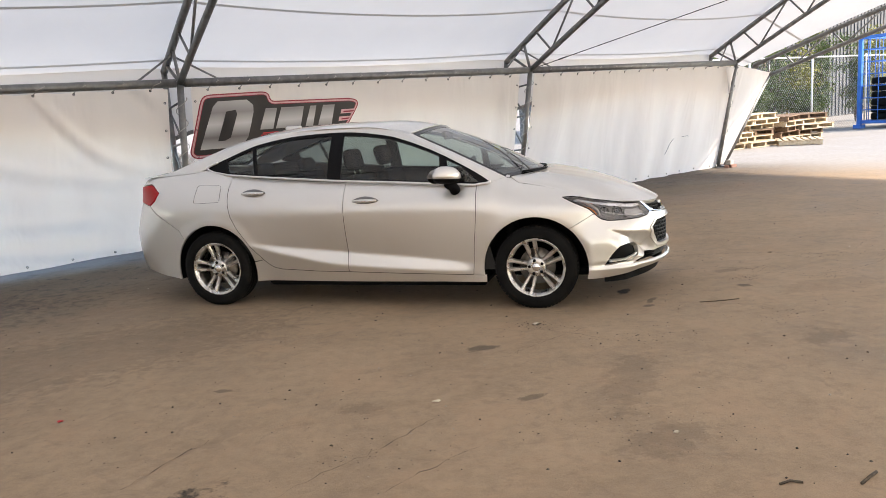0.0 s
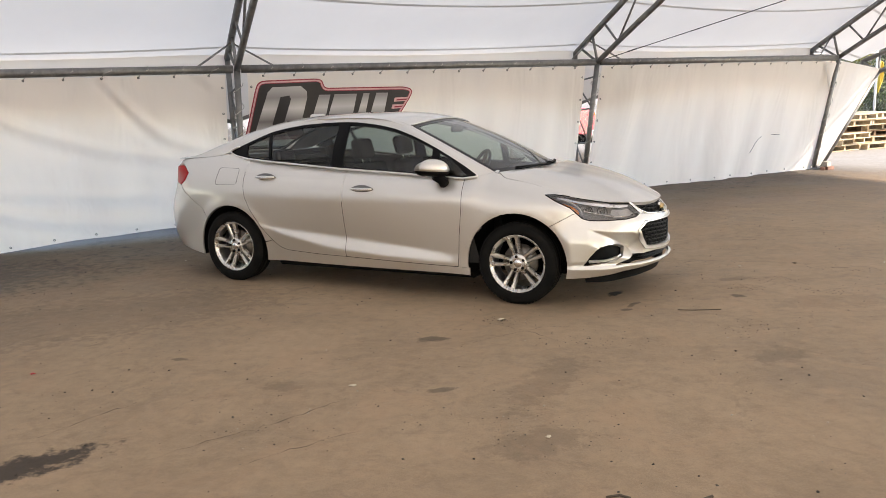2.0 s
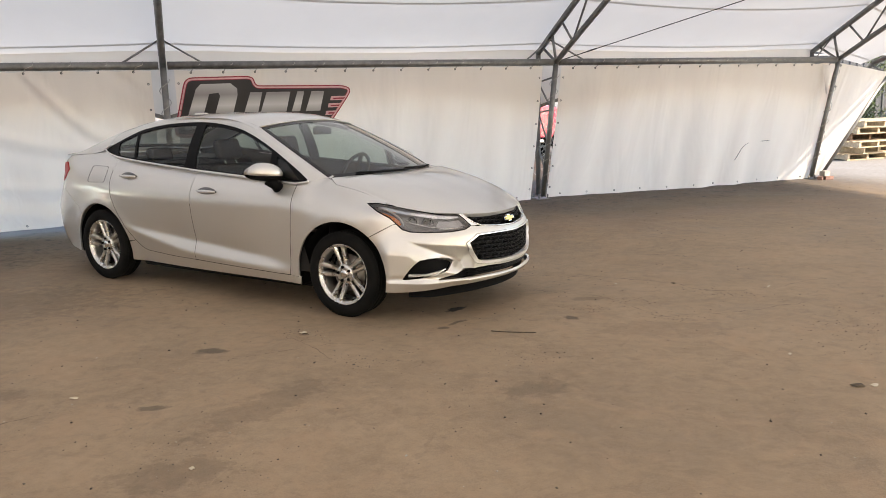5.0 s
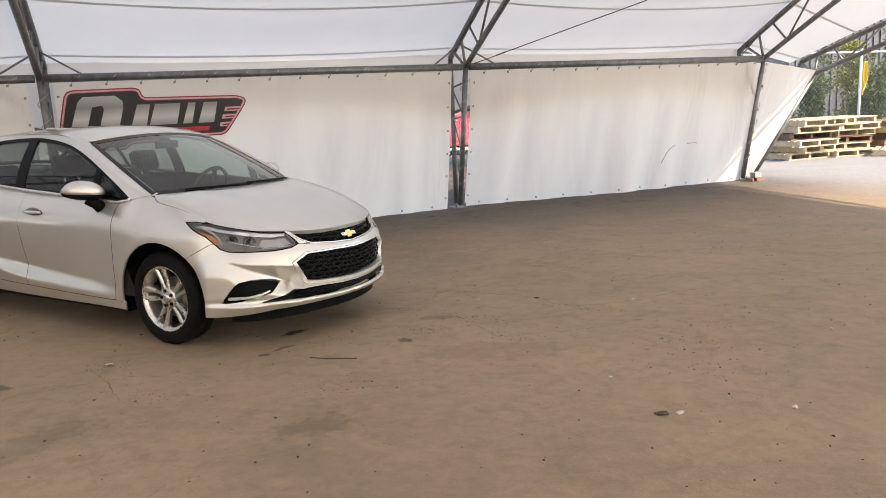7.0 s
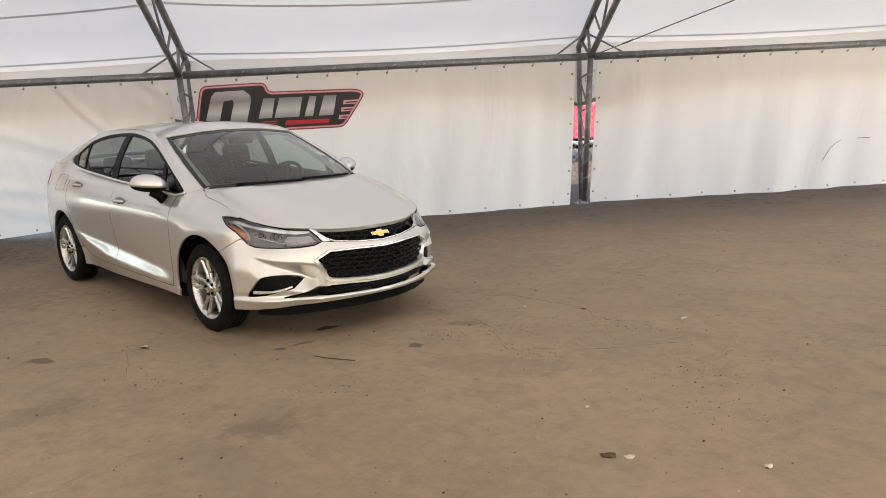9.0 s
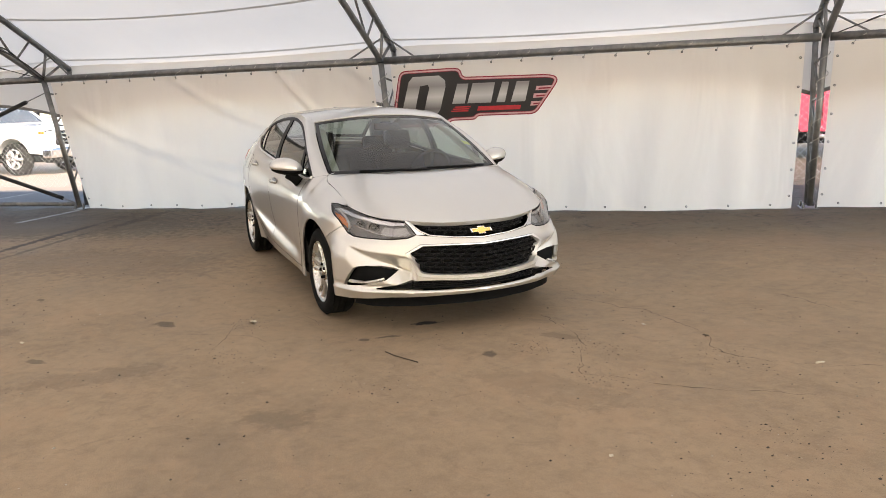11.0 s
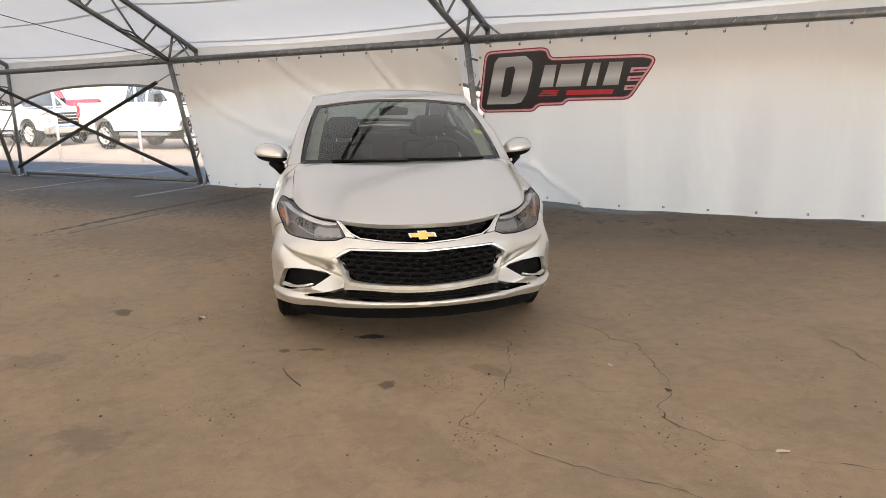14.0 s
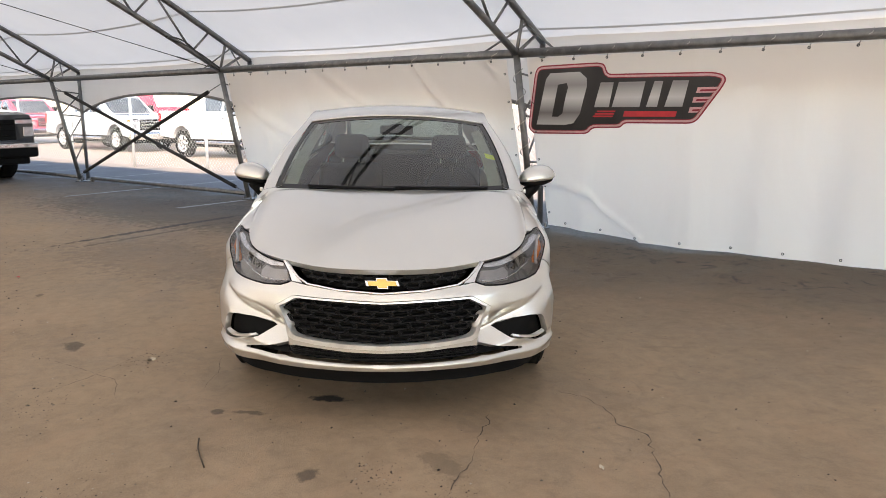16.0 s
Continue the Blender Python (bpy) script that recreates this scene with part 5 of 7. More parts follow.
            tube("handle_chrome", [g + Vector((0, s * 0.013, 0.0)) for g in grip[2:-2]], 0.0035, CHROME, h, 6)

        mirror = thing("side_mirror", "", "")
        for key in list(mirror.keys()):
            del mirror[key]
        mirror.parent = c
        bm = bmesh.new()
        bmesh.ops.create_uvsphere(bm, u_segments=28, v_segments=18, radius=1)
        for v in bm.verts:
            x, y, z = v.co
            sx = math.copysign(abs(x) ** 0.75, x)
            v.co = Vector((-0.650 + (sx * 0.105 if x > 0 else sx * 0.06) - 0.035 * y, s * (0.918 + y * 0.12), 1.018 + (z * 0.082 if z > 0 else z * 0.032) + 0.012 * y))
        part("mirror_shell", bm, SILVER, mirror)
        bm = bmesh.new()
        bmesh.ops.create_uvsphere(bm, u_segments=24, v_segments=14, radius=1)
        for v in bm.verts:
            x, y, z = v.co
            sx = math.copysign(abs(x) ** 0.75, x)
            v.co = Vector((-0.650 + (sx * 0.099 if x > 0 else sx * 0.057) - 0.035 * y, s * (0.914 + y * 0.112), 1.000 + (z * 0.02 if z > 0 else z * 0.036) + 0.012 * y))
        part("mirror_base", bm, PLASTIC, mirror)
        tube("mirror_foot", [(-0.63, s * 0.90, 0.975), (-0.60, s * 0.86, 0.935), (-0.595, s * 0.83, 0.905)], [0.045, 0.038, 0.042], PLASTIC, mirror, 10)
        bm = bmesh.new()
        bmesh.ops.create_circle(bm, cap_ends=True, segments=24, radius=1)
        for v in bm.verts:
            v.co = Vector((-0.718 - 0.035 * v.co.x, s * (0.918 + v.co.x * 0.1), 1.025 + v.co.y * 0.055))
        part("mirror_glass", bm, CHROME, mirror)

        head = thing("headlight", "", "")
        for key in list(head.keys()):
            del head[key]
        head.parent = c
        skin("lamp_lens", lamp, wall(s), LENS, head, 0.04, 0.003, 0.02, lift=0.002, away=ahead)
        # the gasket's top run also stands in for the hood gap's shade
        tube("lamp_gasket", [Vector(wall(s)(a, z)) for a, z in resampled(lamp, 0.03)], 0.0042, TRIM, head, 5, True)
        skin("lamp_housing", lamp, wall(s), LAMP_DARK, head, 0.035, 0.003, -0.036, away=ahead, lift=-0.040)
        skin("chrome_brow", [(1.195, 0.808), (1.05, 0.780), (0.90, 0.749), (0.762, 0.729), (0.642, 0.719), (0.55, 0.724), (0.541, 0.739), (0.652, 0.744), (0.759, 0.755), (0.902, 0.772), (1.05, 0.797), (1.155, 0.818)], wall(s), CHROME, head, 0.03, 0.002, 0.006, away=ahead, lift=-0.009)
        skin("turn_signal", [(1.195, 0.799), (1.13, 0.764), (1.075, 0.733), (1.035, 0.706), (1.005, 0.688), (0.99, 0.696), (1.002, 0.724), (1.05, 0.758), (1.12, 0.785)], wall(s), AMBER, head, 0.03, 0.002, 0.01, away=ahead, lift=-0.025)
        tube("lamp_fin", [wall(s, 0.006)(a, z) for a, z in ((0.986, 0.684), (0.986, 0.700), (0.998, 0.727), (1.047, 0.762), (1.117, 0.789), (1.18, 0.802))], 0.008, LAMP_PALE, head, 6)
        drl = [(0.96, 0.708), (0.88, 0.690), (0.78, 0.670), (0.68, 0.657), (0.57, 0.655), (0.515, 0.664)]
        tube("light_strip", [wall(s, 0.018)(a, z) for a, z in drl], 0.004, CHROME, head, 6)
        skin("lamp_reflector", [(0.71, 0.660), (0.60, 0.662), (0.52, 0.668), (0.505, 0.678), (0.54, 0.716), (0.63, 0.711), (0.71, 0.717), (0.735, 0.69)], wall(s), LAMP_PALE, head, 0.02, 0, 0.006, away=ahead, lift=-0.028)
        skin("lamp_bezel", [(0.985, 0.682), (0.853, 0.652), (0.734, 0.652), (0.714, 0.683), (0.732, 0.712), (0.862, 0.735), (0.96, 0.753), (1.0, 0.731)], wall(s), LAMP_DARK, head, 0.03, 0, 0.004, away=ahead, lift=-0.034)
        for a, z, r in ((0.80, 0.690, 0.034), (0.925, 0.700, 0.031)):
            _, _, nx, ny = ring(a)
            p = Vector(wall(s, 0.045)(a, z))
            turn = Matrix.Translation(p) @ Matrix.Rotation(math.atan2(s * ny, nx) + math.pi / 2, 4, "Z")
            bezel = [(r * 1.25, 0.01), (r * 1.22, -0.012), (r * 1.02, -0.006), (r, 0.01)]
            eye = [(0.0, -0.014), (r * 0.5, -0.011), (r * 0.85, -0.003), (r, 0.008)]
            for nm, prof, mat in (("projector_ring", bezel, TRIM), ("projector", eye, GLOSS_BLACK)):
                ob = lathe(nm, prof, mat, head, 24)
                ob.data.transform(turn)
        tail_lamp = [(at_x(-3.258), 0.961), (at_x(-3.33), 1.006), (at_x(-3.37), 1.026), (at_x(-3.50), 1.015), (5.40, 0.99), (5.40, 0.90), (at_x(-3.5), 0.872), (at_x(-3.36), 0.852), (at_x(-3.292), 0.893)]
        skin("tail_lamp", tail_lamp, wall(s), RED_LENS, c, 0.03, 0.002, 0.02, lift=0.006)

        # doors' inner lining
        skin("door_lining", [(-0.3, 0.3), (-2.3, 0.3), (-2.6, 0.75), (-3.15, 0.9), (-3.15, 1.085), (-2.78, 1.118), (-2.56, 1.08), (-2.05, 1.042), (-1.5, 1.0), (-0.45, 0.937)], flankwise(s, 0.035), DASH, c, 0.05, 0, 0)

    # rear bumper and tail
    end = RUN[-1]
    rb = [(at_x(x), z) for x, z in rear_arch[:18:-1]] + [(at_x(-3.03), 0.64), (at_x(-3.204), 0.75), (at_x(-3.36), 0.848), (at_x(-3.5), 0.868), (5.40, 0.895), (5.40, 0.995), (at_x(-3.5), 1.02), (at_x(-3.40), 1.032), (at_x(-3.48), 1.066), (end, 1.075), (end, 0.28), (at_x(-3.466), 0.275), (at_x(-3.2), 0.24)]
    for s in (1, -1):
        skin("rear_bumper", rb, wall(s), SILVER, c, 0.04, 0.0015, 0.014)

    # wheels, wells, floor
    for x, turn in ((0.0, radians(-13)), (-2.7, radians(-11))):
        for s in (1, -1):
            build_wheel(c, x, s, turn)
            r = 0.39 if x == 0 else 0.376
            vs = [(x + r * math.cos(a), s * y, 0.312 + r * math.sin(a)) for a in [radians(-14 + 208 * i / 24) for i in range(25)] for y in (0.825, 0.50)]
            fs = [(2 * i, 2 * i + 1, 2 * i + 3, 2 * i + 2) for i in range(24)]
            wn_ = len(vs)
            vs.append((x, s * 0.50, 0.312))
            fs += [(2 * i + 1, wn_, 2 * i + 3) for i in range(24)]
            part_mesh("wheel_well", mesh_of("wheel_well", vs, fs, PLASTIC, True), c)
    # floor pan and sides hang low to block light under the car
    rounded_box("floor_pan", (-2.30, -0.66, 0.132), (-0.42, 0.66, 0.27), PLASTIC, c, 0.02, 1)
    rounded_box("under_tray", (-3.3, -0.66, 0.215), (0.42, 0.66, 0.275), PLASTIC, c, 0.02, 1)
    for s in (1, -1):
        rounded_box("floor_side", (-2.25, s * 0.72 - 0.08, 0.165), (-0.45, s * 0.72 + 0.075, 0.27), PLASTIC, c, 0.02, 1)
    rounded_box("firewall", (-0.25, -0.70, 0.26), (-0.18, 0.70, 0.93), PLASTIC, c, 0.02, 1)
    rounded_box("engine_bay", (-0.1, -0.38, 0.26), (0.78, 0.38, 0.66), PLASTIC, c, 0.05, 1)

    # wipers and cowl
    skin("cowl", [(-0.97, 0.0), (0.97, 0.0), (0.97, 1.0), (-0.97, 1.0)], lambda s, t: Vector(bonnet(s, 0)) * (1 - t) + Vector(windscreen(s, 0.03)) * t + Vector((0, 0, -0.022)), PLASTIC, c, 0.08, 0, 0)
    for y0, y1, t1 in ((0.55, 0.02, 0.05), (0.02, -0.48, 0.045)):
        w = [Vector(windscreen((y0 + (y1 - y0) * i / 8) / 0.69, 0.004 + 0.4 * t1 * i / 8)) + Vector((0.012, 0, 0.010)) for i in range(9)]
        arm = tube("wiper", w, 0.008, PLASTIC, c, 6)
        tube("wiper_blade", [p + Vector((-0.01, 0, -0.004)) for p in w[1:]], 0.005, TRIM, arm, 5)

    # inside: dash, wheel, seats
    bm = bmesh.new()
    prof = [(-0.24, 0.70), (-0.24, 0.955), (-0.42, 0.965), (-0.62, 0.945), (-0.72, 0.88), (-0.74, 0.72)]
    vs = [[bm.verts.new((x + 0.10 * (1 - (y / 0.7) ** 2), y, z)) for x, z in prof] for y in [i * 0.14 for i in range(-5, 6)]]
    for r0, r1 in zip(vs, vs[1:]):
        for i in range(len(prof) - 1):
            bm.faces.new((r0[i], r0[i + 1], r1[i + 1], r1[i]))
    part("dashboard", bm, DASH, c)
    m = Matrix.Translation((-0.80, 0.37, 0.93)) @ Matrix.Rotation(radians(-65), 4, "Y")
    sw = tube("steering_wheel", [m @ Vector((0.18 * math.cos(2 * math.pi * i / 28), 0.18 * math.sin(2 * math.pi * i / 28), 0)) for i in range(28)], 0.015, DASH, c, 8, True)
    tubes("wheel_spokes", [[m @ Vector((0, 0, -0.02)), m @ Vector((0.17 * math.cos(a), 0.17 * math.sin(a), 0))] for a in (0, 2.1, 4.2)], 0.02, DASH, sw, 6)

    def seat(y, x, width, nm):
        st = thing(nm, "", "")
        for key in list(st.keys()):
            del st[key]
        st.parent = c
        rounded_box("seat_cushion", (x - 0.02, y - width / 2, 0.42), (x + 0.50, y + width / 2, 0.58), CLOTH, st, 0.05, 3)
        mm = Matrix.Translation((x, y, 0.55)) @ Matrix.Rotation(radians(-16), 4, "Y")
        rounded_box("seat_back", (-0.06, -width / 2, -0.05), (0.07, width / 2, 0.50), CLOTH, st, 0.05, 3, m=mm)
        return st, mm
    for s in (1, -1):
        st, mm = seat(s * 0.37, -1.42, 0.48, "front_seat")
        rounded_box("headrest", (-0.05, -0.13, 0.54), (0.05, 0.13, 0.72), CLOTH, st, 0.045, 3, m=mm)
        tubes("headrest_post", [[mm @ Vector((0, d, 0.45)), mm @ Vector((0, d, 0.6))] for d in (-0.06, 0.06)], 0.007, CHROME, st, 6)
    st, mm = seat(0.0, -2.25, 1.28, "rear_seat")
    for y in (-0.42, 0.42):
        rounded_box("headrest", (-0.045, y - 0.13, 0.50), (0.045, y + 0.13, 0.63), CLOTH, st, 0.04, 3, m=mm)
    rounded_box("parcel_shelf", (-3.15, -0.60, 1.02), (-2.40, 0.60, 1.045), DASH, c, 0.01, 1)
    # paper sticker inside the windshield
    p = [Vector(windscreen(sx, tz)) + Vector((-0.012, 0, -0.008)) for sx, tz in ((0.86, 0.42), (0.965, 0.395), (0.965, 0.465), (0.86, 0.49))]
    part_mesh("sticker", mesh_of("sticker", p, [(0, 1, 2, 3)], STICKER), c, "yellow paper sticker inside the windshield")
    return c


car = build_car()


# ---- braces, cables and the sign ----
def leg_at(u, z):
    return W(u, 0.40 * (1 - z / 1.98), z)


ub, ua = JOINTS[2], JOINTS[3]
for p, q in ((leg_at(ub, 1.86), leg_at(ua, 0.10)), (leg_at(ua, 1.80), leg_at(ub, 0.12))):
    b = thing("cross_brace", "steel brace cable in black foam sleeves across the open bay", "brace", p, "cross braces")
    d = q - p
    tube("brace_cable", [d * 0.0, d], 0.007, STEEL, b, 6)
    tube("foam_sleeve", [d * t for t in (0.08, 0.3, 0.5)], 0.03, BLACK_FOAM, b, 10)
    tube("foam_sleeve", [d * t for t in (0.505, 0.7, 0.95)], 0.03, BLACK_FOAM, b, 10)
for a, b in zip(JOINTS[:3], JOINTS[1:4]):
    t = thing("ground_tube", "round steel tube between two tent feet", "tube", W(a + 0.2, 0.55, 0.07))
    tube("tube_bar", [DU * 0.0, DU * (b - a - 0.4)], 0.038, STEEL, t, 10)
    for d in (0.0, b - a - 0.4):
        tube("tube_foot", [DU * d, DU * d + Vector((0, 0, -0.07))], 0.03, STEEL, t, 8)
for (u0, v0), (u1, v1) in (((0.09, 0.0), (5.15, -4.94)), ((-10.48, -0.08), (-15.7, -5.4)), ((-15.75, -0.08), (-20.9, -5.4))):
    z0, z1 = 2.01, 3.91 if u1 == 5.15 else low_chord(v1) - 0.15
    c = thing("guy_cable", "thin dark steel cable under the tent roof", "cable", W(u0, v0, z0), "guy cables")
    d = W(u1, v1, z1) - W(u0, v0, z0)
    tube("wire", [d * 0, d * 0.5 - Vector((0, 0, 0.01)), d], 0.006, CABLE, c, 6)
    tube("turnbuckle", [d * 0.05, d * 0.07], 0.010, CABLE, c, 8)
pc = thing("power_cable", "black cables hanging along the tent truss", "cable", W(-10.43, -0.9, 2.40))
for k in (0.0, 0.05):
    tube("cord", [DV * (0.95 * t) + DU * 0.03 + Vector((0, 0, -0.45 * t - 0.10 * math.sin(math.pi * t) + 0.16 * math.sin(math.pi * t) + k * math.sin(2 * math.pi * t))) for t in [i / 14 for i in range(15)]], 0.012, CABLE, pc, 6)

A2, B2 = JOINTS[4] + 0.12, JOINTS[5] - 0.20


def on_curtain(u, z, out):
    """A place just before the second curtain."""
    p = (u - A2) / (B2 - A2)
    z0 = curtain_point(A2, B2, p, 0).z
    z1 = curtain_point(A2, B2, p, 1).z
    return curtain_point(A2, B2, p, (z - z0) / (z1 - z0)) - DV * out


SIGN_RED = plain("dark_red_print", (0.28, 0.02, 0.04), 0.5)
SIGN_PINK = plain("pale_pink_print", (0.62, 0.36, 0.37), 0.5)
SIGN_DARK = plain("charcoal_print", (0.022, 0.02, 0.02), 0.45)
SIGN_BRIGHT_RED = plain("red_print", (0.5, 0.03, 0.04), 0.5)


def steel_print():
    m, nt, p, _ = material("brushed_silver_print")
    tc = nt.nodes.new("ShaderNodeTexCoord")
    sep = nt.nodes.new("ShaderNodeSeparateXYZ")
    nt.links.new(tc.outputs["Object"], sep.inputs[0])
    wv = node(nt, "ShaderNodeMapRange", From_Min=1.2, From_Max=1.8)
    nt.links.new(sep.outputs[2], wv.inputs[0])
    r = ramp(nt, wv.outputs[0], [(0.0, (0.5, 0.5, 0.5)), (0.25, (0.16, 0.15, 0.15)), (0.5, (0.55, 0.55, 0.55)), (0.72, (0.25, 0.24, 0.24)), (1.0, (0.45, 0.45, 0.45))])
    nt.links.new(r.outputs[0], p.inputs["Base Color"])
    p.inputs["Roughness"].default_value = 0.5
    return m


SIGN_STEEL = steel_print()
EDGE = [(-4.91, 1.842), (-4.24, 1.852), (-4.17, 1.83), (-4.145, 1.735), (-3.08, 1.722), (-2.98, 1.697), (-2.952, 1.645), (-2.995, 1.57), (-3.21, 1.275), (-3.274, 1.243), (-3.973, 1.243),
        (-4.016, 1.195), (-4.335, 1.191), (-4.394, 1.127), (-5.087, 1.12), (-5.15, 1.182), (-4.999, 1.767), (-4.965, 1.82)]


def softened(poly, r):
    """The outline with its corners rounded off."""
    out = []
    for o, p, q in zip(poly[-1:] + poly[:-1], poly, poly[1:] + poly[:1]):
        o, p, q = Vector(o), Vector(p), Vector(q)
        a = p + (o - p).normalized() * min(r, 0.42 * (o - p).length)
        b = p + (q - p).normalized() * min(r, 0.42 * (q - p).length)
        out += [tuple(a * (1 - t) ** 2 + p * (2 * t * (1 - t)) + b * t * t) for t in (0.0, 0.33, 0.67, 1.0)]
    return out


EDGE = softened(EDGE, 0.05)
sign = thing("wall_sign", "charcoal printed sign with red outline on the white curtain", "sign")
back = Vector((0, 0, 0)) + W(-4, 8, 1.5)


def print_patch(name, poly, mat, out, parent, label=""):
    return skin(name, poly, lambda u, z: on_curtain(u, z, out), mat, parent, 0.07, 0, 0, label=label, away=back)


print_patch("sign_edge", EDGE, SIGN_RED, 0.006, sign)
print_patch("sign_border", shrunk(EDGE, 0.014), SIGN_PINK, 0.008, sign)
print_patch("sign_inner_edge", shrunk(EDGE, 0.034), SIGN_RED, 0.010, sign)
face = print_patch("sign_face", shrunk(EDGE, 0.042), SIGN_DARK, 0.012, sign)
# the lettering stands as plain slanted blocks
print_patch("large_block", [(-4.86, 1.70), (-4.80, 1.76), (-4.45, 1.765), (-4.375, 1.70), (-4.375, 1.62), (-4.46, 1.34), (-4.54, 1.24), (-4.64, 1.222), (-5.03, 1.221)], SIGN_STEEL, 0.015, sign)
print_patch("block_slot", [(-4.71, 1.64), (-4.60, 1.655), (-4.585, 1.61), (-4.675, 1.34), (-4.74, 1.307), (-4.82, 1.307)], SIGN_DARK, 0.018, sign)
for u0, u1, z0 in ((-4.22, -4.075, 1.405), (-4.02, -3.73, 1.405), (-3.64, -3.555, 1.405), (-3.46, -3.30, 1.405)):
    print_patch("small_block", [(u0, 1.652), (u1, 1.650), (u1 - 0.062, z0), (u0 - 0.085, z0)], SIGN_STEEL, 0.015, sign)
print_patch("red_bar", [(-3.965, 1.365), (-3.413, 1.362), (-3.431, 1.31), (-3.982, 1.31)], SIGN_BRIGHT_RED, 0.015, sign)
for z in (1.362, 1.337, 1.312):
    print_patch("red_line", [(-4.259 + (z - 1.37), z + 0.008), (-4.06 + (z - 1.37) * 0.6, z + 0.008), (-4.065 + (z - 1.37) * 0.6, z - 0.008), (-4.27 + (z - 1.37), z - 0.008)], SIGN_BRIGHT_RED, 0.015, sign)
for z, u0, u1 in ((1.557, -3.215, -3.01), (1.468, -3.25, -3.085), (1.374, -3.285, -3.16)):
    print_patch("pale_stripe", [(u0, z + 0.026), (u1, z + 0.028), (u1 - 0.05, z - 0.024), (u0 - 0.015, z - 0.026)], SIGN_PINK, 0.015, sign)
    print_patch("red_stripe", [(u0 + 0.03, z + 0.006), (u1 - 0.02, z + 0.008), (u1 - 0.04, z - 0.010), (u0 + 0.02, z - 0.012)], SIGN_RED, 0.018, sign)

# scuffs on the third curtain
A3, B3 = JOINTS[5] + 0.10, JOINTS[6] + 0.02
scuff = thing("curtain_scuff", "dark scuff marks on the white curtain cloth", "scuff mark")
for path in ([(3.41, 0.44), (3.47, 0.56), (3.49, 0.61)], [(3.50, 0.62), (3.58, 0.68), (3.66, 0.705)], [(3.92, 0.72), (4.05, 0.722), (4.10, 0.712)]):
    pts = []
    for u, z in path:
        p = (u - A3) / (B3 - A3)
        pts.append(curtain_point(A3, B3, p, (1.925 - z) / (1.925 - 0.03)) - DV * 0.006)
    tube("scuff_line", pts, 0.004, CABLE, scuff, 5)

# ---- floor: cracks, debris ----
CRACK = varied("dark_crack_soil", (0.055, 0.042, 0.032), (0.16, 0.118, 0.082), 16, 0.95)
rng = random.Random(7)


def crack(points, width):
    pts = [Vector((x, y, 0)) for x, y in points]
    fine = []
    for a, b in zip(pts, pts[1:]):
        n = max(2, int((b - a).length / 0.04))
        side = (b - a).normalized().cross(Vector((0, 0, 1)))
        fine += [a.lerp(b, i / n) + side * (rng.uniform(-0.012, 0.012) + 0.022 * noise.noise((a.x * 3 + i * 0.35, a.y * 3, 2.0))) for i in range(n)]
    fine.append(pts[-1])
    vs, fs = [], []
    for i, p in enumerate(fine):
        d = (fine[min(i + 1, len(fine) - 1)] - fine[max(i - 1, 0)]).normalized().cross(Vector((0, 0, 1)))
        w = width * (0.12 + 1.0 * rng.random() ** 1.6) * math.sin(math.pi * (i + 0.5) / (len(fine) + 0.5)) ** 0.4
        for s in (-1, 1):
            q = p + d * (s * w / 2)
            vs.append((q.x, q.y, ground_z(q.x, q.y) + 0.0025))
    fs = [(2 * i, 2 * i + 1, 2 * i + 3, 2 * i + 2) for i in range(len(fine) - 1)]
    return tagged(new("ground_crack", mesh_of("ground_crack", vs, fs, CRACK)), "thin dark crack in the dusty floor", "crack", "floor cracks", "structure")


for path, w in (([(1.60, 7.11), (1.76, 7.24), (1.95, 7.26), (2.15, 7.21), (2.28, 7.29), (2.47, 7.19), (2.67, 7.10), (2.90, 6.99)], 0.010), ([(2.93, 6.97), (3.08, 6.84), (3.15, 6.73), (3.3, 6.65), (3.47, 6.69), (3.62, 6.75), (3.81, 6.9), (3.98, 7.07), (4.3, 7.3)], 0.009),
                ([(1.80, 6.69), (1.97, 6.62), (2.13, 6.51), (2.31, 6.45), (2.48, 6.32), (2.60, 6.24)], 0.008), ([(3.02, 5.93), (3.19, 5.98), (3.34, 6.04), (3.47, 6.1), (3.62, 6.23), (3.9, 6.4)], 0.006), ([(0.63, 5.45), (0.85, 5.44), (1.08, 5.37)], 0.005), ([(0.51, 5.02), (0.75, 4.83), (1.0, 4.61)], 0.005), ([(2.8, 8.2), (3.0, 8.15), (3.14, 8.08), (3.32, 7.98)], 0.009),
                ([(-1.43, 3.02), (-1.32, 3.23), (-1.19, 3.48)], 0.009), ([(-0.75, 2.85), (-0.52, 3.11), (-0.38, 3.23), (-0.1, 3.55)], 0.010), ([(-0.3, 2.85), (-0.1, 3.05), (0.1, 3.2)], 0.008),
                ([(0.3, 4.4), (0.9, 4.9), (1.2, 4.95)], 0.004), ([(2.6, 6.2), (2.9, 5.85), (3.12, 5.97)], 0.006)):
    crack(path, w)

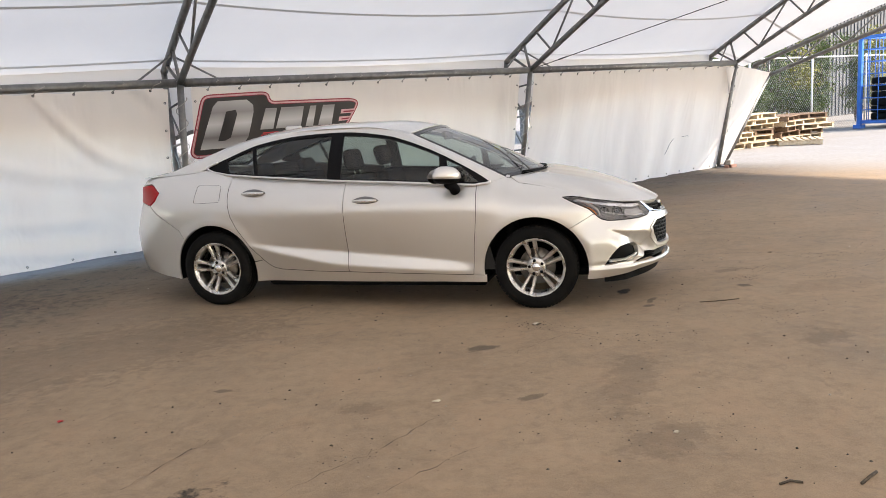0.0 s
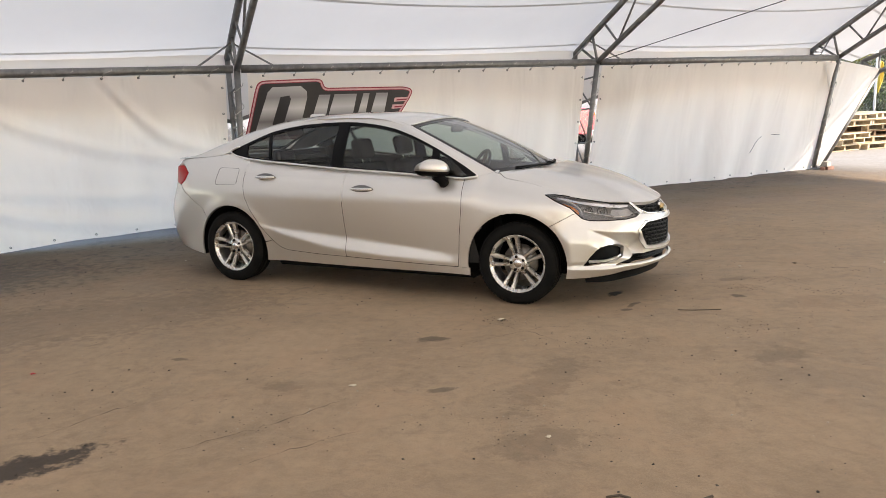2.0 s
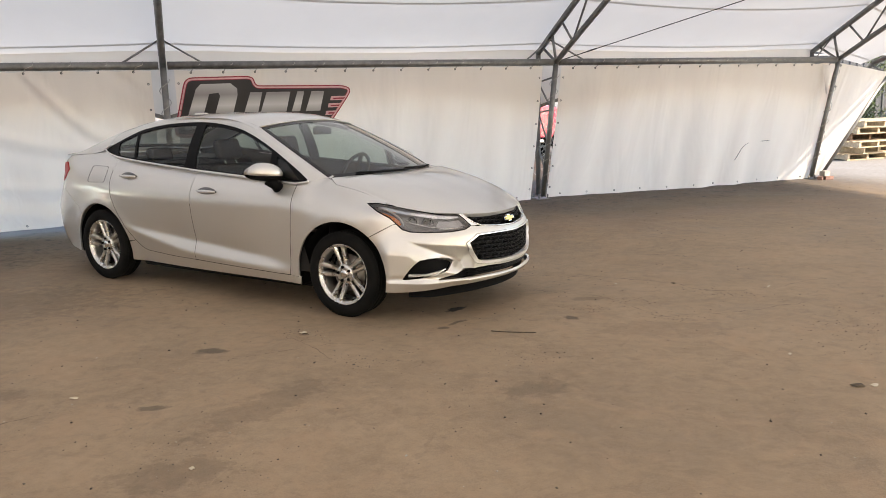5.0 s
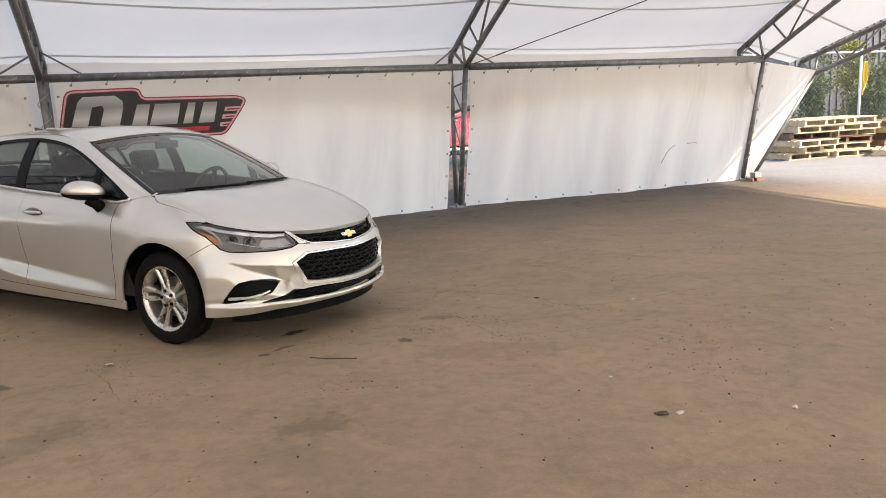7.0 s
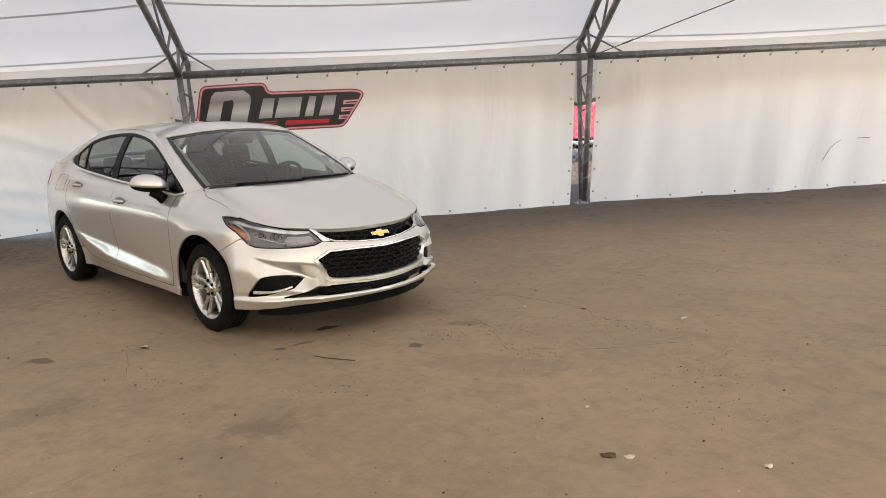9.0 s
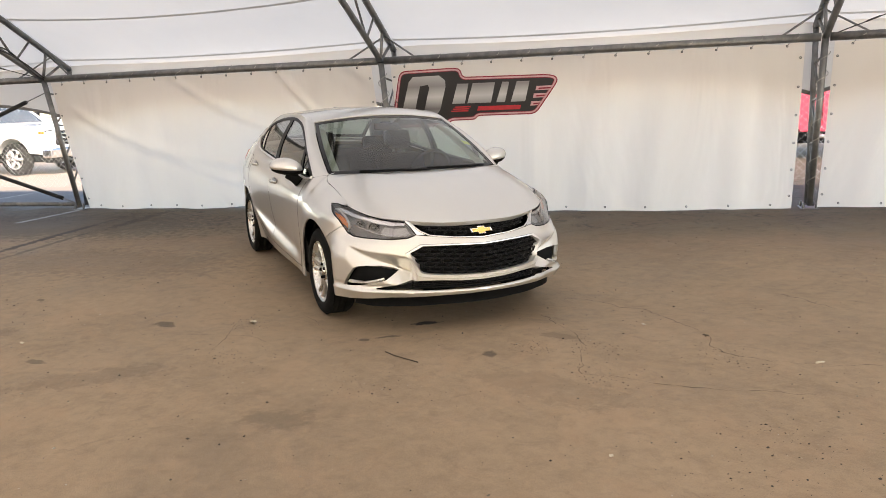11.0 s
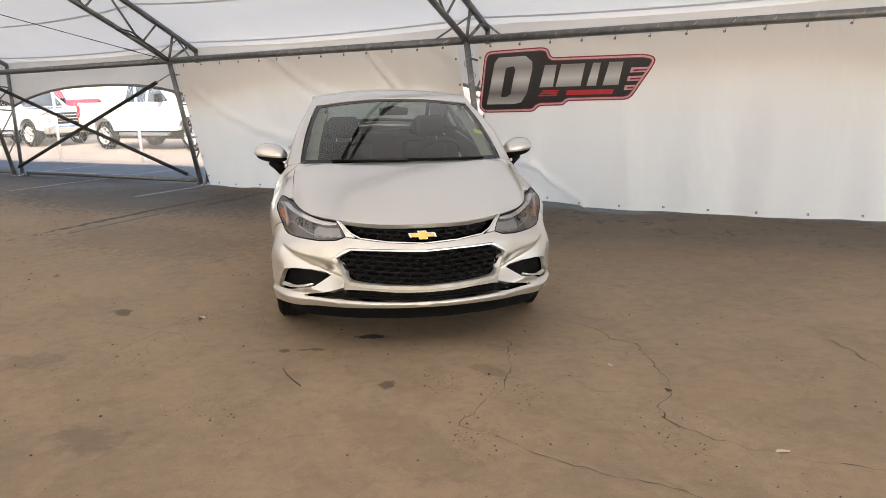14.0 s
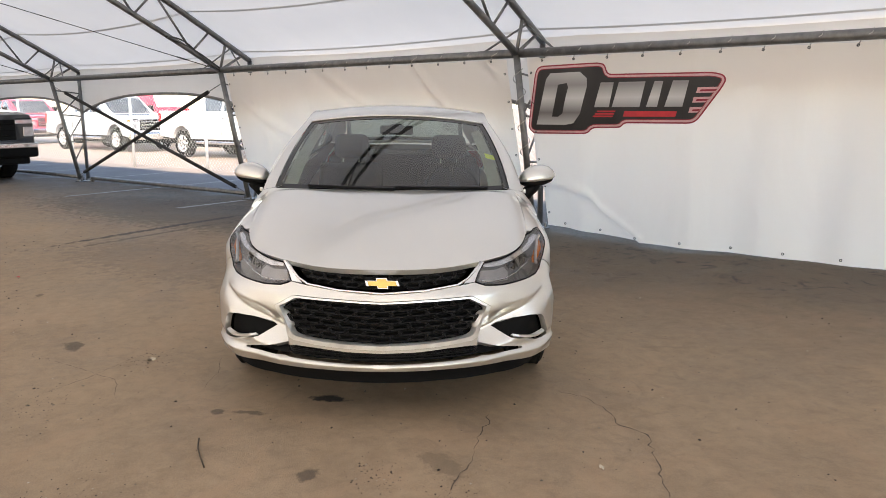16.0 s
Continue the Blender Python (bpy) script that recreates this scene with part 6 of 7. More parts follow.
STONE = varied("grey_brown_grit", (0.06, 0.05, 0.042), (0.30, 0.25, 0.20), 5, 0.9)
PALE = varied("pale_wood_chip", (0.45, 0.38, 0.28), (0.62, 0.55, 0.45), 30, 0.85)
TWIG = varied("dark_twig_bark", (0.06, 0.045, 0.034), (0.11, 0.085, 0.06), 40, 0.9)
LEAF_DRY = varied("dry_brown_leaf", (0.05, 0.035, 0.022), (0.12, 0.085, 0.05), 30, 0.8)
vs, fs = [], []
CRUMBS = ((2.62, 6.22, 0.10), (2.40, 6.0, 0.06), (2.2, 4.9, 0.12), (4.05, 5.9, 0.14), (4.1, 5.4, 0.15), (1.2, 4.6, 0.12), (3.0, 5.9, 0.10), (0.62, 5.07, 0.06), (0.9, 3.3, 0.14), (-0.4, 3.2, 0.12), (3.3, 6.6, 0.10))
for i in range(5400):
    if i < 4400:
        p = W(rng.uniform(-11, 6), -rng.random() ** 0.8 * 11 + 0.3)
    else:
        cx, cy, spread = CRUMBS[i % len(CRUMBS)]
        p = Vector((rng.gauss(cx, spread * 1.4), rng.gauss(cy, spread), 0))
    r = (0.7 if i >= 4400 else 1.0) * rng.choice((0.0025, 0.003, 0.0035, 0.004, 0.005, 0.0075)) * rng.uniform(0.7, 1.3)
    z = ground_z(p.x, p.y)
    b = len(vs)
    ax = rng.uniform(0, 3.14)
    for dx, dy, dz in ((1, 0, 0.3), (-1, 0.1, 0.3), (0, 0.8, 0.2), (0.1, -0.8, 0.4), (0, 0, 0.9), (0, 0, -0.4)):
        vs.append((p.x + r * (dx * math.cos(ax) - dy * math.sin(ax)), p.y + r * (dx * math.sin(ax) + dy * math.cos(ax)), z + r * dz))
    fs += [(b + 0, b + 2, b + 4), (b + 2, b + 1, b + 4), (b + 1, b + 3, b + 4), (b + 3, b + 0, b + 4), (b + 2, b + 0, b + 5), (b + 1, b + 2, b + 5), (b + 3, b + 1, b + 5), (b + 0, b + 3, b + 5)]
grit_mesh = mesh_of("grit", vs, fs, STONE)
isl = STONE.node_tree
gi = isl.nodes.new("ShaderNodeNewGeometry")
rr_ = ramp(isl, gi.outputs["Random Per Island"], [(0.0, (0.025, 0.02, 0.018)), (0.6, (0.07, 0.055, 0.045)), (0.85, (0.2, 0.17, 0.13)), (1.0, (0.45, 0.4, 0.33))])
isl.links.new(rr_.outputs[0], isl.nodes["Principled BSDF"].inputs["Base Color"])
tagged(new("grit", grit_mesh), "small dark and pale grit scattered over the floor", "grit", kind="stuff")


def lying(x, y, h=0.004):
    return Vector((x, y, ground_z(x, y) + h))


def twig(points, r):
    t = thing("twig", "thin dark twig lying on the floor", "twig", lying(*points[0]), "twigs")
    o = lying(*points[0])
    tube("stick", [lying(x, y, r) - o for x, y in points], r, TWIG, t, 6)


twig([(1.82, 5.34), (1.91, 5.335), (2.01, 5.345), (2.11, 5.36)], 0.0034)
twig([(1.50, 2.64), (1.56, 2.69), (1.60, 2.72)], 0.006)
twig([(1.21, 2.68), (1.26, 2.70), (1.30, 2.68)], 0.005)


def chip(x, y, l, w, turn, mat, name, label):
    n = 9
    o = lying(x, y, 0.0)
    vs = [Vector((0, 0, 0.012))]
    for i in range(n):
        a = 2 * math.pi * i / n
        k = rng.uniform(0.75, 1.15)
        vs.append(Vector((l * k * math.cos(a), w * k * math.sin(a), rng.uniform(0.002, 0.012))))
    low = [Vector((v.x, v.y, max(0, v.z - 0.004))) for v in vs]
    fs = [(0, i + 1, (i + 1) % n + 1) for i in range(n)]
    m = n + 1
    fs += [(m, m + (i + 1) % n + 1, m + i + 1) for i in range(n)]
    fs += [(i + 1, m + i + 1, m + (i + 1) % n + 1, (i + 1) % n + 1) for i in range(n)]
    ob = new(name, mesh_of(name, vs + low, fs, mat))
    ob.matrix_basis = Matrix.Translation(o) @ Matrix.Rotation(radians(turn), 4, "Z")
    tagged(ob, label, name.replace("_", " "), name + "s on the floor")


for x, y, l, w, a in ((3.85, 4.74, 0.035, 0.022, 20), (3.0, 6.9, 0.02, 0.012, 10), (0.62, 5.07, 0.02, 0.012, 0)):
    chip(x, y, l, w, a, LEAF_DRY, "dry_leaf", "curled dark dry leaf lying on the floor")
for x, y, l, w, a in ((3.93, 4.76, 0.026, 0.014, 30), (4.45, 4.89, 0.022, 0.012, 70), (-0.09, 3.77, 0.026, 0.010, 15), (3.71, 6.85, 0.03, 0.006, 60), (0.6, 5.09, 0.03, 0.012, 30), (3.6, 5.2, 0.012, 0.01, 0), (4.9, 6.2, 0.016, 0.01, 50), (0.98, 3.2, 0.014, 0.008, 0), (2.55, 6.9, 0.016, 0.01, 0)):
    chip(x, y, l, w, a, PALE, "wood_chip", "small pale wood chip lying on the floor")
chip(-2.09, 3.86, 0.018, 0.014, 0, SIGN_BRIGHT_RED, "plastic_scrap", "small red plastic scrap lying on the floor")


# ---- outside: parking lines, fences, vehicles, pallets, rack, shrubs ----
LINE = varied("worn_white_line_paint", (0.16, 0.16, 0.16), (0.34, 0.34, 0.33), 9, 0.8)
for u, v0, v1 in ((-10.4, -0.9, 1.6), (-13.3, -1.1, 2.6), (-16.1, 0.8, 2.6), (-18.8, 0.9, 4.0), (-21.2, 1.0, 4.2), (-24.0, 1.0, 4.2)):
    line = sheet("parking_line", lambda p, q: (lambda w: Vector((w.x, w.y, ground_z(w.x, w.y) + 0.004)))(W(u - 0.05 + 0.1 * p, v0 + (v1 - v0) * q)), 1, 12, LINE)
    tagged(line, "worn white parking line painted on the asphalt", "parking line", "parking lines", "structure")

FENCE_STEEL = varied("bright_galvanised_fence", (0.60, 0.60, 0.60), (0.72, 0.72, 0.72), 10, 0.5, 0.3)


def fence(u0, u1, v, height, spacing):
    f = thing("chain_link_fence", "galvanised chain-link fence on round steel posts", "fence", W(u0, v), "fences")
    n = round((u1 - u0) / spacing)
    for i in range(n + 1):
        o = DU * (i * spacing)
        tube("post", [o, o + Vector((0, 0, height + 0.08))], 0.032, FENCE_STEEL, f, 8)
    l = n * spacing
    tube("top_rail", [Vector((0, 0, height)), DU * l + Vector((0, 0, height))], 0.022, FENCE_STEEL, f, 6)
    vs, fs, step_ = [], [], 0.056
    k = int(height / step_)
    wires = []
    for i in range(int(l / step_) + 1):
        # each wire zigzags between its two neighbours, row by row
        pts = []
        for j in range(k + 1):
            pts.append(DU * (i * step_ + (step_ / 2 if (j + i) % 2 else -step_ / 2)) + Vector((0, 0, 0.05 + j * step_)) + DV * (0.004 if j % 2 else -0.004))
        wires.append(pts)
    for pts in wires:
        v_, f_ = tube_data(pts, 0.0019, 3, caps=False, base=len(vs))
        vs += v_
        fs += f_
    w = part_mesh("wire_mesh", mesh_of("wire_mesh", vs, fs, FENCE_STEEL), f)
    w["kind"] = "stuff"
    return f


fence(-36.64, 5.78, 3.2, 2.0, 3.03)
fence(5.6, 25.4, 4.3, 2.3, 3.3)

TRUCK_WHITE = car_paint("white_truck_paint", (0.78, 0.78, 0.77), 0.4, 0.0)
TRUCK_RED = car_paint("red_truck_paint", (0.55, 0.035, 0.075), 0.4, 0.1)
TRUCK_SILVER = car_paint("pale_grey_truck_paint", (0.58, 0.60, 0.63), 0.35, 0.4)
TRUCK_BLACK = car_paint("black_truck_paint", (0.008, 0.009, 0.011), 0.3, 0.0)


def extruded(name, poly, y0, y1, mat, parent, bevel=0.05, taper=0.0, label=""):
    """A side outline in x and z drawn out across y, its edges rounded."""
    bm = bmesh.new()
    n = len(poly)
    zs = [z for _, z in poly]
    lo, hi = min(zs), max(zs)
    rows = []
    for y in (y0, y1):
        rows.append([bm.verts.new((x, y * (1 - taper * (z - lo) / (hi - lo)), z)) for x, z in poly])
    bm.faces.new(rows[0])
    bm.faces.new(rows[1][::-1])
    for i in range(n):
        bm.faces.new((rows[0][i], rows[1][i], rows[1][(i + 1) % n], rows[0][(i + 1) % n]))
    bmesh.ops.recalc_face_normals(bm, faces=bm.faces)
    sharp = [e for e in bm.edges if len(e.link_faces) == 2 and e.calc_face_angle(0) > 0.3]
    bmesh.ops.bevel(bm, geom=sharp, offset=bevel, segments=3, affect="EDGES", profile=0.6, clamp_overlap=True)
    return part(name, bm, mat, parent, label, smooth=False)


def pickup(label, paint, m, dark_bumper=False):
    """A four-door pickup, nose along +x, its origin under the middle."""
    t = thing("pickup_truck", label, "truck", m=m, group="pickup trucks")
    wheels = (1.85, -1.80)
    low = [(-2.90, 0.62)]
    for ax in wheels[::-1]:
        low += [(x, z) for x, z in arc_points(ax, 0.42, 0.50, 165, 15, 10)]
    low += [(2.82, 0.50), (2.90, 0.62), (2.92, 1.02), (2.84, 1.16), (2.55, 1.21), (1.35, 1.27), (1.30, 1.30), (-0.98, 1.30), (-1.02, 1.36), (-2.88, 1.36), (-2.92, 1.30)]
    extruded("body", low, -0.98, 0.98, paint, t, 0.06, 0.03)
    cab = [(1.42, 1.24), (0.62, 1.83), (0.45, 1.88), (-0.75, 1.89), (-0.92, 1.84), (-1.0, 1.26)]
    extruded("cab", cab, -0.92, 0.92, paint, t, 0.06, 0.16)
    for s in (1, -1):
        for nm, poly in (("front_window", [(1.05, 1.34), (0.55, 1.77), (0.20, 1.80), (0.20, 1.34)]), ("rear_window", [(0.10, 1.34), (0.10, 1.80), (-0.68, 1.80), (-0.80, 1.34)])):
            vs = [(x, s * (0.925 * (1 - 0.16 * (z - 1.24) / 0.65) + 0.006), z) for x, z in poly]
            part_mesh(nm, mesh_of(nm, vs, [tuple(range(len(vs)))], TRUCK_GLASS), t)
        for dx in (0.15, -0.92):
            tube("door_gap", [(dx, s * 0.977, 0.66), (dx, s * 0.969, 1.30)], 0.005, TRIM, t, 4)
        rounded_box("door_handle", (0.22, s * 0.985 - 0.012, 1.12), (0.38, s * 0.985 + 0.012, 1.155), CHROME, t, 0.008, 1)
        rounded_box("wing_mirror", (0.78, s * 1.06 - 0.10, 1.33), (0.90, s * 1.06 + 0.10, 1.56), TRIM, t, 0.03, 2)
        rounded_box("tail_lamp", (-2.95, s * 0.90 - 0.07, 0.92), (-2.80, s * 0.90 + 0.085, 1.30), RED_LENS, t, 0.02, 2)
        rounded_box("side_step", (-1.0, s * 0.99 - 0.06, 0.42), (1.1, s * 0.99 + 0.06, 0.50), CHROME if not dark_bumper else PLASTIC, t, 0.02, 2)
        h = rounded_box("headlight", (2.72, s * 0.82 - 0.14, 0.74), (2.905, s * 0.82 + 0.145, 1.10), TRIM, t, 0.03, 2)
        rounded_box("upper_lamp", (2.80, s * 0.80 - 0.15, 1.00), (2.925, s * 0.80 + 0.16, 1.075), LAMP_CLEAR, h, 0.015, 2)
        rounded_box("lower_lamp", (2.80, s * 0.86 - 0.08, 0.78), (2.925, s * 0.86 + 0.09, 0.95), LAMP_CLEAR, h, 0.015, 2)
        rounded_box("turn_signal", (2.70, s * 0.955 - 0.03, 1.01), (2.87, s * 0.955 + 0.03, 1.07), AMBER, h, 0.012, 1)
        for ax in wheels:
            w = new("wheel")
            w.empty_display_size = 0.1
            w.parent = t
            w.matrix_basis = Matrix.Translation((ax, s * 0.83, 0.41)) @ Matrix.Rotation(0 if s < 0 else math.pi, 4, "Z")
            lathe("tyre", [(0.25, 0.10), (0.30, 0.13), (0.38, 0.12), (0.41, 0.09), (0.41, -0.09), (0.38, -0.12), (0.30, -0.13), (0.25, -0.11)], RUBBER, w, 32)
            lathe("rim", [(0.25, 0.06), (0.24, -0.06), (0.255, -0.115), (0.235, -0.11), (0.22, -0.08)], ALLOY, w, 32)
            spoke = []
            for k in range(6):
                a = 2 * math.pi * k / 6
                spoke.append([(0.05 * math.cos(a), -0.07, 0.05 * math.sin(a)), (0.24 * math.cos(a), -0.085, 0.24 * math.sin(a))])
            tubes("spokes", spoke, 0.034, ALLOY, w, 6)
            lathe("hub", [(0, -0.10), (0.06, -0.095), (0.08, -0.06)], ALLOY, w, 20)
            lathe("brake_disc", [(0.02, 0.0), (0.2, 0.0)], TRIM, w, 24)
    rounded_box("windshield", (-0.02, -0.70, -0.42), (0.0, 0.70, 0.42), TRUCK_GLASS, t, 0.008, 1, m=Matrix.Translation((1.03, 0, 1.55)) @ Matrix.Rotation(radians(-53), 4, "Y"))
    rounded_box("grille", (2.80, -0.66, 0.72), (2.93, 0.66, 1.08), TRIM, t, 0.02, 2)
    for z in (0.80, 0.90, 1.0):
        rounded_box("grille_bar", (2.90, -0.64, z - 0.015), (2.95, 0.64, z + 0.015), PLASTIC if dark_bumper else CHROME, t, 0.008, 1)
    rounded_box("front_bumper", (2.72, -0.98, 0.42), (3.02, 0.98, 0.66), PLASTIC if dark_bumper else CHROME, t, 0.05, 3)
    if dark_bumper:
        rounded_box("bumper_strip", (2.80, -0.97, 0.58), (3.035, 0.97, 0.67), CHROME, t, 0.02, 2)
    rounded_box("bumper_valance", (2.66, -0.86, 0.30), (2.92, 0.86, 0.43), PLASTIC, t, 0.03, 2)
    rounded_box("rear_bumper", (-3.06, -0.94, 0.52), (-2.86, 0.94, 0.70), CHROME, t, 0.03, 2)
    rounded_box("underbody", (-2.7, -0.60, 0.30), (2.6, 0.60, 0.62), PLASTIC, t, 0.04, 1)
    return t


TRUCK_GLASS = plain("dark_truck_glass", (0.05, 0.06, 0.065), 0.05, coat=1.0)
LAMP_CLEAR = plain("clear_lamp", (0.55, 0.57, 0.6), 0.12, 0.5, coat=1.0)
pickup("white four-door pickup truck parked behind the fence", TRUCK_WHITE, PLAN @ Matrix.Translation((-19.0, 7.1, 0)))
pickup("pale grey four-door pickup truck parked behind the fence", TRUCK_SILVER, PLAN @ Matrix.Translation((-27.1, 7.5, 0)))
pickup("red four-door pickup truck parked behind a grey one", TRUCK_RED, PLAN @ Matrix.Translation((-31.4, 10.4, 0)) @ Matrix.Scale(1.1, 4) @ Matrix.Rotation(math.pi, 4, "Z"))
pickup("red four-door pickup truck parked beside a grey one", TRUCK_RED, PLAN @ Matrix.Translation((-36.6, 8.6, 0)))
pickup("white four-door pickup truck parked far behind the fence", TRUCK_WHITE, PLAN @ Matrix.Translation((-23.6, 11.4, 0)) @ Matrix.Rotation(math.pi, 4, "Z"))
pickup("red four-door pickup truck seen through the gap between two curtains", TRUCK_RED, PLAN @ Matrix.Translation((2.3, 8.0, 0)))
pickup("black four-door pickup truck with chrome bumper parked under the tent", TRUCK_BLACK, PLAN @ Matrix.Translation((-20.1, -1.02, 0)) @ Matrix.Scale(1.14, 4), True)

# pallets in two rough stacks
WOOD = varied("pale_pallet_wood", (0.42, 0.33, 0.22), (0.60, 0.50, 0.36), 3, 0.85, grain=60, relief=0.002, stretch=(1, 6, 6))
WOOD_DARK = varied("brown_pallet_wood", (0.13, 0.08, 0.05), (0.26, 0.17, 0.11), 3, 0.85, grain=60, relief=0.002, stretch=(1, 6, 6))


def pallet(mat, m, label):
    p = thing("wooden_pallet", label, "pallet", m=m, group="stacked pallets")
    for i in range(7):
        y = -0.47 + i * 0.157
        part_mesh("deck_board", mesh_of("deck_board", *box_data((-0.6, y - 0.05, 0.118), (0.6, y + 0.05, 0.138)), mat), p)
    for y in (-0.45, 0.0, 0.45):
        part_mesh("bottom_board", mesh_of("bottom_board", *box_data((-0.6, y - 0.05, 0.0), (0.6, y + 0.05, 0.018)), mat), p)
    for x in (-0.55, 0.0, 0.55):
        part_mesh("stringer", mesh_of("stringer", *box_data((x - 0.03, -0.5, 0.0185), (x + 0.03, 0.5, 0.1175)), mat), p)
    return p


for u, v, n, mats, turn in ((9.1, 3.1, 6, (0, 0, 0, 1, 0, 0), 8), (10.4, 3.2, 6, (0, 0, 1, 0, 0, 0), -6), (11.8, 3.3, 5, (0, 1, 1, 0, 1), 5), (12.9, 3.2, 5, (0, 1, 0, 0, 1), -12), (10.9, 2.2, 1, (0,), 30)):
    for i in range(n):
        jit = Matrix.Translation((rng.uniform(-0.17, 0.17), rng.uniform(-0.15, 0.15), i * 0.1405)) @ Matrix.Rotation(radians(turn + rng.uniform(-12, 12)), 4, "Z")
        dark = mats[i]
        pallet(WOOD_DARK if dark else WOOD, PLAN @ Matrix.Translation((u, v, 0.002)) @ jit, "weathered brown wooden pallet in an outdoor stack" if dark else "pale wooden pallet in an outdoor stack")

# blue steel rack with dark stacks in it
BLUE = varied("blue_painted_steel", (0.02, 0.13, 0.50), (0.03, 0.19, 0.62), 4, 0.45, grain=40)
rack = thing("steel_rack", "tall blue painted steel cage rack holding black stacks", "rack", m=PLAN @ Matrix.Translation((18.1, 2.6, 0)) @ Matrix.Rotation(radians(-8), 4, "Z"))
for x in (-1.1, 1.1):
    for y in (-0.9, 0.9):
        rounded_box("post", (x - 0.06, y - 0.06, 0.0), (x + 0.06, y + 0.06, 2.85), BLUE, rack, 0.01, 1)
        rounded_box("foot", (x - 0.13, y - 0.13, 0.0), (x + 0.13, y + 0.13, 0.12), BLUE, rack, 0.01, 1)
for z in (0.2, 2.8):
    for y in (-0.9, 0.9):
        rounded_box("beam", (-1.1, y - 0.04, z - 0.05), (1.1, y + 0.04, z + 0.05), BLUE, rack, 0.008, 1)
    for x in (-1.1, 1.1):
        rounded_box("beam", (x - 0.04, -0.9, z - 0.05), (x + 0.04, 0.9, z + 0.05), BLUE, rack, 0.008, 1)
for i in range(1, 6):
    for y in (-0.9, 0.9):
        tube("grid_bar", [(-1.1 + i * 0.367, y, 0.2), (-1.1 + i * 0.367, y, 2.8)], 0.014, BLUE, rack, 6)
    for x in (-1.1, 1.1):
        tube("grid_bar", [(x, -0.9 + i * 0.3, 0.2), (x, -0.9 + i * 0.3, 2.8)], 0.014, BLUE, rack, 6)
for i in range(1, 7):
    z = 0.2 + i * 0.371
    for y in (-0.9, 0.9):
        tube("grid_bar", [(-1.1, y, z), (1.1, y, z)], 0.014, BLUE, rack, 6)
    for x in (-1.1, 1.1):
        tube("grid_bar", [(x, -0.9, z), (x, 0.9, z)], 0.014, BLUE, rack, 6)
for x in (-0.55, 0.35):
    for y in (-0.4, 0.42):
        for k in range(6):
            o = thing("tyre", "used black car tyre stacked in the blue rack", "tyre", m=rack.matrix_basis @ Matrix.Translation((x, y, 0.36 + k * 0.22)) @ Matrix.Rotation(radians(90), 4, "X"), group="stacked tyres")
            lathe("tyre_ring", [(0.22, 0.07), (0.26, 0.10), (0.36, 0.10), (0.39, 0.06), (0.39, -0.06), (0.36, -0.10), (0.26, -0.10), (0.22, -0.07)], RUBBER, o, 24)

# shrubs along the right-hand fence
LEAVES = [varied("green_leaf", (0.05, 0.085, 0.02), (0.11, 0.15, 0.035), 2, 0.6), varied("yellow_green_leaf", (0.16, 0.17, 0.03), (0.30, 0.28, 0.05), 2, 0.6)]
BARK = varied("grey_shrub_bark", (0.09, 0.075, 0.06), (0.17, 0.14, 0.11), 12, 0.9)


def shrub(u, v, height, spread, mat, seed):
    r = random.Random(seed)
    s = thing("shrub", "leafy green and yellow shrub growing behind the fence", "shrub", W(u, v), "shrubs")
    tips, stems = [], []
    for i in range(9):
        a = r.uniform(0, 6.28)
        lean = r.uniform(0.1, 0.5) * spread
        top = Vector((math.cos(a) * lean, math.sin(a) * lean, height * r.uniform(0.6, 1.0)))
        mid = top * 0.5 + Vector((r.uniform(-0.1, 0.1), r.uniform(-0.1, 0.1), 0.1))
        stems.append([Vector((0, 0, 0)) + top * 0.02, mid, top])
        for k in range(7):
            t = r.uniform(0.25, 1.0)
            base = mid.lerp(top, (t - 0.5) * 2) if t > 0.5 else mid * (t * 2)
            tip = base + Vector((r.gauss(0, 0.35), r.gauss(0, 0.35), r.gauss(0.05, 0.2))) * spread * 0.6
            tip.z = max(0.1, tip.z)
            stems.append([base, base.lerp(tip, 0.6) + Vector((0, 0, 0.04)), tip])
            tips.append((base, tip))
    tubes("branchwork", stems, 0.012, BARK, s, 4)
    vs, fs = [], []
    for base, tip in tips:
        for k in range(46):
            c = base.lerp(tip, r.uniform(0.2, 1.1)) + Vector((r.gauss(0, 0.11), r.gauss(0, 0.11), r.gauss(0, 0.11)))
            if c.z < 0.02:
                continue
            n = Vector((r.gauss(0, 1), r.gauss(0, 1), r.gauss(0.5, 1))).normalized()
            x = n.orthogonal().normalized()
            x.rotate(Matrix.Rotation(r.uniform(0, 6.28), 3, n))
            y = n.cross(x)
            l, w = r.uniform(0.035, 0.065), r.uniform(0.018, 0.032)
            b = len(vs)
            vs += [c - x * l, c + y * w - n * 0.006, c + x * l, c - y * w - n * 0.006]
            fs += [(b, b + 1, b + 2), (b, b + 2, b + 3)]
    part_mesh("foliage", mesh_of("foliage", vs, fs, mat), s)


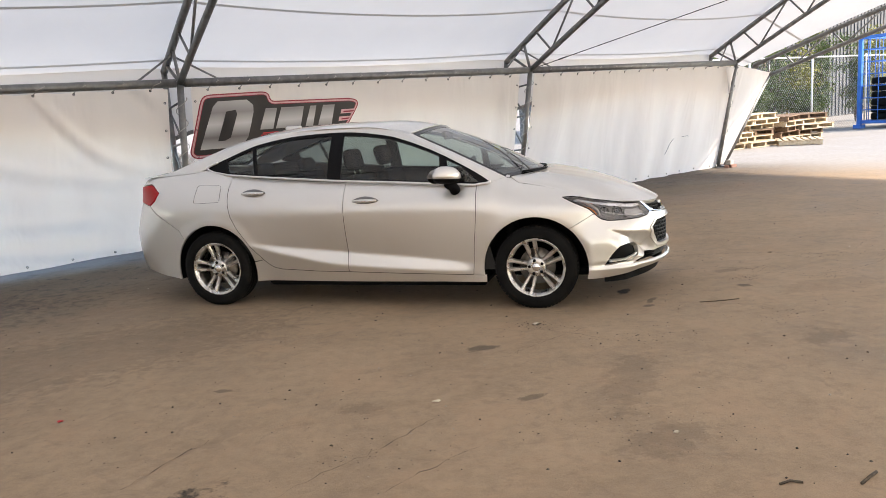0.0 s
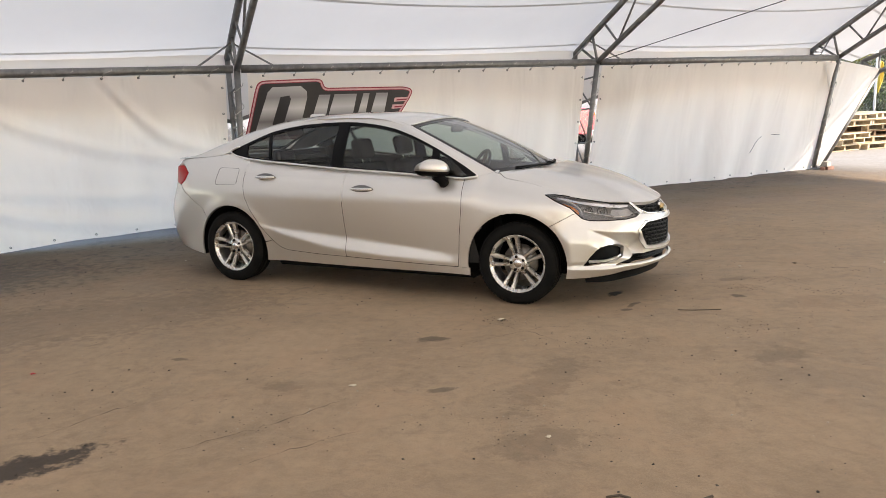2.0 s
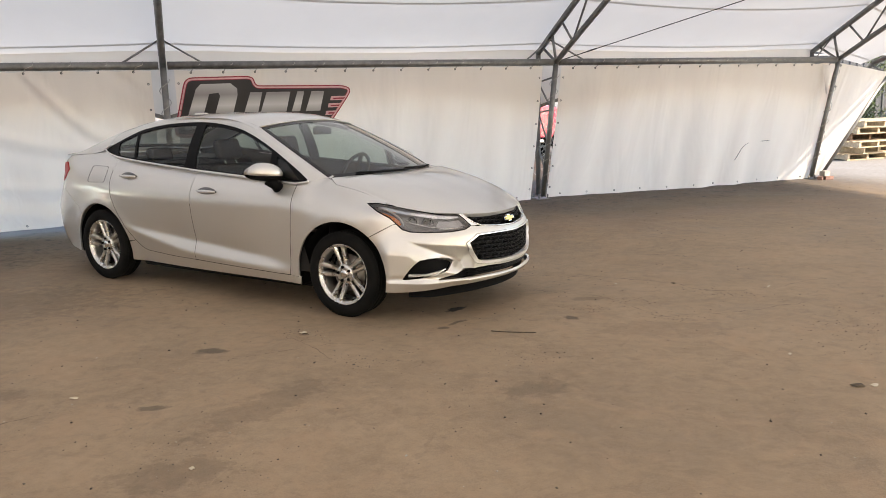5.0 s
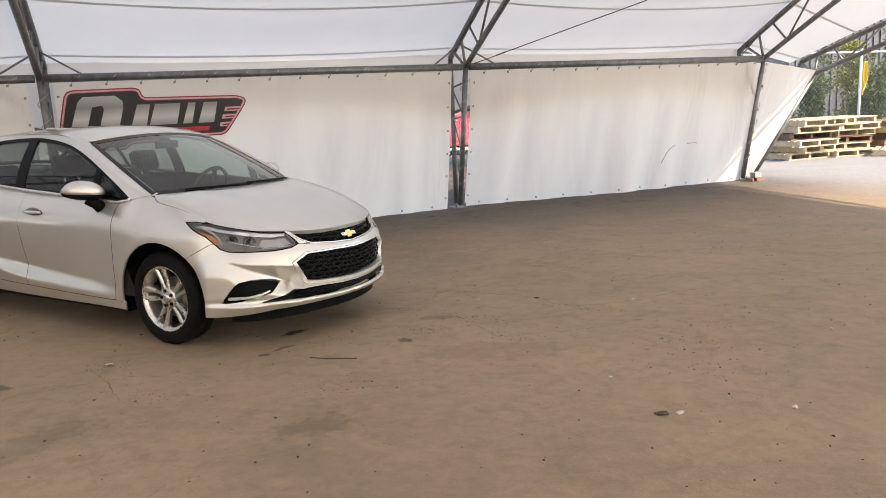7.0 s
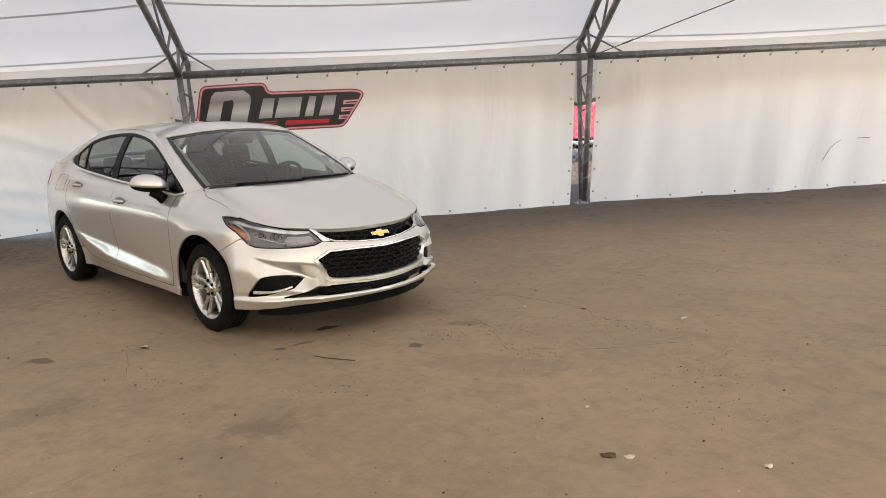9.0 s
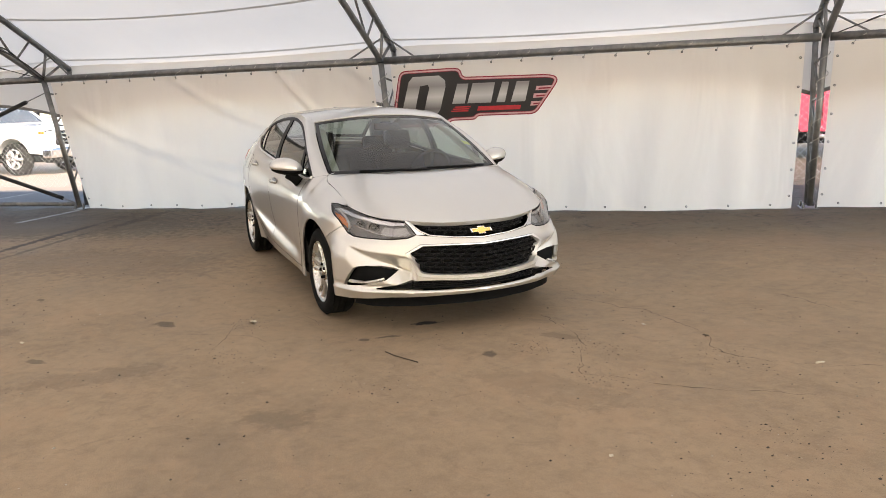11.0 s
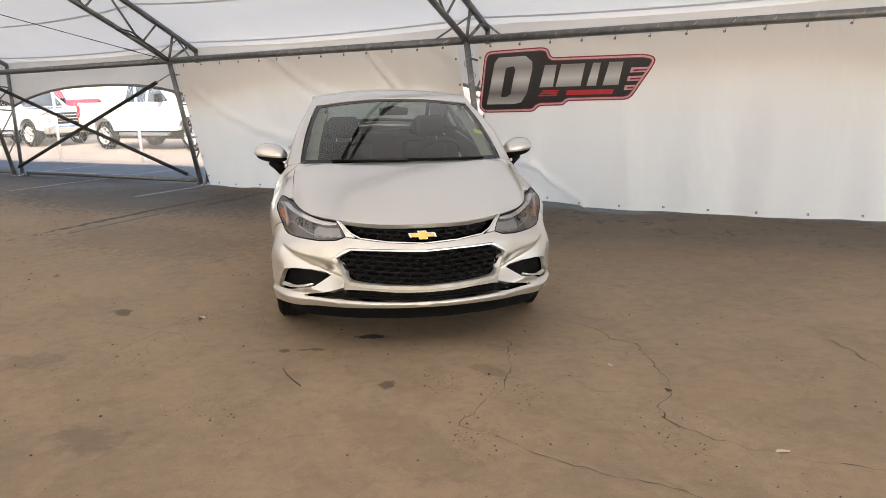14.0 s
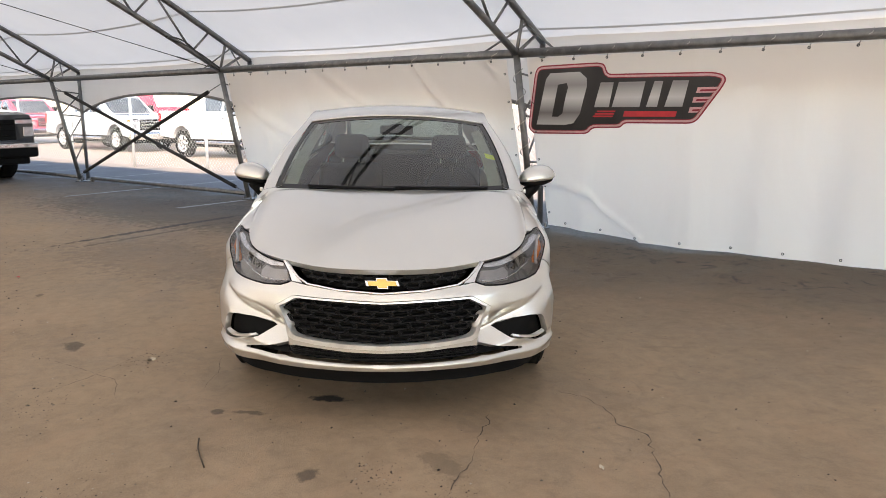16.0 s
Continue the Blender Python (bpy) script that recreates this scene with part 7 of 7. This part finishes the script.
for i, (u, v, h, sp) in enumerate(((12.9, 6.4, 2.6, 1.0), (14.6, 6.6, 3.3, 1.1), (16.4, 6.5, 3.4, 1.2), (18.0, 6.7, 3.5, 1.2), (19.6, 6.6, 3.4, 1.2), (13.8, 5.3, 2.6, 1.0), (15.4, 5.6, 3.4, 1.1), (17.0, 5.4, 3.0, 1.1), (18.7, 5.8, 3.6, 1.2), (20.6, 5.5, 3.3, 1.2), (22.8, 5.9, 3.8, 1.3), (16.2, 4.9, 1.5, 0.8))):
    shrub(u, v, h, sp, LEAVES[1] if i % 3 == 1 else LEAVES[0], 40 + i)

# long grey metal-clad shed beyond the shrubs
CLAD = varied("grey_metal_cladding", (0.085, 0.088, 0.095), (0.13, 0.133, 0.14), 2, 0.5, 0.2)
shed = thing("shed", "long grey metal-clad shed with ribbed walls", "shed", m=PLAN @ Matrix.Translation((27, 13.5, 0)))
rounded_box("wall", (-12, -4, 0), (12, 4, 5.2), CLAD, shed, 0.02, 1)
extruded("roof", [(-12.3, 5.2), (0, 6.4), (12.3, 5.2), (12.3, 5.35), (0, 6.6), (-12.3, 5.35)], -4.3, 4.3, CLAD, shed, 0.02)
rib = mesh_of("rib", *box_data((-0.03, -0.038, 0.05), (0.03, 0.0, 5.15)), CLAD)
for i in range(80):
    part_mesh("rib", rib, shed, m=Matrix.Translation((-11.9 + i * 0.3, -4.002, 0)))

# yellow hose hung over the fence
HOSE = varied("yellow_rubber_hose", (0.55, 0.40, 0.06), (0.70, 0.52, 0.10), 20, 0.6)
hose = thing("hose", "coiled yellow hose hanging on the chain-link fence", "hose", W(12.15, 4.2, 1.25))
for k in range(5):
    w, l = 0.025 + 0.012 * k, 0.80 - 0.06 * k
    tube("hose_loop", [DU * (w * math.sin(2 * math.pi * i / 20)) - DV * (0.012 + 0.018 * k) + Vector((0, 0, 0.82 - l * 0.5 * (1 - math.cos(2 * math.pi * i / 20)))) for i in range(20)], 0.011, HOSE, hose, 6, True)

# blocks that weigh down the end leg's foot
BLOCK = varied("rough_concrete_block", (0.24, 0.23, 0.21), (0.36, 0.34, 0.32), 12, 0.9, grain=90, relief=0.003)
BRICK = varied("weathered_red_brick", (0.19, 0.105, 0.085), (0.29, 0.17, 0.14), 14, 0.9, grain=90, relief=0.003)
for name, label, u, v, h, size, turn, mat in (("brick", "weathered red brick beside the tent leg's foot", 5.17, 0.22, 0.0, (0.075, 0.04, 0.03), 35, BRICK),
                                              ("brick", "weathered red brick beside the tent leg's foot", 5.30, 0.18, 0.0, (0.075, 0.04, 0.03), -8, BRICK),
                                              ("concrete_block", "small grey concrete block resting on two bricks", 5.25, 0.21, 0.061, (0.085, 0.05, 0.045), 14, BLOCK)):
    p = W(u, v)
    ob = rounded_box(name, (-size[0], -size[1], 0.0), (size[0], size[1], 2 * size[2]), mat, None, 0.008, 2)
    ob.matrix_basis = Matrix.Translation((p.x, p.y, ground_z(p.x, p.y) + h)) @ Matrix.Rotation(ANG + radians(turn), 4, "Z")
    tagged(ob, label, name.replace("_", " "), "weights at the tent leg")
